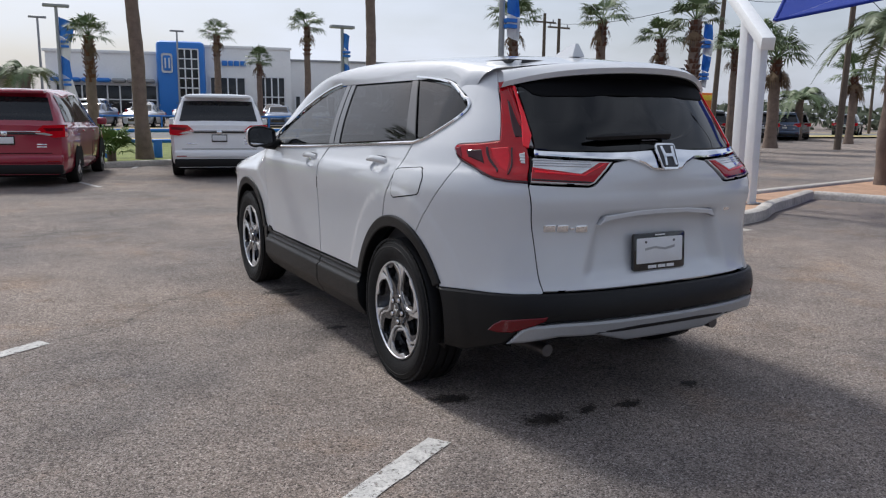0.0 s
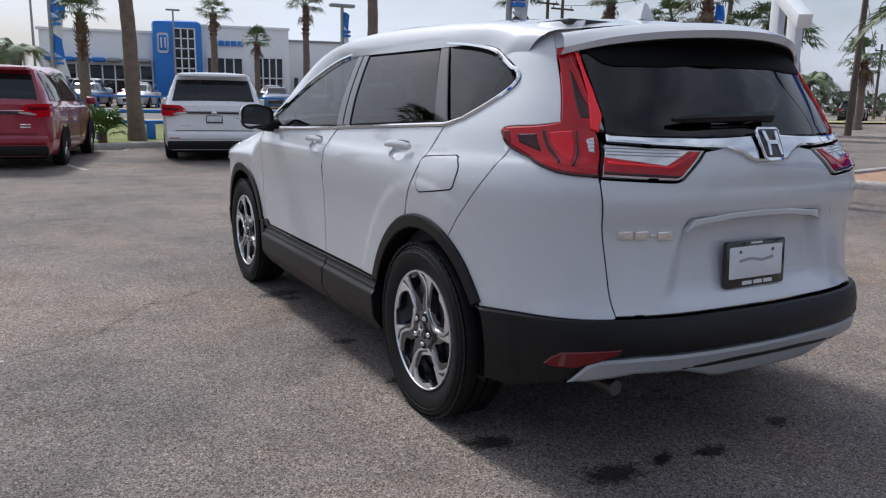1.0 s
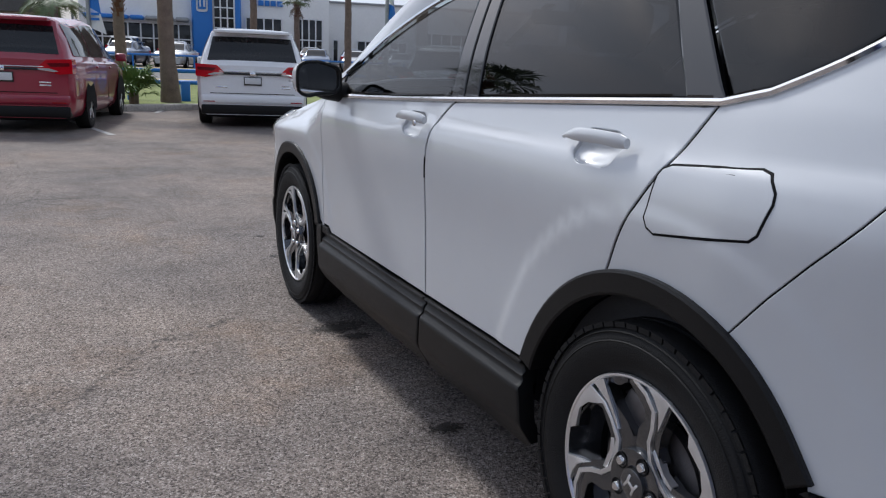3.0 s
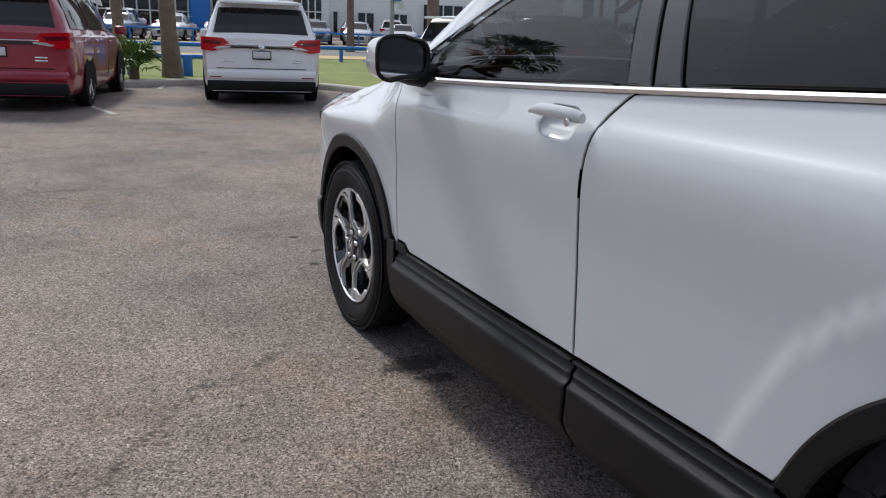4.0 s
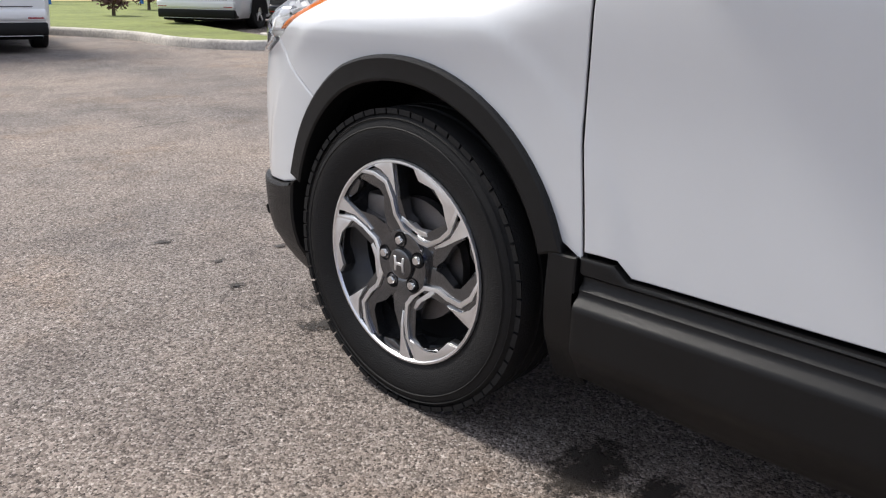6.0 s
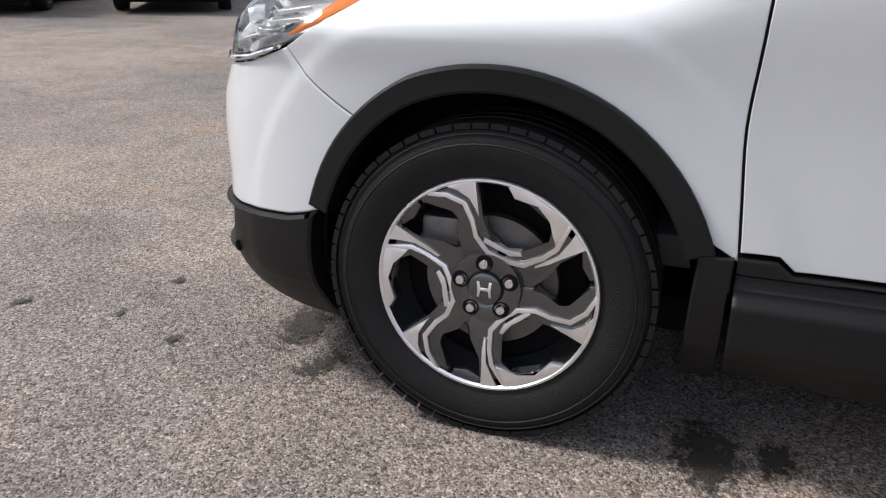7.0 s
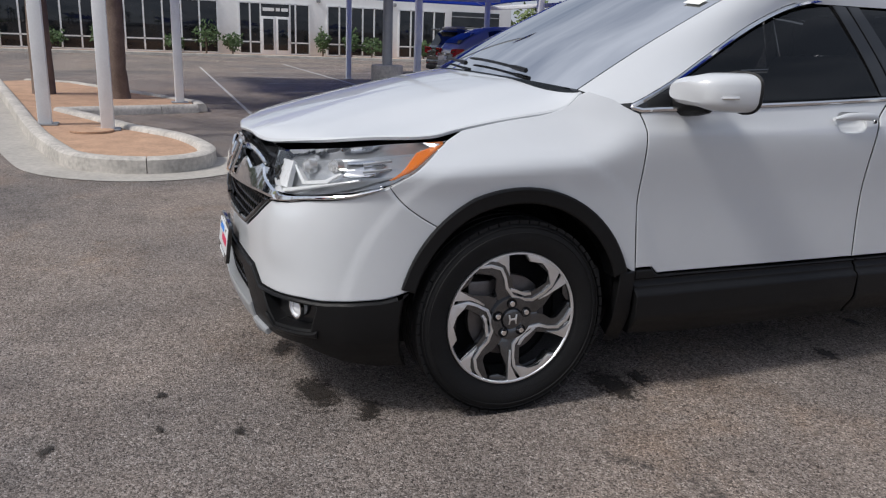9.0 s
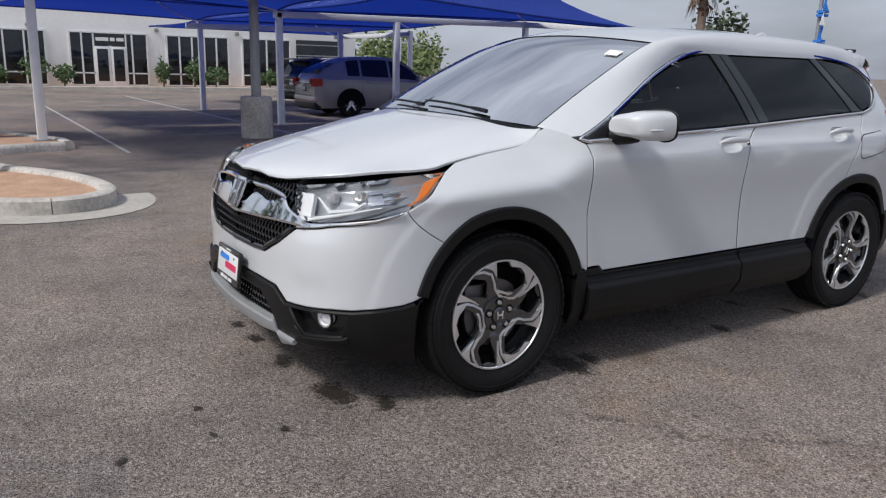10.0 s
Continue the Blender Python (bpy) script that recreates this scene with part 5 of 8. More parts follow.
def make_wheel():
    """A wheel about the x axis, its face towards -x, at the origin."""
    w = new("wheel")
    R = 0.362
    prof = [(0.085, 0.236), (0.100, 0.262), (0.112, 0.300), (0.108, 0.330), (0.098, 0.349), (0.088, 0.356)]
    profile = prof + [(0.078, 0.3605), (0.060, 0.3615), (0.059, 0.353), (0.048, 0.353), (0.047, 0.362), (0.014, 0.362), (0.013, 0.353), (0.002, 0.353), (0.001, 0.362), (-0.032, 0.362), (-0.033, 0.353), (-0.044, 0.353), (-0.045, 0.3615), (-0.078, 0.3605)] + [(-a, r) for a, r in prof[::-1]]
    tyre = part("tyre", lathe_bm(profile, 90), RUBBER, w, "black tyre")
    for sgn in (-1, 1):
        bm = bmesh.new()
        for k in range(58):
            a = k * math.tau / 58
            for r0, r1 in ((0.346, 0.3615),):
                rad = Vector((0, math.cos(a), math.sin(a)))
                tan = Vector((0, -math.sin(a), math.cos(a)))
                x0, x1 = (0.080, 0.104) if sgn > 0 else (-0.104, -0.080)
                vs = [bm.verts.new(rad * r + tan * t_ + Vector((x, 0, 0))) for x, r, t_ in
                      ((x0, r1, -0.0165), (x0, r1, 0.0165), (x1, r0, 0.0165), (x1, r0, -0.0165), (x0, r1 - 0.012, -0.0165), (x0, r1 - 0.012, 0.0165), (x1 , r0 - 0.010, 0.0165), (x1, r0 - 0.010, -0.0165))]
                for f in ((0, 1, 2, 3), (0, 4, 5, 1), (3, 2, 6, 7), (0, 3, 7, 4), (1, 5, 6, 2)):
                    bm.faces.new([vs[i] for i in f])
        bmesh.ops.recalc_face_normals(bm, faces=bm.faces)
        part("tread_shoulder", bm, RUBBER, tyre, smooth=False)
    for r in (0.318, 0.338):
        part("sidewall_rib", lathe_bm([(-0.1125 if r < 0.33 else -0.1065, r), (-0.1145 if r < 0.33 else -0.1085, r + 0.002), (-0.1125 if r < 0.33 else -0.1055, r + 0.004)], 64), RUBBER, tyre)
    rim = part("rim", lathe_bm([(-0.094, 0.247), (-0.098, 0.243), (-0.094, 0.237), (-0.060, 0.232), (-0.02, 0.205), (0.08, 0.215), (0.095, 0.243)], 72), ALLOY_DARK, w, "dark grey alloy rim")
    part("rim_lip", lathe_bm([(-0.094, 0.2475), (-0.100, 0.2455), (-0.1005, 0.2405), (-0.095, 0.2365)], 72), ALLOY, rim, "polished rim edge")

    def to(a, r, c):
        t = radians(a)
        bow = 0.012 * (1 - (r / 0.24)) - 0.006
        return Vector((-0.088 - c + bow, -r * math.sin(t), r * math.cos(t)))
    def strip(path, w):
        """A band of even width w (metres) along (degrees, radius) points."""
        pts = [Vector((r * math.sin(radians(a)), r * math.cos(radians(a)))) for a, r in path]
        lft, rgt = [], []
        for i, p in enumerate(pts):
            d1 = (p - pts[i - 1]).normalized() if i else (pts[1] - p).normalized()
            d2 = (pts[i + 1] - p).normalized() if i < len(pts) - 1 else d1
            t_ = (d1 + d2).normalized()
            nn = Vector((-t_.y, t_.x)) * (w / 2 / max(0.6, t_.dot(d1)))
            lft.append(p + nn)
            rgt.append(p - nn)
        return [(math.degrees(math.atan2(q.x, q.y)), q.length) for q in lft + rgt[::-1]]
    R = 0.2465
    long_arm = [(-40, 0.30), (-38, 0.43), (-29, 0.50), (-21, 0.66), (-24, 0.76), (-31, 0.84), (-40, 0.905), (-40, 1.0), (-5, 1.0), (-4.5, 0.64), (-2, 0.47), (12, 0.42), (20, 0.30)]
    wide_arm = [(22, 0.30), (30, 0.42), (44, 0.50), (49, 0.74), (42, 0.87), (28, 0.91), (14, 0.87), (9, 0.95), (10, 1.0), (66, 1.0), (59.5, 0.90), (63, 0.72), (71, 0.53), (84, 0.44), (82, 0.30)]
    short_foot = [(-26, 1.0), (-6.5, 1.0), (-6.5, 0.645), (-11, 0.83), (-17, 0.92)]
    hook_foot = [(10, 0.965), (14, 1.0), (45, 1.0), (46.5, 0.93), (51.0, 0.76), (46, 0.79), (38, 0.875), (28, 0.92), (15, 0.875)]
    outer_foot = [(50, 1.0), (61, 1.0), (60, 0.90), (60.5, 0.76), (61, 0.62), (60, 0.49), (57.2, 0.50), (58, 0.74), (53.5, 0.90)]
    inner_lip = [(-4, 0.465), (10, 0.425), (24, 0.40), (38, 0.475), (43, 0.45), (33, 0.375), (12, 0.375), (-6, 0.41)]
    band = [(-34, 0.975), (-24, 0.90), (-15, 0.79), (-12, 0.62), (-12.6, 0.48), (0, 0.335), (18, 0.318), (38, 0.335), (52, 0.41), (54.5, 0.60), (53.7, 0.75), (46.5, 0.97)]
    for k in range(3):
        o = 120 * k

        def turned(line, k=1.0):
            return [(a + o, r * R * k) for a, r in line]
        part("spoke", prism_bm(turned(long_arm), -0.034, -0.003, to, 0.007), ALLOY_DARK, rim, "dark grey spoke")
        part("spoke", prism_bm(turned(wide_arm), -0.034, -0.003, to, 0.007), ALLOY_DARK, rim, "dark grey spoke")
        part("spoke_face", prism_bm(turned(short_foot), -0.004, 0.004, to, 0.002), ALLOY, rim, "machined spoke foot")
        part("spoke_face", prism_bm(turned(hook_foot), -0.004, 0.004, to, 0.002), ALLOY, rim, "machined spoke foot")
        part("spoke_face", prism_bm(turned(outer_foot), -0.004, 0.003, to, 0.002), ALLOY, rim, "machined spoke foot")
        part("spoke_face", prism_bm(turned(inner_lip), -0.020, -0.001, to, 0.003), ALLOY, rim, "machined pocket edge")
        part("spoke_face", prism_bm([(a + o, r) for a, r in strip([(a, r * R) for a, r in band], 0.0095)], -0.004, 0.004, to, 0.0015), ALLOY, rim, "machined edge band")
        cheek = [(-62, 0.99), (-60, 0.93), (-50, 0.875), (-42, 0.915), (-42, 0.99)]
        part("rim_cheek", prism_bm(turned(cheek), -0.022, -0.008, to, 0.003), ALLOY_DARK, rim, "dark rim cheek")
    part("hub", lathe_bm([(-0.078, 0.082), (-0.092, 0.078), (-0.094, 0.045), (-0.088, 0.036)], 40), ALLOY_DARK, rim)
    cap = part("hub_cap", lathe_bm([(-0.088, 0.037), (-0.098, 0.036), (-0.1005, 0.030), (-0.101, 0.0)], 32), ALLOY_DARK, rim, "grey hub cap")

    def cap_to(a, b, c):
        return Vector((-0.1005 - c, a, b))
    for q in ([(-0.017, 0.018), (-0.011, 0.018), (-0.008, 0.0), (-0.011, -0.018), (-0.016, -0.018), (-0.014, 0.0)], [(0.017, 0.018), (0.011, 0.018), (0.008, 0.0), (0.011, -0.018), (0.016, -0.018), (0.014, 0.0)], [(-0.009, 0.004), (0.009, 0.004), (0.009, -0.003), (-0.009, -0.003)]):
        part("cap_bar", prism_bm(q, 0, 0.002, cap_to, 0.0007), ALLOY, cap)
    for k in range(5):
        a = k * math.tau / 5 + 0.25
        nut = part("wheel_nut", lathe_bm([(-0.085, 0.013), (-0.0945, 0.0125), (-0.102, 0.009), (-0.1025, 0.0)], 12), CHROME, rim, "chrome wheel nut")
        nut.location = (0, 0.0575 * math.cos(a), 0.0575 * math.sin(a))
        ring = part("nut_hole", lathe_bm([(-0.0930, 0.0125), (-0.0948, 0.019)], 16), BLACK, rim)
        ring.location = nut.location
    part("brake_disc", lathe_bm([(-0.035, 0.06), (-0.045, 0.07), (-0.045, 0.150), (-0.02, 0.150)], 40), STEEL, w, "steel brake disc")
    part("brake_caliper", box_bm(-0.06, 0.07, 0.05, 0.03, 0.16, 0.14, 0.012), STEEL, w, "grey brake caliper")
    part("wheel_back", lathe_bm([(0.0, 0.22), (0.01, 0.05), (0.01, 0.0)], 32), BLACK, w)
    return w


wheel_a = make_wheel()
wheel_a.parent = car
tagged(wheel_a, "six-spoke two-tone alloy wheel with a black tyre")
wheel_a.matrix_basis = pose(-0.808, AXLE, WHEEL_Z - 0.002, 0, 0, 0)
for x, y, rz, rx in ((-0.808, -AXLE, 0, 27), (0.808, AXLE, 180, 5), (0.808, -AXLE, 180, 40)):
    c = copy_thing(wheel_a, pose(x, y, WHEEL_Z - 0.002, rx, 0, rz))
    c.parent = car

# ---- ground ----


def rise(x, y):
    """The land climbs slightly beyond the grass verge."""
    return 1.0 * smooth_step(y, 19, 78) * (1 - smooth_step(x, 35, 75))


def asphalt_material():
    m = bpy.data.materials.new("worn_asphalt")
    t, b = nodes_of(m)
    b.inputs["Roughness"].default_value = 0.88
    b.inputs["Specular IOR Level"].default_value = 0.3
    co = t.nodes.new("ShaderNodeTexCoord")

    def noise_node(scale, detail=4, rough=0.55):
        n = t.nodes.new("ShaderNodeTexNoise")
        n.inputs["Scale"].default_value, n.inputs["Detail"].default_value, n.inputs["Roughness"].default_value = scale, detail, rough
        t.links.new(co.outputs["Object"], n.inputs["Vector"])
        return n

    def ramp(src, stops):
        r = t.nodes.new("ShaderNodeValToRGB")
        el = r.color_ramp.elements
        while len(el) < len(stops):
            el.new(0.5)
        for e, (p, c) in zip(el, stops):
            e.position, e.color = p, (*c, 1)
        t.links.new(src, r.inputs[0])
        return r

    def mix(kind, fac, a, c):
        n = t.nodes.new("ShaderNodeMix")
        n.data_type, n.blend_type = "RGBA", kind
        if isinstance(fac, float):
            n.inputs[0].default_value = fac
        else:
            t.links.new(fac, n.inputs[0])
        t.links.new(a, n.inputs[6])
        t.links.new(c, n.inputs[7])
        return n.outputs[2]
    def cells(scale):
        v = t.nodes.new("ShaderNodeTexVoronoi")
        v.inputs["Scale"].default_value = scale
        t.links.new(co.outputs["Object"], v.inputs["Vector"])
        sp = t.nodes.new("ShaderNodeSeparateColor")
        t.links.new(v.outputs["Color"], sp.inputs[0])
        return v, sp
    vor, sep = cells(185)
    vor2, sep2 = cells(95)
    stones = ramp(sep.outputs[0], [(0.0, (0.075, 0.064, 0.058)), (0.14, (0.17, 0.144, 0.130)), (0.50, (0.315, 0.270, 0.244)), (0.86, (0.42, 0.368, 0.337)), (1.0, (0.60, 0.55, 0.52))])
    coarse = ramp(sep2.outputs[1], [(0.0, (0.52, 0.50, 0.49)), (0.22, (0.90, 0.90, 0.89)), (0.70, (1.04, 1.03, 1.02)), (0.93, (1.14, 1.13, 1.12)), (1.0, (1.45, 1.42, 1.40))])
    c0 = mix("MULTIPLY", 0.85, stones.outputs[0], coarse.outputs[0])
    fine = ramp(noise_node(320, 3).outputs["Fac"], [(0.3, (0.5, 0.5, 0.5)), (0.7, (1.25, 1.25, 1.25))])
    c1 = mix("MULTIPLY", 0.6, c0, fine.outputs[0])
    pits = ramp(noise_node(48, 5, 0.75).outputs["Fac"], [(0.33, (0.30, 0.29, 0.28)), (0.43, (0.95, 0.95, 0.95)), (0.60, (1.05, 1.05, 1.05)), (0.74, (1.22, 1.21, 1.20))])
    c1 = mix("MULTIPLY", 0.85, c1, pits.outputs[0])
    big = ramp(noise_node(0.35, 5, 0.6).outputs["Fac"], [(0.36, (0.56, 0.58, 0.61)), (0.5, (0.80, 0.79, 0.78)), (0.64, (0.98, 0.94, 0.89))])
    c2 = mix("MULTIPLY", 1.0, c1, big.outputs[0])
    mid = ramp(noise_node(2.6, 6, 0.65).outputs["Fac"], [(0.33, (0.74, 0.73, 0.73)), (0.52, (1.0, 1.0, 1.0)), (0.75, (1.14, 1.12, 1.10))])
    c3 = mix("MULTIPLY", 0.85, c2, mid.outputs[0])
    rust = ramp(noise_node(0.85, 7, 0.72).outputs["Fac"], [(0.53, (0, 0, 0)), (0.70, (0.5, 0.5, 0.5))])
    tan = t.nodes.new("ShaderNodeRGB")
    tan.outputs[0].default_value = (1.16, 0.90, 0.64, 1)
    tint = mix("MULTIPLY", 1.0, c3, tan.outputs[0])
    c4 = mix("MIX", rust.outputs[0], c3, tint)
    dark = t.nodes.new("ShaderNodeRGB")
    dark.outputs[0].default_value = (0.050, 0.044, 0.040, 1)
    # cracks at two spacings, broken up along their length
    last = c4
    for scale, wide, low, top_v in ((0.30, 0.0050, 0.50, 0.85), (0.85, 0.0075, 0.55, 0.55)):
        wob = noise_node(1.3, 6, 0.7)
        vadd = t.nodes.new("ShaderNodeVectorMath")
        vadd.operation = "MULTIPLY_ADD"
        vadd.inputs[1].default_value = (0.9, 0.9, 0)
        t.links.new(wob.outputs["Color"], vadd.inputs[0])
        t.links.new(co.outputs["Object"], vadd.inputs[2])
        crack = t.nodes.new("ShaderNodeTexVoronoi")
        crack.feature = "DISTANCE_TO_EDGE"
        crack.inputs["Scale"].default_value = scale
        t.links.new(vadd.outputs[0], crack.inputs["Vector"])
        line = ramp(crack.outputs["Distance"], [(0.0, (1, 1, 1)), (wide * 0.4, (0.7, 0.7, 0.7)), (wide, (0, 0, 0))])
        patchy = ramp(noise_node(0.55, 4).outputs["Fac"], [(low, (0, 0, 0)), (low + 0.08, (top_v, top_v, top_v))])
        grit = ramp(noise_node(25, 4).outputs["Fac"], [(0.38, (0.1, 0.1, 0.1)), (0.55, (1, 1, 1))])
        lm = mix("MULTIPLY", 1.0, mix("MULTIPLY", 1.0, line.outputs[0], patchy.outputs[0]), grit.outputs[0])
        last = mix("MIX", lm, last, dark.outputs[0])
    t.links.new(last, b.inputs["Base Color"])
    bump = t.nodes.new("ShaderNodeBump")
    bump.inputs["Strength"].default_value, bump.inputs["Distance"].default_value = 1.0, 0.005
    hsum = t.nodes.new("ShaderNodeMath")
    hsum.operation = "MULTIPLY_ADD"
    hsum.inputs[1].default_value = -0.7
    rough_n = noise_node(130, 4, 0.7)
    t.links.new(vor.outputs["Distance"], hsum.inputs[0])
    t.links.new(rough_n.outputs["Fac"], hsum.inputs[2])
    t.links.new(hsum.outputs[0], bump.inputs["Height"])
    t.links.new(bump.outputs[0], b.inputs["Normal"])
    return m


def worn_through(m, low, high, scale, radial=False):
    """Lets the asphalt show through a thin layer of paint or oil: by grain, and towards the rim of a unit disc."""
    t = m.node_tree
    geo, n = t.nodes.new("ShaderNodeNewGeometry"), t.nodes.new("ShaderNodeTexNoise")
    n.inputs["Scale"].default_value, n.inputs["Detail"].default_value, n.inputs["Roughness"].default_value = scale, 6, 0.75
    t.links.new(geo.outputs["Position"], n.inputs["Vector"])
    value = n.outputs["Fac"]
    if radial:
        oc, ln, sub = t.nodes.new("ShaderNodeTexCoord"), t.nodes.new("ShaderNodeVectorMath"), t.nodes.new("ShaderNodeMath")
        ln.operation, sub.operation = "LENGTH", "MULTIPLY_ADD"
        sub.inputs[1].default_value = -0.42
        t.links.new(oc.outputs["Object"], ln.inputs[0])
        t.links.new(ln.outputs["Value"], sub.inputs[0])
        t.links.new(value, sub.inputs[2])
        value = sub.outputs[0]
    mr, clear, mx = t.nodes.new("ShaderNodeMapRange"), t.nodes.new("ShaderNodeBsdfTransparent"), t.nodes.new("ShaderNodeMixShader")
    mr.inputs["From Min"].default_value, mr.inputs["From Max"].default_value = low, high
    t.links.new(value, mr.inputs["Value"])
    t.links.new(mr.outputs[0], mx.inputs[0])
    t.links.new(clear.outputs[0], mx.inputs[1])
    t.links.new(t.nodes["Principled BSDF"].outputs[0], mx.inputs[2])
    t.links.new(mx.outputs[0], t.nodes["Material Output"].inputs[0])
    return m


ASPHALT = asphalt_material()
CONCRETE = mat("kerb_concrete", (0.47, 0.44, 0.40), 0.9, 0, 0.38, 2.5, 0.4, 90)
GUTTER = mat("gutter_concrete", (0.40, 0.375, 0.34), 0.9, 0, 0.22, 2.0, 0.3, 120)
LINE = worn_through(mat("worn_white_line", (0.50, 0.49, 0.47), 0.85, 0, 0.35, 9, 0.5, 160), 0.36, 0.46, 38)
STAIN = worn_through(mat("oil_stain", (0.030, 0.024, 0.020), 0.55, 0, 0.5, 30, 0.5, 160, spec=0.3), 0.22, 0.40, 42, True)
SOIL = mat("tan_gravel_soil", (0.46, 0.29, 0.19), 0.95, 0, 0.28, 4, 0.6, 120)
GRASS = mat("verge_grass", (0.17, 0.20, 0.055), 0.95, 0, 0.4, 0.9, 0.8, 60)
DRY_GRASS = mat("dry_grass", (0.42, 0.34, 0.16), 0.95, 0, 0.3, 0.6, 0.5, 60)
ROAD = mat("road_asphalt", (0.17, 0.165, 0.16), 0.9, 0, 0.2, 0.6, 0.4, 60)
WALL_WHITE = mat("white_render", (0.86, 0.86, 0.85), 0.7, 0, 0.05, 0.7, 0.1, 60)
POST_WHITE = mat("white_painted_steel", (0.78, 0.79, 0.80), 0.4, 0, 0.06, 6)
GALV = mat("galvanised_steel", (0.33, 0.34, 0.35), 0.45, 0.5, 0.15, 8)
CANOPY = mat("blue_shade_fabric", (0.016, 0.050, 0.36), 0.75, 0, 0.12, 3, 0.3, 250)
ct = CANOPY.node_tree
thin, blend = ct.nodes.new("ShaderNodeBsdfTranslucent"), ct.nodes.new("ShaderNodeMixShader")
thin.inputs[0].default_value, blend.inputs[0].default_value = (0.015, 0.05, 0.42, 1), 0.4
ct.links.new(ct.nodes["Principled BSDF"].outputs[0], blend.inputs[1])
ct.links.new(thin.outputs[0], blend.inputs[2])
ct.links.new(blend.outputs[0], ct.nodes["Material Output"].inputs[0])
BLUE_CLAD = mat("blue_cladding", (0.03, 0.20, 0.62), 0.4, 0, 0.05, 1)
FLAG_BLUE = mat("blue_flag", (0.03, 0.18, 0.60), 0.7, 0, 0.08, 3)
FLAG_WHITE = mat("white_flag", (0.75, 0.76, 0.78), 0.7, 0, 0.05, 3)
TRUNK = mat("palm_bark", (0.175, 0.130, 0.105), 0.95, 0, 0.4, 6, 0.9, 30)
TRUNK_RED = mat("palm_boot_bark", (0.13, 0.06, 0.04), 0.95, 0, 0.4, 9, 0.9, 30)
FROND = mat("palm_frond", (0.105, 0.150, 0.060), 0.55, 0, 0.35, 3)
FROND_PALE = mat("bright_frond", (0.10, 0.17, 0.035), 0.6, 0, 0.35, 3)
FROND_DRY = mat("dry_frond", (0.16, 0.105, 0.06), 0.8, 0, 0.3, 3)
SHRUB = mat("red_brown_shrub", (0.10, 0.045, 0.035), 0.8, 0, 0.4, 9)
HEDGE = mat("hedge_leaf", (0.05, 0.09, 0.03), 0.8, 0, 0.4, 5)
WOOD_POLE = mat("utility_pole_wood", (0.11, 0.085, 0.065), 0.9, 0, 0.25, 4)
BLUE_RAIL = mat("blue_painted_pipe", (0.02, 0.16, 0.52), 0.4, 0, 0.08, 5)
FAR_TREES = mat("far_foliage", (0.06, 0.075, 0.045), 0.9, 0, 0.4, 0.5)
ROOFING = mat("grey_shingles", (0.11, 0.105, 0.10), 0.9, 0, 0.2, 2)
SIDING = mat("tan_siding", (0.42, 0.36, 0.28), 0.8, 0, 0.1, 1)
ORANGE = mat("orange_sign", (0.85, 0.22, 0.02), 0.5)
YELLOW = mat("yellow_sign", (0.85, 0.60, 0.03), 0.5)

xs = [-2500, -300, -60, -20, -10, 0, 5, 10, 15, 20, 25, 30, 35, 40, 45, 50, 55, 60, 65, 70, 75, 80, 120, 400, 2500]
ys = [-2500, -300, -60, -20, -5, 5, 15, 19] + list(range(22, 82, 3)) + [100, 200, 500, 2500]
gv = [(x, y, rise(x, y)) for y in ys for x in xs]
gf = [(j * len(xs) + i, j * len(xs) + i + 1, (j + 1) * len(xs) + i + 1, (j + 1) * len(xs) + i) for j in range(len(ys) - 1) for i in range(len(xs) - 1)]
tagged(mesh_of("ground", gv, gf, ASPHALT), "worn grey-brown asphalt of a car park", "ground", kind="structure")


def sheet(name, outline, z, material, label, category, kind="structure", step=1.5):
    """A flat patch that follows the land."""
    from mathutils.geometry import delaunay_2d_cdt
    pts = dense(list(outline), step)
    n = len(pts)
    v2, _, tris, _, _, _ = delaunay_2d_cdt([Vector(p) for p in pts] + [Vector((x, y)) for x in np.arange(min(p[0] for p in pts), max(p[0] for p in pts), step * 2) for y in np.arange(min(p[1] for p in pts), max(p[1] for p in pts), step * 2) if inside((x, y), pts)],
                                         [(i, (i + 1) % n) for i in range(n)], [], 1, 1e-5)
    fs = []
    for t in tris:
        a, b, c = (v2[i] for i in t)
        fs.append(tuple(t) if (b - a).cross(c - a) > 0 else tuple(t)[::-1])
    ob = mesh_of(name, [(p.x, p.y, rise(p.x, p.y) + z) for p in v2], fs, material)
    return tagged(ob, label, category, kind=kind)


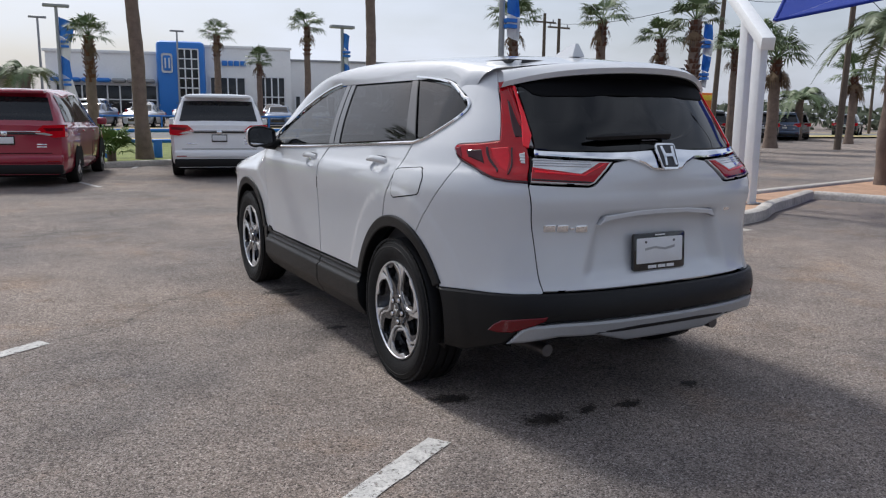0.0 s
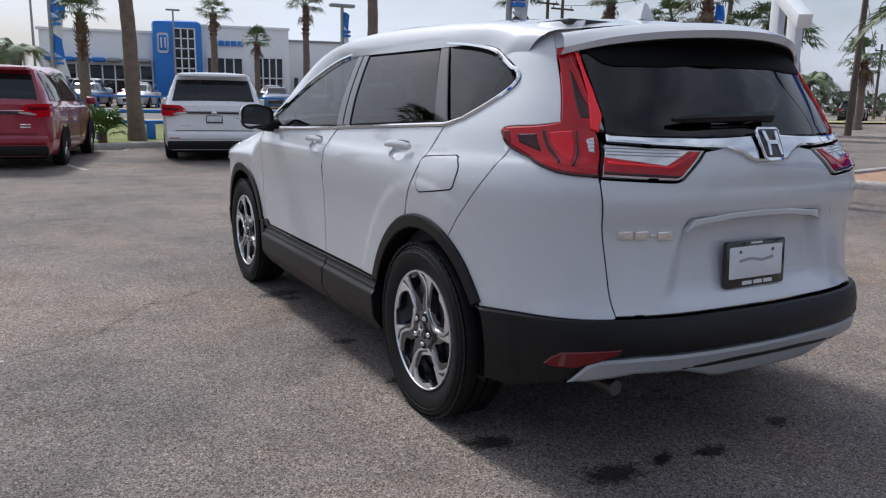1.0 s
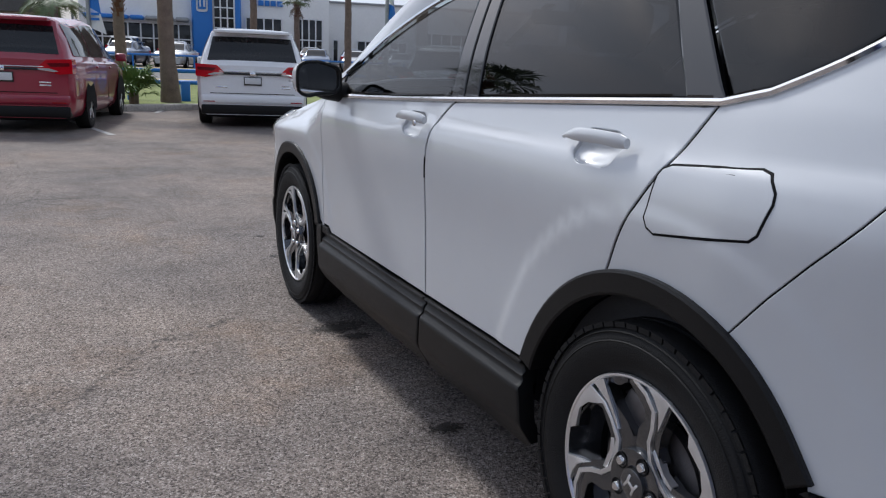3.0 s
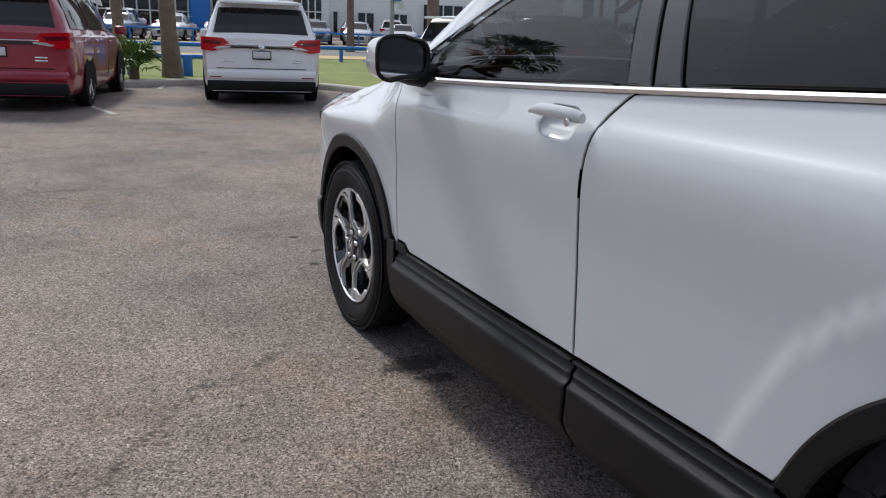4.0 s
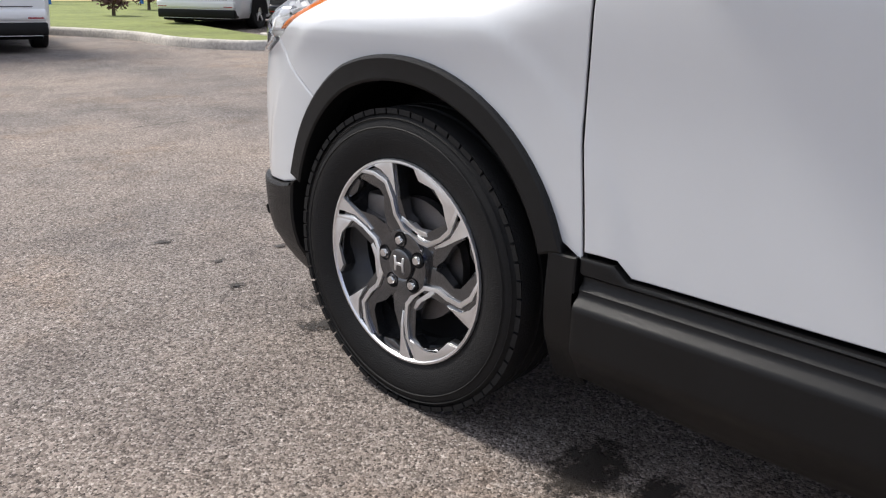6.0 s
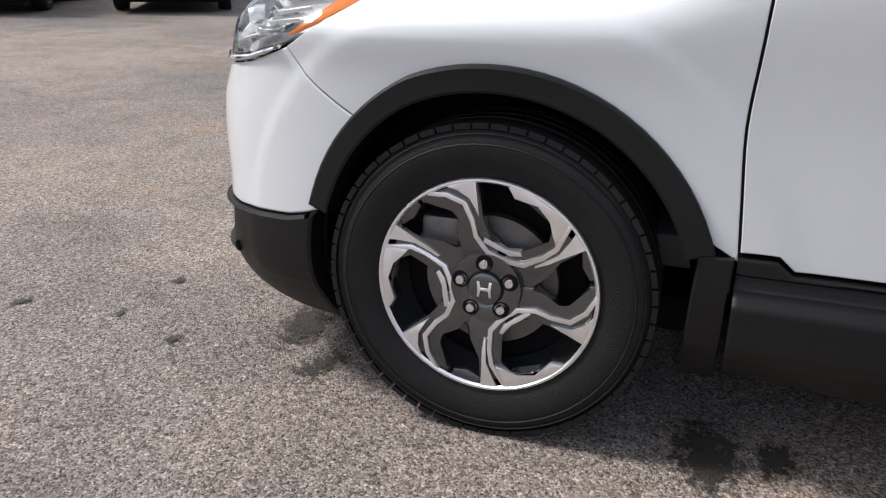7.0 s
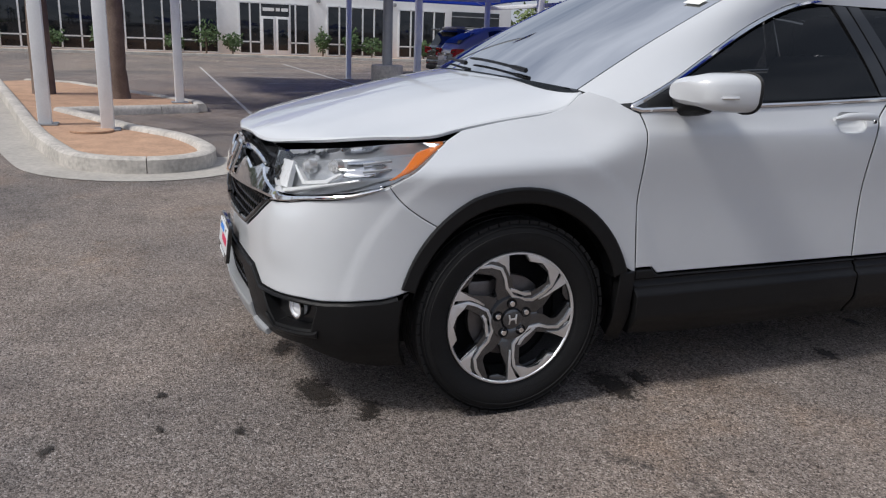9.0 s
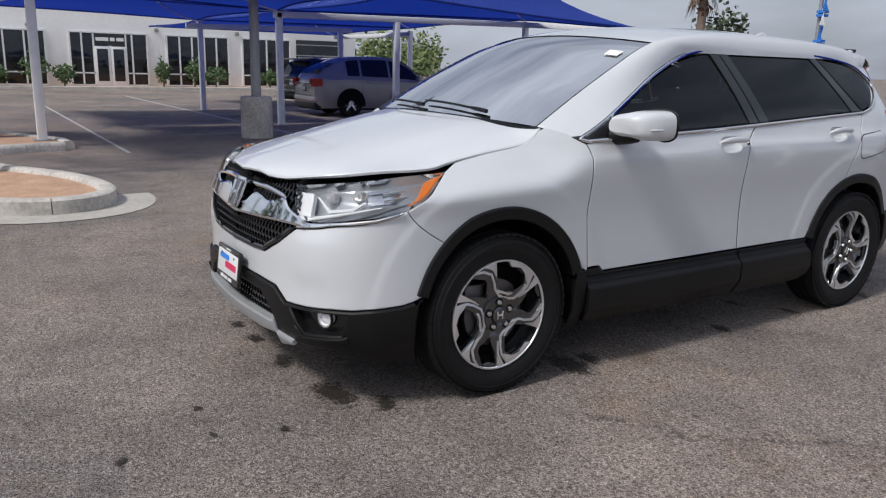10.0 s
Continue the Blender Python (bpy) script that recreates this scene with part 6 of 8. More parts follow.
def kerb(line, label, width=0.16, height=0.14, closed=False, unit=1.5):
    """A concrete kerb in cast lengths along a line; its pieces are parts."""
    pts = dense(list(line), 0.12) if closed else dense(list(line), 0.12)[:-max(1, int(math.dist(line[-1], line[0]) / 0.12 + 0.5))] + [line[-1]]
    root = thing("kerb", label, "kerb", kind="structure")
    per = int(unit / 0.12)
    n = len(pts)
    total = n if closed else n - 1
    for k0 in range(0, total, per):
        ids = [k % n for k in range(k0, min(k0 + per, total) + 1)]
        if len(ids) < 2:
            continue
        bm = bmesh.new()
        rings = []
        for j, i in enumerate(ids):
            a, b = Vector(pts[i - 1] if closed or i > 0 else pts[0]), Vector(pts[(i + 1) % n] if closed or i < n - 1 else pts[-1])
            d = (b - a).normalized()
            nx = Vector((-d.y, d.x))
            p = Vector(pts[i])
            if j in (0, len(ids) - 1):
                p = p + d * (0.004 if j == 0 else -0.004)
            z0 = rise(p.x, p.y)
            prof = [(-width / 2 - 0.01, -0.02), (-width / 2, height - 0.05), (-width / 2 + 0.02, height - 0.015), (-width / 2 + 0.05, height), (width / 2 - 0.03, height), (width / 2, height - 0.02), (width / 2 + 0.01, -0.02)]
            rings.append([bm.verts.new((p.x + nx.x * o, p.y + nx.y * o, z0 + z)) for o, z in prof])
        for r0, r1 in zip(rings, rings[1:]):
            for q in range(6):
                bm.faces.new((r0[q], r0[q + 1], r1[q + 1], r1[q]))
        bm.faces.new(rings[0])
        bm.faces.new(rings[-1][::-1])
        bmesh.ops.recalc_face_normals(bm, faces=bm.faces)
        part("kerb_stone", bm, CONCRETE, root)
    return root


def offset_line(line, d):
    out = []
    for i, p in enumerate(line):
        a, b = Vector(line[max(i - 1, 0)]), Vector(line[min(i + 1, len(line) - 1)])
        t = (b - a).normalized()
        out.append((p[0] - t.y * d, p[1] + t.x * d))
    return out


# verge with grass beyond the parked vans
verge = curve2([(-16, 13.0), (-6, 14.0), (-2.2, 15.0), (-0.72, 15.65), (0.78, 16.3), (2.2, 16.2), (3.6, 14.95), (4.15, 13.2), (4.1, 11.6), (4.5, 10.5), (5.15, 10.3), (5.7, 10.8), (5.9, 11.9)], 6)
kerb(verge, "worn concrete kerb round a grass verge")
sheet("grass_verge", [(p[0], p[1]) for p in offset_line(verge, 0.06)] + [(6.6, 15.5), (12, 20), (40, 30), (60, 36), (60, 31), (-40, 31), (-40, 24)], 0.10, GRASS, "green and yellow grass verge", "grass")
sheet("dry_verge", [(-40, 28.2), (70, 30.5), (70, 33.0), (-40, 31.0)], 0.12, DRY_GRASS, "dry yellow grass along the road", "grass")
sheet("road", [(-60, 31.5), (80, 33.5), (80, 42.5), (-60, 40.5)], 0.06, ROAD, "grey road beyond the verge", "road")
sheet("far_verge", [(-60, 41.0), (80, 43.0), (80, 45.5), (-60, 43.5)], 0.09, DRY_GRASS, "dry grass strip beyond the road", "grass")

# kerbed island with the canopy posts
isle = curve2([(15.4, 5.35), (10.4, 4.38), (6.95, 3.72), (5.37, 3.34), (4.72, 3.10), (4.42, 2.72), (4.40, 2.32), (4.66, 2.02), (5.2, 1.94), (6.1, 2.16), (7.0, 2.68), (7.8, 3.02), (9.25, 3.66)], 6)
kerb(isle[::-1], "rounded concrete kerb of a planting island", 0.18, 0.15)
sheet("island_soil", isle + [(9.5, 3.60), (9.6, 3.35), (10.05, 1.80), (10.7, 1.74), (13.0, 2.90), (15.2, 3.96), (15.8, 4.86)], 0.10, SOIL, "tan gravel soil of an island", "soil")
sheet("gutter", offset_line(isle[:-24], -0.46) + offset_line(isle[:-24], -0.05)[::-1], 0.006, GUTTER, "pale concrete gutter round an island", "gutter")
kerb([(9.38, 3.62), (9.50, 3.30), (9.98, 1.72)], "low concrete kerb across an island", 0.18, 0.13)
kerb([(10.06, 1.64), (10.7, 1.66), (13.0, 2.84), (15.25, 3.92), (15.9, 4.86)], "low concrete kerb across an island", 0.18, 0.13)

# stall lines and oil stains


def stripe(x0, y0, x1, y1, w=0.10, z=0.0045):
    d = Vector((x1 - x0, y1 - y0)).normalized()
    n = Vector((-d.y, d.x)) * w / 2
    k = max(2, int(math.dist((x0, y0), (x1, y1)) / 0.08))
    rng = random.Random(int(x0 * 100 + y0 * 10))
    lft = [(x0 + (x1 - x0) * i / k + n.x * (1 + rng.uniform(-0.12, 0.12)), y0 + (y1 - y0) * i / k + n.y * (1 + rng.uniform(-0.12, 0.12)), z) for i in range(k + 1)]
    rgt = [(x0 + (x1 - x0) * i / k - n.x * (1 + rng.uniform(-0.12, 0.12)), y0 + (y1 - y0) * i / k - n.y * (1 + rng.uniform(-0.12, 0.12)), z) for i in range(k + 1)]
    ob = mesh_of("stall_line", lft + rgt, [(k + 1 + i, k + 2 + i, i + 1, i) for i in range(k)], LINE)
    return tagged(ob, "worn white painted stall line on asphalt", "road marking", "stall lines", "structure")


stripe(-1.075, -2.095, -2.75, -3.10, 0.105)
stripe(-2.44, 0.17, -4.2, -1.05, 0.10)
stripe(-1.20, 10.35, -1.75, 13.2)
stripe(-0.55, 17.0, -0.30, 16.0)
stripe(0.35, 16.6, 0.0, 15.2)
for k in range(6):
    stripe(12.0 + 2.7 * k, -0.5, 13.0 + 2.7 * k, -6.0, 0.07)
stripe(9.2, 0.9, 26.0, 0.6, 0.06)
stripe(11.5, -2.8, 30.0, -3.0)


def stain(cx, cy, r, seed, label="dark oil drip stain on asphalt"):
    """A thin ragged disc of oil, longer across than along the car."""
    rng = random.Random(seed)
    n = 28
    verts = [(0, 0, 0)] + [(rr * math.cos(a), rr * math.sin(a), 0) for a, rr in ((i * math.tau / n, 1.0 + 0.12 * rng.uniform(-1, 1)) for i in range(n))]
    ob = mesh_of("oil_stain", verts, [(0, i + 1, (i + 1) % n + 1) for i in range(n)], STAIN, smooth=False)
    ob.matrix_world = pose(cx, cy, 0.0042 + 0.0002 * (seed % 5), 0, 0, rng.uniform(-25, 25)) @ Matrix.Diagonal((r * 2.0, r * 1.15, 1, 1))
    return tagged(ob, label, "stain", "oil stains", "structure")


for k, (sx, sy, sr) in enumerate(((-0.80, -1.71, 0.085), (-0.55, -2.12, 0.10), (-0.31, -2.11, 0.05), (-0.10, -2.15, 0.06), (0.37, -2.08, 0.05), (-0.54, -0.78, 0.05), (-0.83, -0.30, 0.06), (-0.83, 0.83, 0.11), (-0.80, 0.68, 0.06),
                                  (-0.56, 1.96, 0.11), (-0.76, 1.81, 0.07), (-0.10, 2.01, 0.07), (0.27, 2.02, 0.06), (0.53, 2.03, 0.05), (-0.78, 2.27, 0.028), (-0.73, 2.86, 0.03), (-0.43, 2.51, 0.025), (-0.69, 2.52, 0.02), (-0.82, -0.95, 0.05))):
    stain(sx, sy, sr, 10 + k)

# ---- vehicles in the background ----
STYLES = {
    # along the length (0 rear, 1 nose): roof height, roof half-width, shoulder height, shoulder half-width, all as shares
    "van": [(0.0, 0.62, 0.86, 0.60, 0.90), (0.015, 0.66, 0.84, 0.61, 0.95), (0.055, 0.93, 0.72, 0.62, 0.97), (0.10, 0.985, 0.72, 0.62, 0.985), (0.35, 1.0, 0.73, 0.61, 1.0), (0.58, 0.99, 0.72, 0.60, 1.0), (0.70, 0.86, 0.72, 0.60, 0.99), (0.80, 0.64, 0.78, 0.585, 0.98), (0.86, 0.60, 0.80, 0.55, 0.96), (0.96, 0.50, 0.74, 0.46, 0.90), (1.0, 0.36, 0.62, 0.34, 0.76)],
    "suv": [(0.0, 0.58, 0.86, 0.56, 0.88), (0.015, 0.62, 0.84, 0.58, 0.94), (0.07, 0.92, 0.68, 0.60, 0.97), (0.13, 0.98, 0.68, 0.60, 0.985), (0.35, 1.0, 0.69, 0.60, 1.0), (0.52, 0.98, 0.68, 0.60, 1.0), (0.62, 0.86, 0.68, 0.60, 0.99), (0.71, 0.66, 0.76, 0.60, 0.985), (0.78, 0.63, 0.78, 0.585, 0.98), (0.95, 0.56, 0.74, 0.52, 0.92), (1.0, 0.40, 0.64, 0.38, 0.80)],
    "wedge": [(0.0, 0.56, 0.84, 0.54, 0.88), (0.02, 0.66, 0.82, 0.60, 0.94), (0.09, 0.82, 0.70, 0.63, 0.97), (0.17, 0.93, 0.66, 0.635, 0.985), (0.35, 1.0, 0.67, 0.625, 1.0), (0.50, 0.985, 0.67, 0.61, 1.0), (0.60, 0.87, 0.68, 0.60, 0.99), (0.70, 0.66, 0.76, 0.595, 0.985), (0.78, 0.62, 0.78, 0.58, 0.98), (0.95, 0.54, 0.74, 0.50, 0.92), (1.0, 0.38, 0.64, 0.36, 0.80)],
    "sedan": [(0.0, 0.60, 0.80, 0.56, 0.86), (0.02, 0.64, 0.80, 0.60, 0.93), (0.14, 0.70, 0.78, 0.64, 0.97), (0.20, 0.78, 0.70, 0.64, 0.98), (0.34, 0.98, 0.62, 0.64, 1.0), (0.48, 1.0, 0.62, 0.63, 1.0), (0.56, 0.96, 0.63, 0.62, 1.0), (0.70, 0.68, 0.74, 0.62, 0.985), (0.78, 0.64, 0.76, 0.60, 0.97), (0.95, 0.54, 0.70, 0.50, 0.90), (1.0, 0.38, 0.60, 0.36, 0.78)],
}


def auto(name, label, paint, m, style="suv", L=4.7, W=1.9, H=1.7, group="", detail=2):
    """A parked vehicle, nose to +y, standing on z = 0 about the middle of its length."""
    root = thing(name, label, "car", group, m=m)
    st = STYLES[style]
    cols = [np.array([s[k] for s in st]) for k in range(5)]
    tt = np.linspace(0, 1, 45)
    f = [spline(cols[0], cols[k]) for k in range(1, 5)]
    rw = 0.36 if style != "sedan" else 0.32
    ax_r, ax_f = 0.215 * L, 0.80 * L
    clear = 0.20

    def ring(t):
        zr, wr, zs, ws = (g(t) for g in f)
        zr, zs, wr, ws = zr * H, zs * H, wr * W / 2, ws * W / 2
        zs = min(zs, zr - 0.02)
        y = t * L - L / 2
        return [(ws * 0.90, y, clear + 0.03), (ws * 0.975, y, clear + 0.16), (ws * 0.985, y, 0.30 * H), (ws, y, zs * 0.82), (ws * 0.985, y, zs - 0.03), (ws * 0.94, y, zs + 0.01),
                ((ws * 0.94 + wr) / 2 + 0.015, y, (zs + zr) / 2), (wr, y, zr - 0.07 * (zr - zs) - 0.012), (wr * 0.86, y, zr - 0.004), (wr * 0.4, y, zr + 0.012)]
    rings = [ring(t) for t in tt]
    n = len(rings[0])
    verts, faces = [], []
    for r in rings:
        verts += r + [(-x, y, z) for x, y, z in r[::-1]]
    w = 2 * n
    for j in range(len(rings) - 1):
        for i in range(w):
            faces.append((j * w + i, j * w + (i + 1) % w, (j + 1) * w + (i + 1) % w, (j + 1) * w + i))
    faces += [tuple(range(w))[::-1], tuple(range(len(verts) - w, len(verts)))]
    body = mesh_of("body", verts, [q[::-1] for q in faces], paint, root)
    bm = bmesh.new()
    bm.from_mesh(body.data)
    bmesh.ops.recalc_face_normals(bm, faces=bm.faces)
    bm.to_mesh(body.data)
    bm.free()

    def side_pt(t, k):
        """A point of the glasshouse, k from the shoulder (0) to the roof (1)."""
        zr, wr, zs, ws = (g(t) for g in f)
        zr, zs, wr, ws = zr * H, min(zs * H, zr * H - 0.02), wr * W / 2, ws * W / 2
        a, b = Vector((ws * 0.94, 0, zs + 0.01)), Vector((wr, 0, zr - 0.07 * (zr - zs) - 0.012))
        mid = Vector(((ws * 0.94 + wr) / 2 + 0.015, 0, (zs + zr) / 2))
        p = a * (1 - k) ** 2 + (mid * 2 - (a + b) / 2) * 2 * k * (1 - k) + b * k * k
        return Vector((p.x + 0.006, t * L - L / 2, p.z))
    doors = {"van": ((0.085, 0.30), (0.315, 0.535), (0.55, 0.735)), "suv": ((0.10, 0.245), (0.26, 0.455), (0.47, 0.665)), "wedge": ((0.20, 0.275), (0.29, 0.455), (0.47, 0.655)), "sedan": ((0.25, 0.415), (0.43, 0.64))}[style]
    for sx in (1, -1):
        for t0, t1 in doors:
            vs, fs = [], []
            for j in range(9):
                t = t0 + (t1 - t0) * j / 8
                hi = 0.93
                for k in (0.10, 0.4, 0.7, hi):
                    p = side_pt(t, k)
                    vs.append((p.x * sx, p.y, p.z))
            for j in range(8):
                for i in range(3):
                    fs.append((j * 4 + i, j * 4 + i + 1, j * 4 + i + 5, j * 4 + i + 4)[::sx])
            mesh_of("side_window", vs, fs, GLASS_DARK, root)
        if detail > 1:
            for t in (doors[-1][0] - 0.008, doors[-1][1] + 0.03, doors[-2][0] - 0.005):
                p0, p1 = side_pt(t, 0.05), side_pt(t, 0.05)
                part("door_gap", tube_bm([(sx * (p0.x + 0.012), p0.y, p0.z - 0.02), (sx * (W / 2 + 0.001) * 0.995, p0.y, p0.z * 0.8), (sx * W / 2 * 0.985, p0.y, 0.42)], 0.005, 4), BLACK, root)
            pm = side_pt(doors[-1][1] - 0.02, 0.08)
            part("door_mirror", box_bm(sx * (W / 2 + 0.09) - 0.10, pm.y - 0.05, pm.z - 0.02, sx * (W / 2 + 0.09) + 0.10, pm.y + 0.06, pm.z + 0.13, 0.04, 3), paint, root)
            for t in (doors[-1][0] + 0.02, doors[-2][0] + 0.02):
                p0 = side_pt(t, 0)
                part("door_handle", box_bm(sx * W / 2 * 1.0 - 0.02, p0.y, p0.z - 0.12, sx * W / 2 * 1.0 + 0.02, p0.y + 0.16, p0.z - 0.085, 0.01), paint, root)

    def pane(nm, t0, t1, cut, material):
        vs, fs = [], []
        for j in range(9):
            t = t0 + (t1 - t0) * j / 8
            zr, wr, zs, ws = (g(t) for g in f)
            y = t * L - L / 2
            e = 0.012 if t0 > 0.5 else -0.012
            for u in np.linspace(-1, 1, 9):
                vs.append((wr * W / 2 * cut * u, y + e, zr * H + 0.012 + 0.008 * (1 - u * u)))
        for j in range(8):
            for i in range(8):
                fs.append((j * 9 + i, j * 9 + i + 1, j * 9 + i + 10, j * 9 + i + 9))
        return mesh_of(nm, vs, fs, material, root)
    back_t = {"van": (0.0165, 0.050), "suv": (0.018, 0.064), "wedge": (0.03, 0.13), "sedan": (0.15, 0.32)}[style]
    front_t = {"van": (0.60, 0.785), "suv": (0.54, 0.70), "wedge": (0.525, 0.69), "sedan": (0.565, 0.69)}[style]
    pane("rear_window", *back_t, 0.93, GLASS_DARK)
    pane("windscreen", *front_t, 0.92, GLASS_DARK)
    yb = -L / 2
    zs_r = st[1][3] * H
    # lamps, bumper, plate
    for sx in (1, -1):
        lens = [(0.487, 0.045), (0.487, -0.165), (0.40, -0.185), (0.25, -0.110), (0.25, -0.078), (0.31, 0.030)]
        tl = part("tail_lamp", prism_bm([(sx * W * a, zs_r + b) for a, b in lens], yb - 0.034, yb + 0.22, lambda a, b, c: Vector((a, c, b)), 0.0), LAMP_MID, root, "red wraparound tail lamp")
        part("lens_field", prism_bm([(sx * W * a, zs_r + b) for a, b in ((0.25, -0.116), (0.36, -0.150), (0.39, -0.135), (0.33, -0.098), (0.25, -0.095))], yb - 0.042, yb - 0.02, lambda a, b, c: Vector((a, c, b))), LAMP_CLEAR, tl, "clear wedge lens")
        part("lens_field", prism_bm([(sx * W * a, zs_r + b) for a, b in ((0.31, -0.02), (0.47, -0.01), (0.47, -0.06), (0.34, -0.075))], yb - 0.038, yb - 0.02, lambda a, b, c: Vector((a, c, b))), LAMP_DARK, tl, "dark lens field")
        part("headlamp", box_bm(sx * W * 0.36 - W * 0.09, L / 2 - 0.30, 0.40 * H, sx * W * 0.36 + W * 0.08, L / 2 - 0.055, 0.48 * H, 0.03, 3), LAMP_CLEAR, root, "clear headlamp")
        part("bumper_reflector", box_bm(sx * W * 0.38 - 0.10, yb - 0.035, 0.26 * H, sx * W * 0.38 + 0.10, yb + 0.04, 0.275 * H, 0.006), LAMP_RED, root)
    part("rear_bumper", box_bm(-W * 0.455, yb - 0.035, 0.24 * H, W * 0.455, yb + 0.25, 0.335 * H, 0.05, 3), paint, root)
    part("lower_bumper", box_bm(-W * 0.45, yb - 0.02, 0.135 * H, W * 0.45, yb + 0.20, 0.235 * H, 0.03, 3), CLADDING, root, "black lower bumper")
    part("gate_trim", box_bm(-W * 0.27, yb - 0.030, zs_r - 0.130, W * 0.27, yb + 0.10, zs_r - 0.095, 0.006), GLOSS_BLACK, root, "black bar between the tail lamps")
    part("gate_chrome", box_bm(-W * 0.29, yb - 0.036, zs_r - 0.082, W * 0.29, yb + 0.10, zs_r - 0.068, 0.003), CHROME, root, "thin chrome line")
    part("gate_seam", box_bm(-W * 0.37, yb - 0.006, 0.345 * H, W * 0.37, yb + 0.05, 0.352 * H, 0.002), BLACK, root)
    part("badge", box_bm(-0.05, yb - 0.044, zs_r - 0.15, 0.05, yb, zs_r - 0.075, 0.012), CHROME, root, "small chrome badge")
    for x0, x1, z in ((-W * 0.33, -W * 0.22, 0.405), (W * 0.25, W * 0.33, 0.43), (W * 0.25, W * 0.33, 0.405)):
        part("model_badge_bar", box_bm(x0, yb - 0.008, z * H, x1, yb + 0.02, (z + 0.012) * H, 0.002), CHROME, root)
    pl = part("plate_surround", box_bm(-0.155, yb - 0.022, zs_r - 0.31, 0.155, yb, zs_r - 0.16, 0.006), GLOSS_BLACK, root)
    part("plate", box_bm(-0.14, yb - 0.026, zs_r - 0.285, 0.14, yb - 0.01, zs_r - 0.175, 0.003), PLATE, pl, "plain white plate")
    part("roof_spoiler", box_bm(-W * 0.33, yb + 0.04, H * 0.945, W * 0.33, yb + 0.32, H * 0.975, 0.015), paint, root)
    part("grille", box_bm(-W * 0.25, L / 2 - 0.12, 0.24 * H, W * 0.25, L / 2 + 0.004, 0.40 * H, 0.03, 2), GLOSS_BLACK, root)
    for x in (-1, 1):
        for yy in (ax_r, ax_f):
            yy -= L / 2
            wl = part("wheel", lathe_bm([(-0.10, 0.19), (-0.115, rw * 0.82), (-0.105, rw * 0.96), (-0.08, rw), (0.08, rw), (0.105, rw * 0.96), (0.115, rw * 0.82), (0.10, 0.19)], 36), RUBBER, root, "black tyre on an alloy wheel")
            wl.matrix_basis = pose(x * (W / 2 - 0.115), yy, rw, 0, 0, 0 if x < 0 else 180)
            part("rim", lathe_bm([(-0.10, rw * 0.68), (-0.112, rw * 0.66), (-0.09, rw * 0.60), (-0.04, rw * 0.55), (-0.04, 0.0)], 30), ALLOY_DARK if paint is PAINT_BLACK else GLOSS_BLACK, wl)
            for k in range(5):
                a = k * math.tau / 5
                sp = part("spoke", box_bm(-0.108, -0.030, 0.0, -0.085, 0.030, rw * 0.65, 0.006), ALLOY if paint is not PAINT_BLACK else ALLOY_DARK, wl)
                sp.matrix_basis = Matrix.Rotation(a, 4, "X")
            mesh_of("wheel_arch", [(x * (W / 2 + 0.002), yy + (rw + 0.07) * math.cos(radians(a)) * q, rw + (rw + 0.07) * math.sin(radians(a)) * q) for q in (0.2, 1) for a in range(-10, 191, 10)],
                         [((j, j + 1, j + 22, j + 21) if x > 0 else (j + 21, j + 22, j + 1, j)) for j in range(20)], BLACK, root)
    part("underbody", box_bm(-W * 0.42, -L / 2 + 0.1, clear - 0.02, W * 0.42, L / 2 - 0.15, clear + 0.10, 0.02), BLACK, root)
    return root


def at(x, y, rz):
    return pose(x, y, rise(x, y), 0, 0, rz)


auto("minivan", "white minivan parked nose-in at a kerb, seen from behind", PAINT_VAN, at(1.24 + 2.58 * 0.225, 11.55 + 2.58 * 0.974, -13), "van", 5.16, 1.99, 1.74, "parked cars", 3)
auto("minivan", "dark red minivan parked nose-in at a kerb", PAINT_RED, at(-2.62 + 2.58 * 0.225, 10.75 + 2.58 * 0.974, -13), "van", 5.16, 1.99, 1.74, "parked cars", 3)
auto("luxury_crossover", "grey-brown crossover parked beneath a blue shade canopy", PAINT_GREY, at(17.3, -7.9, -184), "wedge", 4.89, 1.90, 1.66, "parked cars", 3)
auto("parked_crossover", "dark crossover parked beside a grey one", PAINT_BLACK, at(23.4, -9.6, -169), "suv", 4.7, 1.9, 1.66, "parked cars")
auto("parked_crossover", "black crossover with black wheels parked past a grass verge", PAINT_BLACK, at(8.9, 13.0, -58), "suv", 4.75, 1.94, 1.76, "parked cars")
auto("parked_crossover", "black crossover with black wheels parked past a grass verge", PAINT_BLACK, at(10.6, 10.6, -58), "suv", 4.75, 1.94, 1.76, "parked cars")
auto("parked_crossover", "white crossover parked past a grass verge", PAINT_VAN, at(8.6, 16.6, -58), "suv", 4.75, 1.94, 1.74, "parked cars")
auto("distant_crossover", "black crossover standing on a far road, seen from behind", PAINT_BLACK, at(58.5, 35.5, -62), "suv", 4.8, 1.95, 1.78)
for k, (px_, py_, pt) in enumerate(((33.5, 27.5, PAINT_BLACK), (35.8, 27.3, PAINT_BLUE), (38.6, 28.2, PAINT_BLACK), (41.5, 28.9, PAINT_BLUE), (44.0, 30.0, PAINT_GREY))):
    auto("parked_crossover", "dark crossover in a far row of parked cars", pt, at(px_, py_, -48), "suv", 4.7, 1.9, 1.75, "far parked cars", 1)
row_a = auto("far_saloon", "silver-white saloon in the far dealer row", PAINT_SILVER, at(-4.0, 47.5, 160), "sedan", 4.7, 1.85, 1.46, "far dealer row", 1)
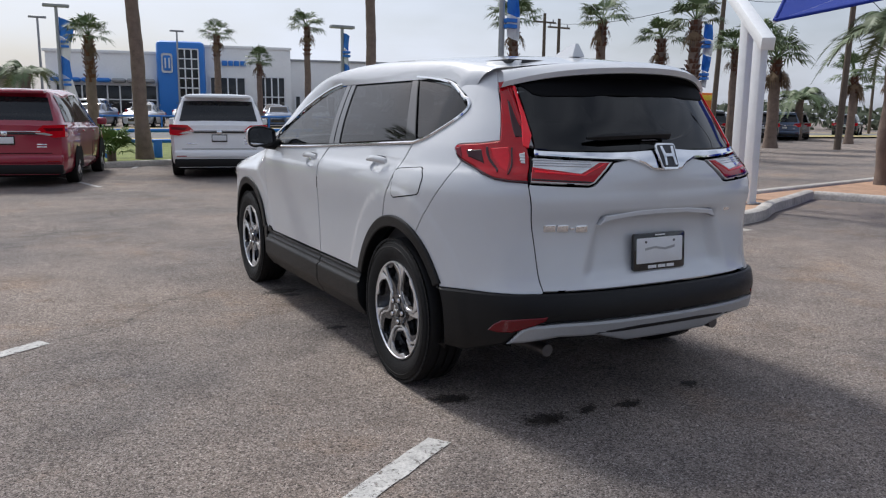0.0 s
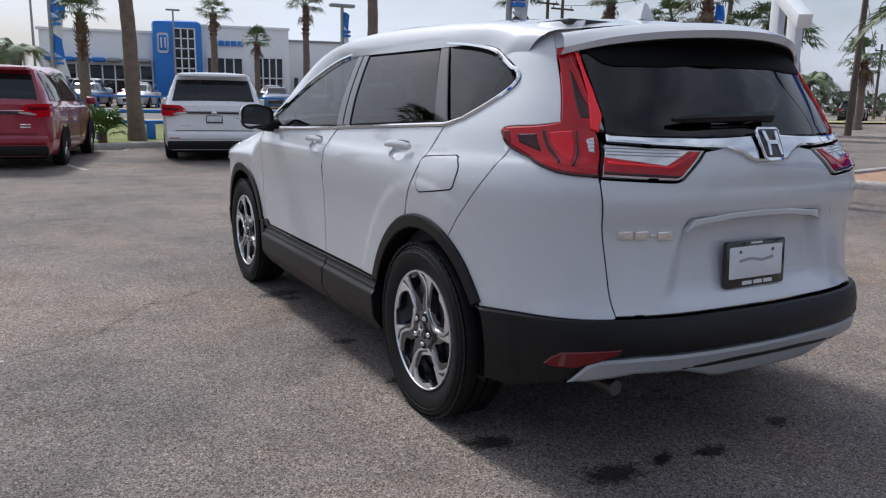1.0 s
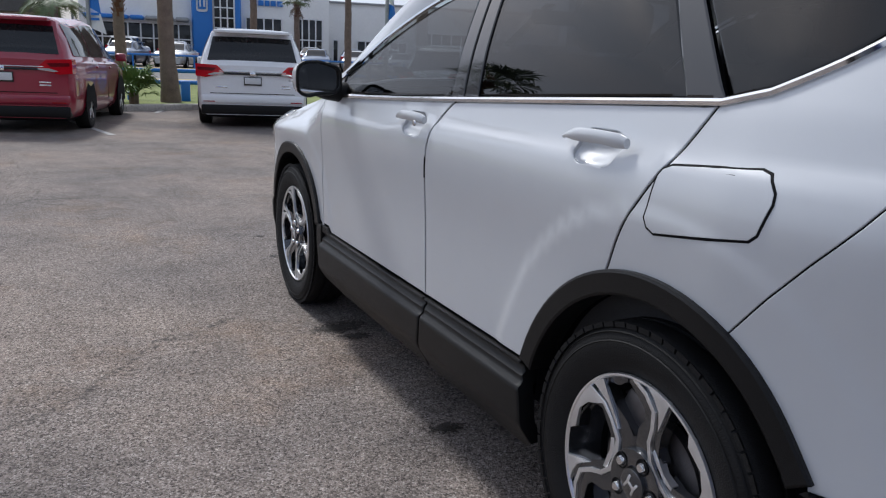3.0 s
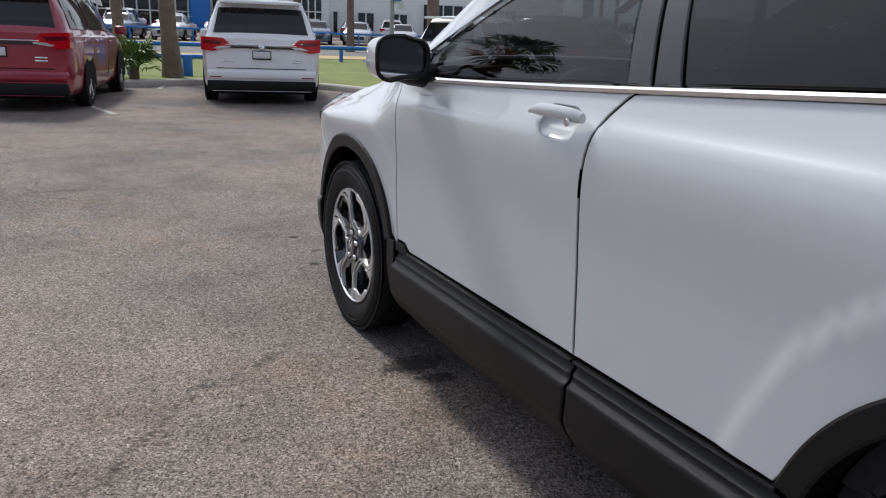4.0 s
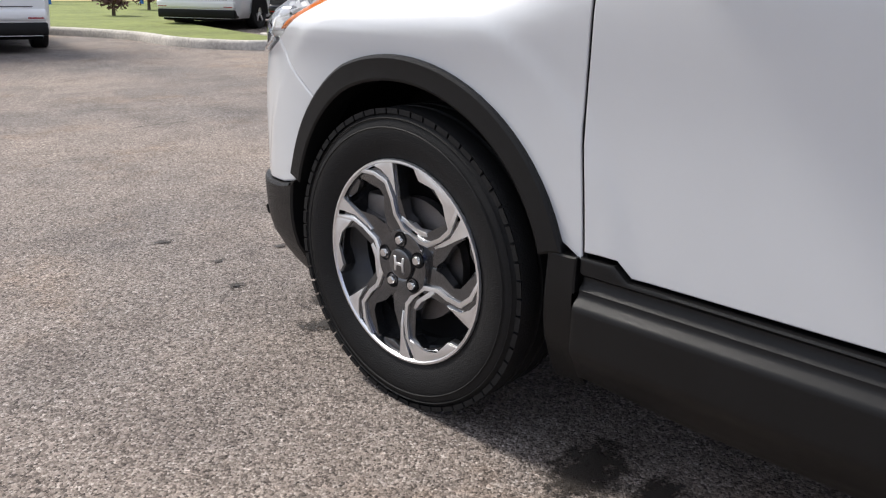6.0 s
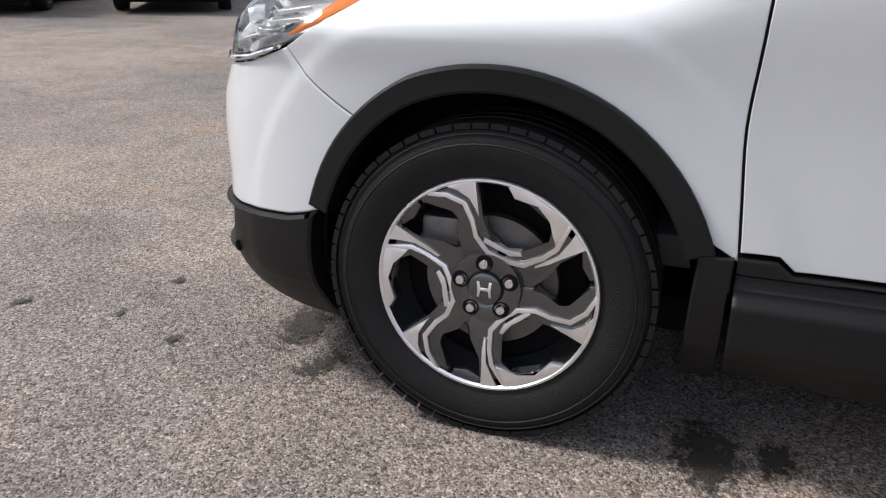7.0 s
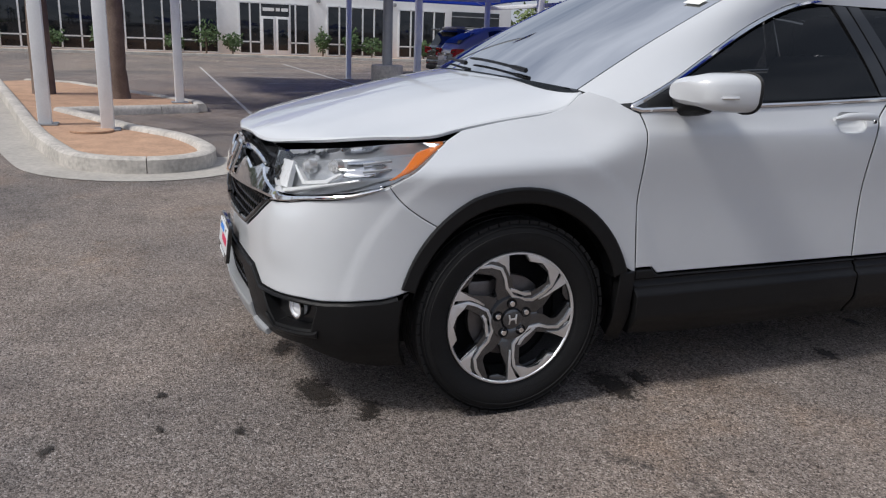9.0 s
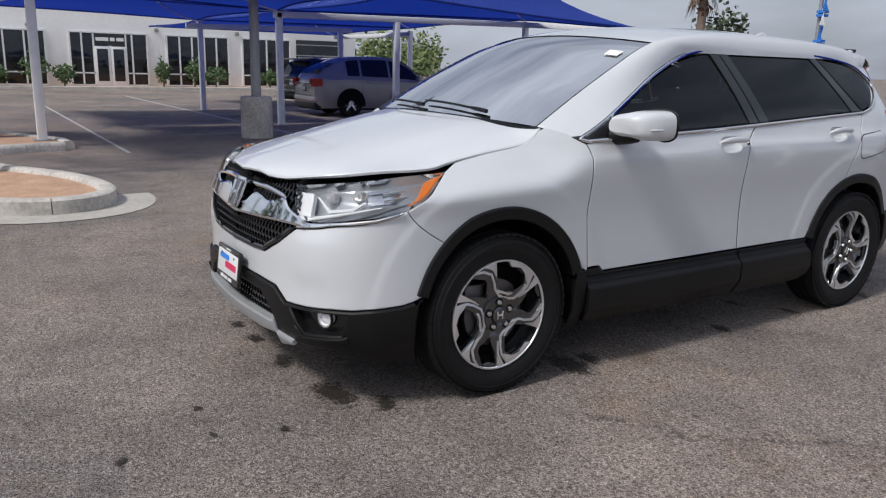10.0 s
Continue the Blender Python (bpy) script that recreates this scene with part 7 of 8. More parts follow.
row_b = auto("far_crossover", "pale crossover in the far dealer row", PAINT_VAN, at(-0.9, 47.8, 158), "suv", 4.6, 1.85, 1.64, "far dealer row", 1)
row_c = auto("far_saloon", "dark blue saloon in the far dealer row", PAINT_BLUE, at(2.0, 47.4, 160), "sedan", 4.7, 1.85, 1.46, "far dealer row", 1)
for k in range(14):
    x = 4.9 + 2.9 * k
    src = (row_a, row_b, row_a, row_c, row_a)[k % 5]
    copy_thing(src, at(x, 47.3 + 0.4 * math.sin(k * 2.1), 160 + 4 * math.sin(k)))
for k in range(7):
    x = 3.0 + 3.2 * k
    copy_thing((row_b, row_a, row_c)[k % 3], at(x, 55.5, -20 + 3 * math.sin(k * 3)))

# ---- dealership across the road ----
hall = thing("dealership", "white car dealership with a blue entrance tower", "building")
HX = Vector((1.0, -0.19, 0)).normalized()
H0 = Vector((0.0, 70.4, rise(0, 70)))


def hall_to(u, d, z):
    """u along the front, d behind it, z up."""
    nrm = Vector((-HX.y, HX.x, 0))
    return H0 + HX * u + nrm * d + Vector((0, 0, z))


def slab(name, u0, u1, d0, d1, z0, z1, material, parent, label="", bevel=0.02):
    bm = box_bm(u0, d0, z0, u1, d1, z1, bevel)
    for v in bm.verts:
        v.co = hall_to(*v.co)
    bmesh.ops.recalc_face_normals(bm, faces=bm.faces)
    return part(name, bm, material, parent, label)


def glazing(u0, u1, z0, z1, cols, rows, d, parent):
    g = slab("window", u0, u1, d, d + 0.08, z0, z1, GLASS_DARK, parent, "dark glazing")
    for i in range(cols + 1):
        u = u0 + (u1 - u0) * i / cols
        slab("mullion", u - 0.06, u + 0.06, d - 0.06, d + 0.02, z0, z1, POST_WHITE, g, bevel=0)
    for j in range(rows + 1):
        z = z0 + (z1 - z0) * j / rows
        slab("transom", u0, u1, d - 0.06, d + 0.02, z - 0.05, z + 0.05, POST_WHITE, g, bevel=0)
    return g


slab("wall", 0.5, 9.4, 0, 22, 0, 5.6, WALL_WHITE, hall)
slab("wall", 9.4, 21.2, 0.5, 24, 0, 6.3, WALL_WHITE, hall)
slab("parapet", 9.4, 21.3, 0.4, 0.6, 6.3, 6.55, WALL_WHITE, hall)
slab("side_wing", 21.2, 45.0, 3.0, 25, 0, 5.6, WALL_WHITE, hall)
slab("roof_edge", 0.3, 9.5, -0.15, 0.1, 5.5, 5.75, WALL_WHITE, hall)
slab("roof_edge", 21.2, 45.2, 2.85, 3.1, 5.5, 5.7, GALV, hall)
glazing(1.2, 9.3, 0.3, 2.8, 8, 2, -0.1, hall)
tow = slab("tower", 9.4, 13.5, -0.9, 4.0, 0, 6.7, BLUE_CLAD, hall, "blue entrance tower", 0.4)
glazing(11.2, 12.9, 1.8, 6.0, 3, 5, -1.0, tow)
slab("tower_logo", 9.8, 10.75, -1.0, -0.85, 3.9, 5.6, FLAG_WHITE, tow, "plain white rounded sign", 0.2)
slab("tower_logo_field", 9.95, 10.6, -1.05, -0.95, 4.1, 5.4, BLUE_CLAD, tow, bevel=0.1)
for u in (10.08, 10.40):
    slab("logo_bar", u, u + 0.12, -1.08, -0.98, 4.3, 5.2, FLAG_WHITE, tow, bevel=0.01)
for u0, u1 in ((14.4, 14.85), (14.98, 15.45), (15.55, 15.95), (16.05, 16.5), (16.62, 17.1)):
    slab("sign_bar", u0, u1, 0.32, 0.5, 4.75, 5.2, BLUE_CLAD, hall, "blue sign bar in place of a name")
glazing(13.9, 17.0, 0.2, 3.7, 4, 2, 0.4, hall)
glazing(18.2, 20.6, 0.2, 3.8, 4, 2, 0.4, hall)
for u in (21.9, 24.2, 27.4):
    glazing(u, u + (0.5 if u < 23 else 1.6), 0.2, 2.2, 1 if u < 23 else 2, 1, 2.9, hall)
glazing(30.5, 35.5, 0.1, 3.2, 5, 1, 2.9, hall)
glazing(37.5, 40.0, 0.2, 3.0, 4, 5, 2.9, hall)
for k in range(7):
    slab("canopy_scallop", 0.9 + 1.2 * k, 2.0 + 1.2 * k, -1.2, 0.1, 3.0, 3.35, BLUE_CLAD if k < 4 else GALV, hall, bevel=0.15)
house = thing("house", "tan house with a grey shingle roof", "house")
for nm, hx, hy, w_, d_, hh in (("wall", -6.0, 57, 9, 8, 3.0),):
    part(nm, box_bm(hx - w_ / 2, hy - d_ / 2, 0.4, hx + w_ / 2, hy + d_ / 2, 0.4 + hh, 0.02), SIDING, house)
    rv = [(hx - w_ / 2 - 0.4, hy - d_ / 2 - 0.4, 3.4), (hx + w_ / 2 + 0.4, hy - d_ / 2 - 0.4, 3.4), (hx + w_ / 2 + 0.4, hy + d_ / 2 + 0.4, 3.4), (hx - w_ / 2 - 0.4, hy + d_ / 2 + 0.4, 3.4), (hx, hy - d_ / 2 - 0.4, 5.6), (hx, hy + d_ / 2 + 0.4, 5.6)]
    mesh_of("roof", rv, [(0, 1, 4), (1, 2, 5, 4), (2, 3, 5), (3, 0, 4, 5), (3, 2, 1, 0)], ROOFING, house, smooth=False)
    part("gable_window", box_bm(hx - 0.6, hy - d_ / 2 - 0.05, 2.0, hx + 0.6, hy - d_ / 2 + 0.05, 3.0, 0.02), GLASS_DARK, house)

# ---- building beside the display lot ----
BX = 40.0
shop = thing("showroom", "long white single-storey building with dark glazing", "building")
part("wall", box_bm(BX, -18.2, 0, BX + 12, 13.5, 4.3, 0.02), WALL_WHITE, shop)
part("parapet", box_bm(BX - 0.12, -18.3, 4.3, BX + 0.3, 13.6, 4.5, 0.02), WALL_WHITE, shop)
bays = [(-6.1, -2.4, 5), (-10.4, -7.1, 5), (-14.0, -11.2, 4)] + [(-1.3 + 5.6 * k, 3.2 + 5.6 * k, 5) for k in range(2)]
for y0, y1, n_ in bays:
    door_bay = n_ == 5 and y0 == -6.1
    g = part("window", box_bm(BX - 0.03, y0, 0.15, BX + 0.05, y1, 2.75, 0.005), GLASS_DARK, shop, "dark shop glazing")
    cuts = [y0 + (y1 - y0) * i / n_ for i in range(n_ + 1)] if not door_bay else [y0, y0 + 0.75, -5.05, -4.28, -3.5, -2.95, y1]
    for y in cuts:
        part("mullion", box_bm(BX - 0.08, y - 0.04, 0.15, BX, y + 0.04, 2.75 if not (door_bay and y == -4.28) else 2.1), POST_WHITE, g)
    for z in (0.15, 0.75, 2.75):
        part("transom", box_bm(BX - 0.08, y0, z - 0.035, BX, y1, z + 0.035), POST_WHITE, g)
    if door_bay:
        for a, b in ((-5.05, -4.28), (-4.28, -3.5)):
            dr = part("door", box_bm(BX - 0.12, a + 0.02, 0.05, BX - 0.06, b - 0.02, 2.08, 0.01), POST_WHITE, shop, "white glazed entrance door")
            part("door_pane", box_bm(BX - 0.14, a + 0.13, 0.35, BX - 0.10, b - 0.13, 1.95, 0.005), GLASS_DARK, dr)
        for a, b in ((-4.95, -4.60), (-4.52, -4.30), (-4.22, -3.62)):
            part("caption_bar", box_bm(BX - 0.10, a, 2.35, BX - 0.06, b, 2.52), WALL_WHITE, shop, "white bars of unread lettering")
gar = part("roller_door", box_bm(BX - 0.05, -17.4, 0.1, BX + 0.02, -14.4, 2.8, 0.01), GLASS_DARK, shop, "dark roller door")
for k in range(5):
    part("door_slat", box_bm(BX - 0.09, -17.4, 0.1 + 0.6 * k, BX - 0.04, -14.4, 0.16 + 0.6 * k), GALV, gar)
for y in (-6.6, -10.9, 3.9, -0.6):
    part("wall_lamp", box_bm(BX - 0.18, y - 0.1, 2.9, BX, y + 0.1, 3.08, 0.03), GALV, shop, "small wall lamp")
sheet("planting_bed", [(BX - 2.2, -18), (BX - 2.2, 13), (BX, 13), (BX, -18)], 0.10, SOIL, "planting bed along a building", "soil")
kerb([(BX - 2.2, -18), (BX - 2.2, 13)], "pale kerb along a planting bed", 0.3, 0.14, unit=3)


LEAF_PALE = mat("pale_green_leaf", (0.13, 0.17, 0.06), 0.7, 0, 0.4, 1.5)


def bush(name, x, y, z, r, h, material, label, seed, n=220, leaf=0.11, m_kind=""):
    """A shrub of many small leaves round short stems."""
    rng = random.Random(seed)
    root = thing(name, label, "shrub", kind=m_kind)
    part("stem", tube_bm([(x, y, z - 0.05), (x + 0.03, y, z + h * 0.4), (x - 0.05, y + 0.03, z + h * 0.75)], 0.03, 6, radii=[0.05, 0.03, 0.012]), WOOD_POLE, root)
    verts, faces = [], []
    for _ in range(n):
        d = Vector((rng.gauss(0, 1), rng.gauss(0, 1), rng.gauss(0, 0.8))).normalized() * (rng.random() ** 0.35)
        lump = 0.75 + 0.35 * noise.noise(d * 2.2 + Vector((seed, 0, 0)))
        c = Vector((x + d.x * r * lump, y + d.y * r * lump, z + h * 0.5 + d.z * h * 0.5 * lump))
        a = Vector((rng.uniform(-1, 1), rng.uniform(-1, 1), rng.uniform(-0.3, 1))).normalized() * leaf * rng.uniform(0.6, 1.3)
        b = a.orthogonal().normalized() * leaf * 0.28
        k = len(verts)
        verts += [c - a * 0.5, c + b, c + a * 0.6, c - b]
        faces.append((k, k + 1, k + 2, k + 3))
    mesh_of("foliage", verts, faces, material, root, smooth=False)
    return root


rng = random.Random(5)
for k, (y, r, h) in enumerate(((-15.5, 0.5, 1.0), (-12.5, 0.7, 1.1), (-9.3, 0.9, 1.3), (-8.2, 0.6, 1.7), (-6.7, 0.55, 1.6), (-1.9, 0.7, 1.3), (-0.6, 0.9, 1.9), (0.9, 0.6, 1.1), (4.2, 0.8, 1.5), (6.5, 0.9, 1.2), (9.5, 1.0, 1.4))):
    bush("shrub", BX - 1.0 + 0.3 * math.sin(k * 2), y, 0.1, r, h, HEDGE, "dark green shrub in a bed by the building", 40 + k, 260, 0.2)
bush("shrub", 6.9, 19.9, 0.12, 0.62, 1.0, SHRUB, "rounded red-brown shrub on the verge", 90, 600, 0.13)
bush("shrub", 9.4, 23.0, 0.14, 0.75, 1.15, SHRUB, "rounded red-brown shrub on the verge", 91, 600, 0.13)


# ---- palms ----


def fan_frond(verts, faces, base, direction, length, spread, seed, droop=0.3, leaves=15):
    """A fan palm leaf: a stalk and a half-disc of split blades."""
    rng = random.Random(seed)
    d = direction.normalized()
    side = d.cross(Vector((0, 0, 1)))
    side = side.normalized() if side.length > 0.05 else Vector((1, 0, 0))
    up = side.cross(d).normalized()
    tip = base + d * length * 0.45
    k = len(verts)
    w = side * 0.02 * length
    verts += [base - w, base + w, tip + w, tip - w]
    faces.append((k, k + 1, k + 2, k + 3))
    for j in range(leaves):
        a = (j / (leaves - 1) - 0.5) * spread
        v = d * math.cos(a) + side * math.sin(a) + up * rng.uniform(-0.08, 0.08)
        ln = length * (0.55 - 0.12 * abs(a) / (spread / 2)) * rng.uniform(0.85, 1.1)
        p1 = tip + v * ln * 0.6
        p2 = tip + v * ln + Vector((0, 0, -droop * ln * rng.uniform(0.5, 1.3)))
        b = v.cross(up).normalized() * 0.024 * length
        k = len(verts)
        verts += [tip, p1 - b, p2, p1 + b]
        faces.append((k, k + 1, k + 2, k + 3))


def fan_palm(x, y, height, r, crown, seed, label, lean=0.0, dry=7, boots=0.25, fronds=27):
    """A Mexican fan palm with its trunk, leaf-base collar and crown."""
    rng = random.Random(seed)
    z0 = rise(x, y)
    root = thing("palm_tree", label, "palm tree", "palms")
    n = 26
    pts = [(x + lean * (i / n) ** 1.3 + 0.012 * math.sin(i * 0.7 + seed), y + 0.012 * math.sin(i * 0.5), z0 - 0.1 + (height + 0.1) * i / n) for i in range(n + 1)]
    radii = [r * (1.35 - 0.35 * min(1, i / 4)) * (1 - 0.22 * i / n) * (1 + 0.05 * (i % 2)) for i in range(n + 1)]
    part("trunk", tube_bm(pts, r, 14, radii=radii), TRUNK, root, "grey-brown ringed trunk")
    top_p = Vector(pts[-1])
    verts, faces = [], []
    for k in range(int(90 * boots * 4)):
        t = 1 - boots * rng.random()
        i = t * n
        c = Vector(pts[int(min(i, n))])
        a = rng.uniform(0, math.tau)
        rr = radii[int(min(i, n))]
        o = Vector((math.cos(a), math.sin(a), 0))
        b = c + o * rr * 0.9
        tip = b + o * rr * 0.7 + Vector((0, 0, rr * 0.9))
        s = Vector((-o.y, o.x, 0)) * rr * 0.28
        k0 = len(verts)
        verts += [b - s, b + s, tip + s * 0.5, tip - s * 0.5]
        faces.append((k0, k0 + 1, k0 + 2, k0 + 3))
    mesh_of("leaf_sheath", verts, faces, TRUNK_RED, root, "red-brown old leaf bases", smooth=False)
    verts, faces = [], []
    for k in range(fronds):
        el = math.asin(rng.uniform(-0.22, 0.97))
        az = rng.uniform(0, math.tau)
        d = Vector((math.cos(az) * math.cos(el), math.sin(az) * math.cos(el), math.sin(el)))
        fan_frond(verts, faces, top_p, d, crown * rng.uniform(0.8, 1.1), rng.uniform(2.2, 3.0), seed * 100 + k, 0.35)
    mesh_of("crown", verts, faces, FROND, root, "green fan fronds", smooth=False)
    if dry:
        verts, faces = [], []
        for k in range(dry):
            az = rng.uniform(0, math.tau)
            d = Vector((math.cos(az) * 0.55, math.sin(az) * 0.55, -0.85))
            fan_frond(verts, faces, top_p - Vector((0, 0, rng.uniform(0.0, 0.25) * crown)), d, crown * rng.uniform(0.55, 0.8), 1.4, seed * 77 + k, 0.5, 9)
        mesh_of("dry_skirt", verts, faces, FROND_DRY, root, "brown hanging dead fronds", smooth=False)
    return root


def feather_palm(x, y, height, r, crown, seed, label, z0=None, fronds=22, only=None):
    rng = random.Random(seed)
    z0 = rise(x, y) if z0 is None else z0
    root = thing("palm_tree", label, "palm tree", "palms")
    n = 14
    pts = [(x + 0.04 * math.sin(i), y, z0 - 0.1 + (height + 0.1) * i / n) for i in range(n + 1)]
    part("trunk", tube_bm(pts, r, 12, radii=[r * (1.3 - 0.3 * i / n) for i in range(n + 1)]), TRUNK, root, "grey-brown trunk")
    verts, faces = [], []
    for k in range(fronds):
        az = only[k % len(only)] if only else rng.uniform(0, math.tau)
        el = rng.uniform(0.35, 1.15) if not only else rng.uniform(0.55, 0.95)
        o = Vector((math.cos(az), math.sin(az), 0))
        base = Vector(pts[-1])
        prev = base
        ln = crown * rng.uniform(0.85, 1.1)
        for j in range(1, 27):
            t = j / 26
            p = base + o * ln * math.cos(el) * (t - 0.12 * t * t) * 1.1 + Vector((0, 0, ln * (math.sin(el) * t - (0.55 + 0.5 * math.cos(el)) * t * t)))
            sdir = Vector((-o.y, o.x, 0))
            k0 = len(verts)
            verts += [prev - sdir * 0.012, prev + sdir * 0.012, p + sdir * 0.012, p - sdir * 0.012]
            faces.append((k0, k0 + 1, k0 + 2, k0 + 3))
            for s in (-1, 1):
                for q in (0, 1):
                    c = prev.lerp(p, 0.5 * q)
                    leafl = crown * 0.26 * math.sin(math.pi * min(0.95, t * 0.9 + 0.08)) * rng.uniform(0.8, 1.1)
                    e = c + sdir * s * leafl * 0.8 + o * leafl * 0.45 + Vector((0, 0, -leafl * rng.uniform(0.2, 0.55)))
                    b = (p - prev).normalized() * 0.020 * max(1, crown / 2)
                    k0 = len(verts)
                    verts += [c - b, c + b, e]
                    faces.append((k0, k0 + 1, k0 + 2))
            prev = p
    mesh_of("crown", verts, faces, FROND, root, "green feather fronds", smooth=False)
    return root


FP = "tall fan palm with a green crown"
fan_palm(0.60, 17.5, 7.6, 0.185, 1.9, 1, "tall fan palm on the verge, its crown out of sight", lean=-0.22)
fan_palm(0.49, 30.2, 4.3, 0.22, 1.15, 2, FP + " and a grey-brown trunk", boots=0.4)
fan_palm(8.8, 44.0, 5.7, 0.22, 1.25, 3, FP)
fan_palm(12.37, 37.8, 6.0, 0.2, 1.25, 4, FP)
fan_palm(7.2, 17.3, 7.4, 0.165, 1.6, 5, "tall fan palm with a bare trunk", dry=14)
fan_palm(13.95, 53.0, 4.6, 0.22, 1.4, 6, FP)
feather_palm(-1.65, 40.3, 3.0, 0.22, 2.4, 7, "feathery palm before a house")
fan_palm(14.3, 20.1, 4.9, 0.2, 1.25, 8, FP)
fan_palm(16.9, 18.15, 4.9, 0.2, 1.25, 9, FP)
fan_palm(18.5, 16.7, 4.2, 0.2, 1.15, 10, FP)
fan_palm(17.85, 14.5, 4.6, 0.21, 1.15, 11, "fan palm with a red-brown trunk", boots=0.6)
fan_palm(24.1, 18.1, 4.3, 0.2, 1.2, 12, FP)
fan_palm(24.6, 17.4, 4.5, 0.2, 1.25, 13, FP)
fan_palm(29.0, 19.9, 4.2, 0.28, 1.9, 14, FP, dry=20)
feather_palm(41.8, 27.9, 2.6, 0.22, 3.0, 15, "broad feathery palm by the road")
fan_palm(39.3, 22.7, 3.9, 0.22, 1.7, 16, FP, dry=16)
fan_palm(60.0, 36.0, 4.0, 0.22, 1.5, 17, FP)
fan_palm(66.0, 37.0, 5.0, 0.22, 1.5, 18, FP)
feather_palm(12.2, 4.15, 2.9, 0.15, 1.75, 19, "feathery palm in the gravel island", z0=0.1, fronds=34)
fan_palm(11.4, 2.9, 4.6, 0.15, 1.3, 20, "slim palm in the gravel island", dry=4)
fan_palm(17.8, -22.5, 5.0, 0.2, 1.7, 21, "fan palm behind the shade canopies")
verts, faces = [], []
low_palm = thing("low_palm", "low bright green fan palm on the verge", "palm tree")
rng = random.Random(3)
for k in range(26):
    az, el = rng.uniform(0, math.tau), rng.uniform(0.2, 1.3)
    fan_frond(verts, faces, Vector((-0.30, 16.75, 0.22)), Vector((math.cos(az) * math.cos(el), math.sin(az) * math.cos(el), math.sin(el))), rng.uniform(0.75, 1.15), 2.6, 900 + k, 0.35)
mesh_of("fronds", verts, faces, FROND_PALE, low_palm, smooth=False)
part("stub", tube_bm([(-0.30, 16.75, 0.05), (-0.30, 16.75, 0.35)], 0.11, 8), TRUNK, low_palm)

# far trees along the horizon
rng = random.Random(8)
verts, faces = [], []
for k in range(5200):
    t = rng.random()
    x, y = 62 + 130 * t + rng.gauss(0, 4), 92 - 82 * t + rng.gauss(0, 4)
    if rng.random() < 0.25:
        x, y = -70 + 190 * rng.random(), 120 + rng.gauss(0, 5)
    hgt = 3.2 + 1.6 * noise.noise(Vector((x * 0.06, y * 0.06, 0))) + 0.9 * noise.noise(Vector((x * 0.22, y * 0.22, 3)))
    z = max(0.1, hgt) * rng.random() ** 0.6
    c = Vector((x, y, z + rise(x, y)))
    a = Vector((rng.uniform(-1, 1), rng.uniform(-1, 1), rng.uniform(-1, 1))).normalized() * rng.uniform(0.5, 1.0)
    b = a.orthogonal().normalized() * 0.45
    k0 = len(verts)
    verts += [c - a, c + b, c + a, c - b]
    faces.append((k0, k0 + 1, k0 + 2, k0 + 3))
tagged(mesh_of("far_trees", verts, faces, FAR_TREES, smooth=False), "dark line of far trees", "trees", kind="stuff")

# ---- poles, flags, rails ----


def light_pole(x, y, h, label="grey steel car-park lamp post", base=None):
    root = thing("lamp_post", label, "lamp post", "lamp posts")
    z0 = rise(x, y)
    part("pole", tube_bm([(x, y, z0), (x, y, z0 + h)], 0.09, 10, radii=[0.10, 0.07]), GALV, root)
    part("lamp_head", box_bm(x - 0.55, y - 0.16, z0 + h, x + 0.55, y + 0.16, z0 + h + 0.14, 0.04), GALV, root)
    if base:
        part("base", lathe_bm([(z0 - 0.02, base[0]), (z0 + base[1] - 0.02, base[0]), (z0 + base[1], base[0] - 0.02), (z0 + base[1], 0.0)], 28, "Z"), CONCRETE, root, "round concrete base").location = (x, y, 0)
    return root


def flag(x, y, z0, z1, w, seed, az):
    """Two narrow banners on one pole, blue and white, slack."""
    o = Vector((math.cos(az), math.sin(az), 0))
    root = thing("banner", "blue and white banner hanging slack from a pole", "flag", "banners")
    n, hgt = 4, (z1 - z0) / 4
    for k in range(n):
        vs, fs = [], []
        zt = z1 - hgt * k
        for j in range(7):
            for i in range(5):
                u, v = i / 4, j / 6
                p = Vector((x, y, 0)) + o * (0.06 + w * u * (0.75 + 0.25 * math.cos(seed + k + v))) + Vector((-o.y, o.x, 0)) * 0.12 * math.sin(seed + u * 5 + v * 2)
                vs.append((p.x, p.y, zt - hgt * v * 0.98 - 0.35 * u * w))
        for j in range(6):
            for i in range(4):
                fs.append((j * 5 + i, j * 5 + i + 1, j * 5 + i + 6, j * 5 + i + 5))
        part_ob = mesh_of("cloth", vs, fs, FLAG_BLUE if k % 2 == 0 else FLAG_WHITE, root)
        if k % 2:
            for q in (0.3, 0.55):
                p = Vector((x, y, zt - hgt * q)) + o * w * 0.35
                part("caption_bar", box_bm(p.x - 0.16, p.y - 0.16, p.z - 0.05, p.x + 0.16, p.y + 0.16, p.z + 0.05), FLAG_BLUE, part_ob)
    return root


light_pole(-0.33, 35.24, 6.0 - rise(0, 35))
flag(-0.33, 35.24, 2.2, 5.6, 0.75, 1, -0.2)
light_pole(-0.4, 55.3, 6.9)
light_pole(10.2, 64.0, 7.2)
light_pole(10.48, 27.8, 5.0)
flag(10.48, 27.8, 2.3, 4.9, 0.42, 2, -0.3)
light_pole(9.55, 13.7, 7.0)
flag(9.62, 13.65, 3.5, 6.0, 0.35, 3, -0.6)
flag(20.94, 17.06, 2.6, 5.0, 0.35, 5, -0.7)
light_pole(20.85, 17.1, 5.6)
light_pole(11.2, -1.85, 6.5, "steel lamp post on a round concrete base", (0.30, 0.78))
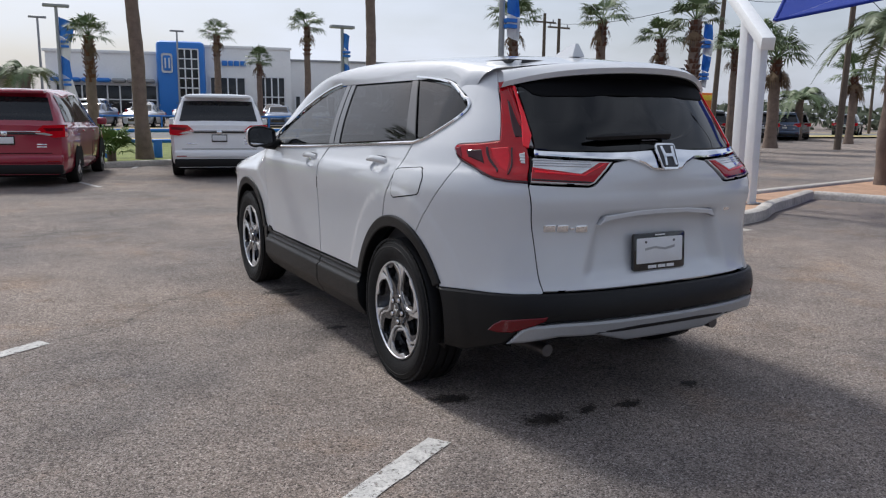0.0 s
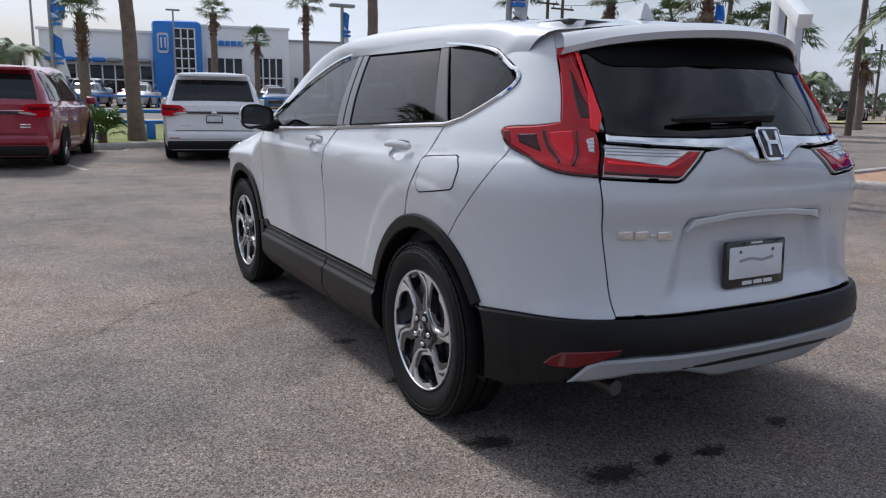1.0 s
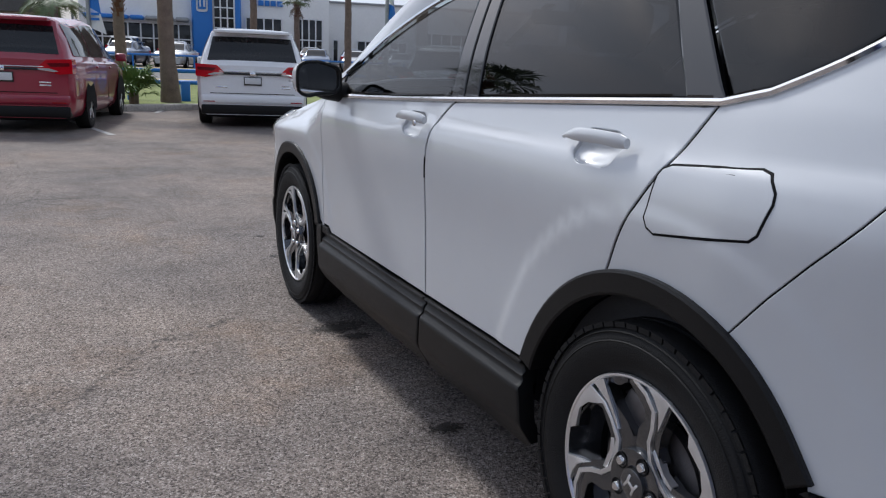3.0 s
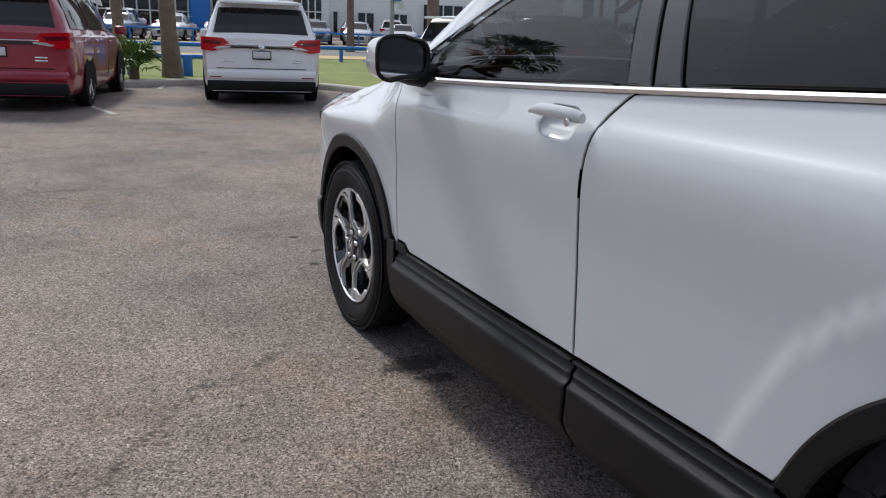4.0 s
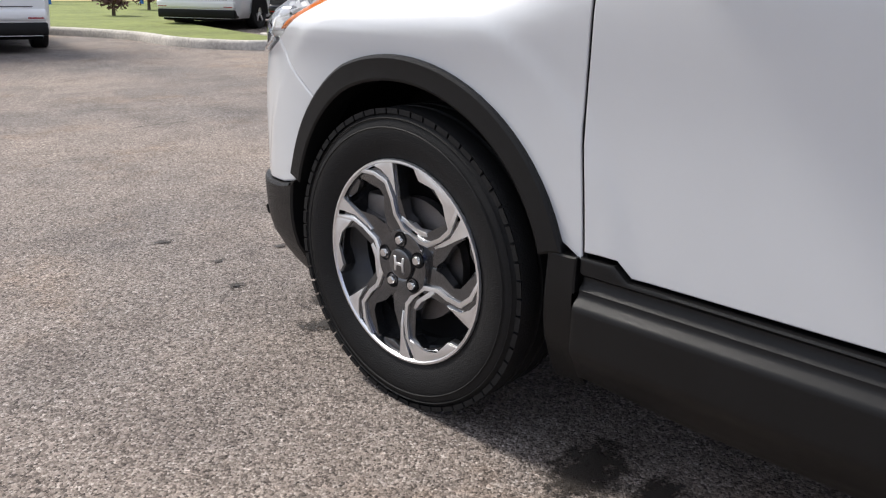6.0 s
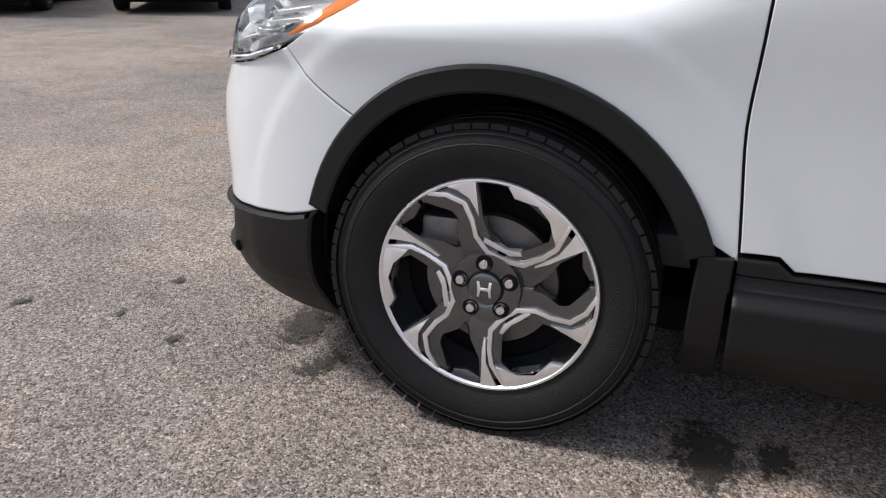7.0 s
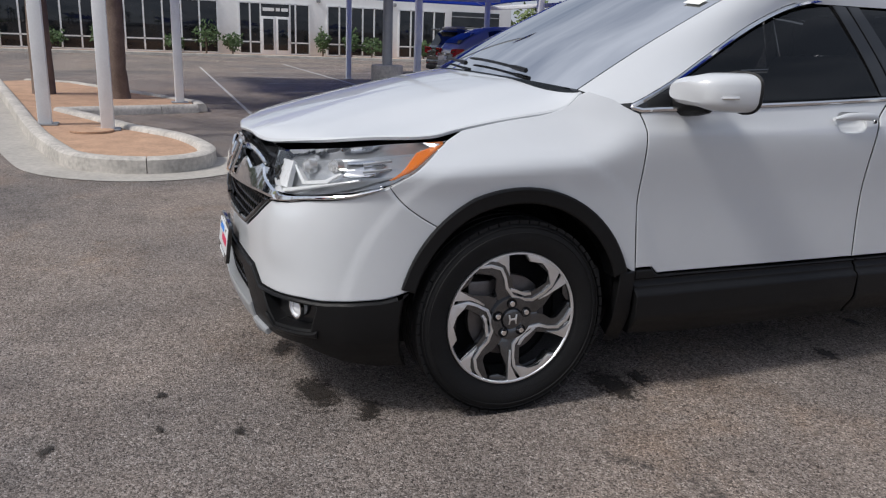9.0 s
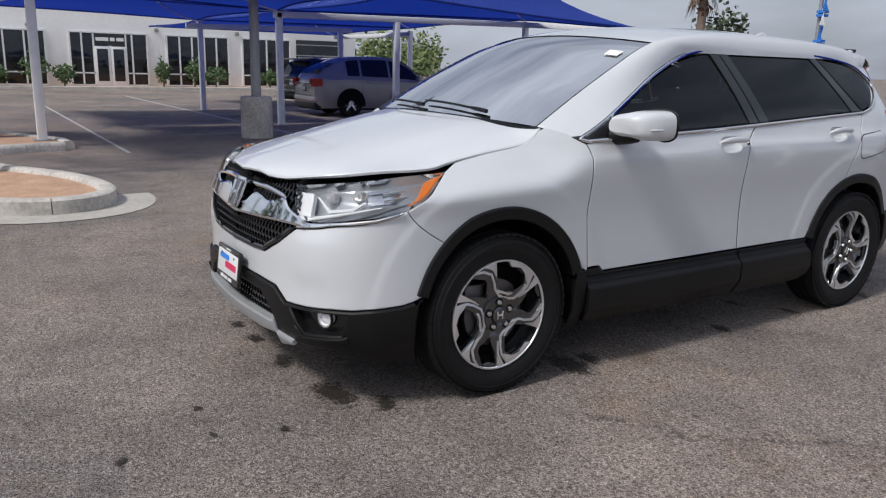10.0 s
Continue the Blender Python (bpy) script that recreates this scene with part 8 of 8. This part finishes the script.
light_pole(15.0, -26.0, 6.0)
flag(15.0, -26.0, 2.4, 4.6, 0.5, 6, 2.6)
for x, y, h, lx in ((33.0, 43.6, 9.0, 0.0), (33.9, 43.0, 8.6, 0.0), (31.0, 25.3, 8.5, 0.35), (30.7, 17.6, 8.0, 0.25), (75.0, 44.0, 7.5, 0.0), (58, 28, 7.0, 0)):
    up = thing("utility_pole", "brown wooden utility pole", "utility pole", "utility poles")
    part("pole", tube_bm([(x, y, 0), (x + lx, y, h)], 0.14, 8, radii=[0.16, 0.11]), WOOD_POLE, up)
    part("crossarm", box_bm(x + lx - 1.0, y - 0.06, h - 0.7, x + lx + 1.0, y + 0.06, h - 0.58), WOOD_POLE, up)
    for k in (-0.8, 0.0, 0.8):
        part("insulator", tube_bm([(x + lx + k, y, h - 0.58), (x + lx + k, y, h - 0.40)], 0.05, 6), GALV, up)
for a, b in (((33.0, 43.6, 8.3), (31.3, 25.3, 7.9)), ((31.3, 25.3, 7.9), (30.9, 17.6, 7.4)), ((30.9, 17.6, 6.2), (75.0, 44.0, 6.0)), ((30.9, 17.6, 7.4), (58.0, 28.0, 6.4))):
    pts = [Vector(a).lerp(Vector(b), t) - Vector((0, 0, 0.6 * 4 * t * (1 - t))) for t in np.linspace(0, 1, 12)]
    tagged(part("cable", tube_bm(pts, 0.018, 4), BLACK, None), "thin overhead cable between utility poles", "cable", "overhead cables")
rail_b = thing("pipe_rail", "low blue painted pipe rail on short posts", "railing")
part("rail", tube_bm([(-12, 26.6, 0.62 + rise(0, 26)), (14, 27.6, 0.62 + rise(0, 27)), (32, 28.6, 0.62 + rise(0, 28))], 0.075, 10), BLUE_RAIL, rail_b)
for k in range(14):
    x = -11 + 3.2 * k
    part("post", tube_bm([(x, 26.6 + (x + 12) * 0.0385, 0.0), (x, 26.6 + (x + 12) * 0.0385, 0.62 + rise(0, 27))], 0.075, 8), BLUE_RAIL, rail_b)
rail_n = thing("pipe_rail", "short blue pipe rail beside a palm trunk", "railing")
part("rail", tube_bm([(-0.3, 18.3, 0.56), (2.6, 18.0, 0.56)], 0.055, 8), BLUE_RAIL, rail_n)
for x, y in ((1.05, 18.15), (-0.2, 18.28)):
    part("post", box_bm(x - 0.11, y - 0.09, 0.0, x + 0.11, y + 0.09, 0.60, 0.02), BLUE_RAIL, rail_n)
rail_w = thing("pipe_rail", "pale blue pipe rail before the dealer row", "railing")
part("rail", tube_bm([(-12, 44.6, 1.15), (26, 45.2, 1.2)], 0.06, 6), BLUE_RAIL, rail_w)
for k in range(12):
    part("post", tube_bm([(-11 + 3.3 * k, 44.65, 0.3), (-11 + 3.3 * k, 44.65, 1.18)], 0.05, 6), BLUE_RAIL, rail_w)
sgn = thing("shop_sign", "orange and yellow roadside sign", "sign")
part("post", tube_bm([(34.5, 29, 0), (34.5, 29, 2.0)], 0.1, 8), GALV, sgn)
part("board", box_bm(33.8, 28.9, 1.9, 35.2, 29.1, 2.9, 0.05), ORANGE, sgn)
part("board_band", box_bm(34.0, 28.85, 2.45, 35.0, 28.95, 2.75, 0.02), YELLOW, sgn)

# ---- shade canopies ----


def canopy(corners, apex, label):
    """A tensioned pyramid of fabric: curved edges, a raised middle, seams, a hem."""
    root = thing("shade_canopy", label, "canopy", "shade canopies")
    c = [Vector(p) for p in corners]
    top_p = Vector(apex)
    cen = sum(c, Vector()) / 4
    for k in range(4):
        a, b = c[k], c[(k + 1) % 4]
        vs, fs = [], []
        N = 12
        for j in range(N + 1):
            t = j / N
            for i in range(N + 1):
                u = i / N
                e = a.lerp(b, u)
                e = e.lerp(Vector((cen.x, cen.y, e.z)), 0.10 * math.sin(math.pi * u))
                p = e.lerp(top_p, t)
                p.z -= 0.35 * math.sin(math.pi * t) * (1 - 0.35 * math.sin(math.pi * u))
                vs.append(p)
        for j in range(N):
            for i in range(N):
                fs.append((j * (N + 1) + i, j * (N + 1) + i + 1, (j + 1) * (N + 1) + i + 1, (j + 1) * (N + 1) + i))
        mesh_of("fabric_panel", vs, fs, CANOPY, root, "dark blue shade fabric")
        part("hem", tube_bm([vs[i] for i in range(N + 1)], 0.025, 6), CANOPY, root)
        part("seam", tube_bm([vs[j * (N + 1)] - Vector((0, 0, 0.02)) for j in range(N + 1)], 0.02, 6), POST_WHITE, root)
    return root


def post_at(x, y, h, s=0.075, z0=0.0):
    p = thing("canopy_post", "white square steel post of a shade canopy", "post", "canopy posts")
    part("shaft", box_bm(x - s, y - s, z0, x + s, y + s, h, 0.012), POST_WHITE, p)
    part("base_plate", box_bm(x - s * 1.9, y - s * 1.9, z0, x + s * 1.9, y + s * 1.9, z0 + 0.02, 0.004), GALV, p)
    return p


def beam(a, b, s=0.07, label="white steel beam of a shade canopy"):
    a, b = Vector(a), Vector(b)
    bm = box_bm(-s, -s, 0, s, s, (b - a).length, 0.01)
    q = (b - a).to_track_quat("Z", "Y").to_matrix().to_4x4()
    bmesh.ops.transform(bm, matrix=Matrix.Translation(a) @ q, verts=bm.verts)
    return tagged(part("canopy_beam", bm, POST_WHITE, None), label, "beam", "canopy beams")


canopy([(9.9, 1.8, 2.66), (14.0, 2.3, 2.75), (14.0, -3.4, 2.6), (9.2, -3.0, 2.6)], (11.6, -0.4, 3.9), "blue fabric shade canopy over parking bays")
canopy([(7.15, 2.95, 2.72), (9.9, -2.4, 3.8), (13.5, 1.0, 4.6), (10.6, 5.8, 5.2)], (10.4, 1.9, 4.9), "blue fabric shade sail tied low to a post")
canopy([(14.0, 2.6, 2.75), (20.0, 2.6, 2.7), (20.0, -3.2, 2.6), (14.0, -3.4, 2.6)], (17.0, -0.4, 4.0), "blue fabric shade canopy over parking bays")
canopy([(14.0, -3.4, 2.6), (20.0, -3.2, 2.6), (20.0, -10.4, 2.7), (14.0, -10.6, 2.75)], (17.0, -7.0, 4.2), "blue fabric shade canopy over parked cars")
canopy([(8.6, -3.4, 2.6), (14.0, -3.4, 2.6), (14.0, -10.6, 2.75), (9.0, -9.8, 2.35)], (11.4, -7.0, 4.3), "blue fabric shade canopy over parked cars")
canopy([(20.0, -3.2, 2.6), (26.0, -3.2, 2.6), (26.0, -10.4, 2.6), (20.0, -10.4, 2.7)], (23.0, -7.0, 4.1), "blue fabric shade canopy over parked cars")
post_at(6.88, 2.93, 2.46, 0.075, 0.10)
post_at(10.6, 1.95, 2.75, 0.07, 0.10)
post_at(7.45, 3.66, 2.84, 0.075, 0.10)
for x, y, h in ((14.0, -3.42, 2.55), (14.0, -6.5, 2.5), (19.6, -7.6, 2.55), (20.0, -3.3, 2.55), (14.0, -10.6, 2.7), (20.0, -10.4, 2.6), (14.2, 3.28, 2.7), (24.5, -12.5, 2.6)):
    post_at(x, y, h, 0.07)
beam((6.62, 2.60, 2.34), (8.75, 5.33, 3.74), 0.09)
beam((14.0, -3.3, 2.50), (14.0, -10.8, 2.62))
beam((20.0, -2.9, 2.42), (19.6, -8.0, 2.50))
beam((9.0, -9.8, 2.3), (14.0, -10.6, 2.62))
beam((20.0, -10.4, 2.5), (26.0, -10.4, 2.5))
hatch = part("drain_cover", lathe_bm([(0.0, 0.24), (0.02, 0.24), (0.022, 0.20), (0.018, 0.0)], 24, "Z"), SOIL, None)
hatch.location = (6.7, 3.1, 0.105)
tagged(hatch, "round rust-tan access cover in the gravel island", "cover")
for k, (tx, ty, tr, th) in enumerate(((46.0, -23.0, 2.4, 4.4), (52.0, -30.0, 3.0, 5.0), (58.0, -33.5, 2.6, 4.2), (47.5, -26.5, 1.6, 2.6))):
    bush("small_tree", tx, ty, 0.0, tr, th, LEAF_PALE, "pale green small tree beyond the building", 500 + k, 700, 0.4)
bush("small_tree", 23.5, -31.0, 0.0, 2.2, 5.6, FAR_TREES, "small bare-looking tree beyond the canopies", 77, 900, 0.35)
for k, (x, y) in enumerate(((27, -19), (31, -21), (34, -24), (29, -25))):
    bush("shrub", x, y, 0, 1.3, 2.2, HEDGE, "green shrub beyond the canopies", 60 + k, 300, 0.25)

# beside the lane on the other side: a palm that the car's windows mirror
fan_palm(-6.6, 13.2, 6.6, 0.2, 1.5, 31, "fan palm mirrored in the car's windows")
# canopies, posts and cars out of view, added to darken the window reflections
canopy([(-3.9, -5.2, 3.0), (-11.5, -5.2, 3.0), (-11.5, -12.0, 3.0), (-3.9, -12.0, 3.0)], (-7.6, -8.6, 5.2), "unseen blue shade canopy added to darken reflections in the car's windows")
canopy([(-3.9, -12.0, 3.0), (-11.5, -12.0, 3.0), (-11.5, -19.0, 3.0), (-3.9, -19.0, 3.0)], (-7.6, -15.4, 5.2), "unseen blue shade canopy added to darken reflections in the car's windows")
for x, y in ((-3.9, -5.2), (-3.9, -12.0), (-3.9, -19.0), (-11.5, -5.2), (-11.5, -12.0), (-11.5, -19.0)):
    post_at(x, y, 3.0, 0.07)
auto("parked_crossover", "unseen dark crossover added beneath a shade canopy for reflections", PAINT_BLACK, at(-8.0, -7.2, -90), "suv", 4.7, 1.9, 1.7, "parked cars", 1)
auto("parked_crossover", "unseen grey crossover added beneath a shade canopy for reflections", PAINT_GREY, at(-8.0, -10.0, -90), "suv", 4.7, 1.9, 1.7, "parked cars", 1)
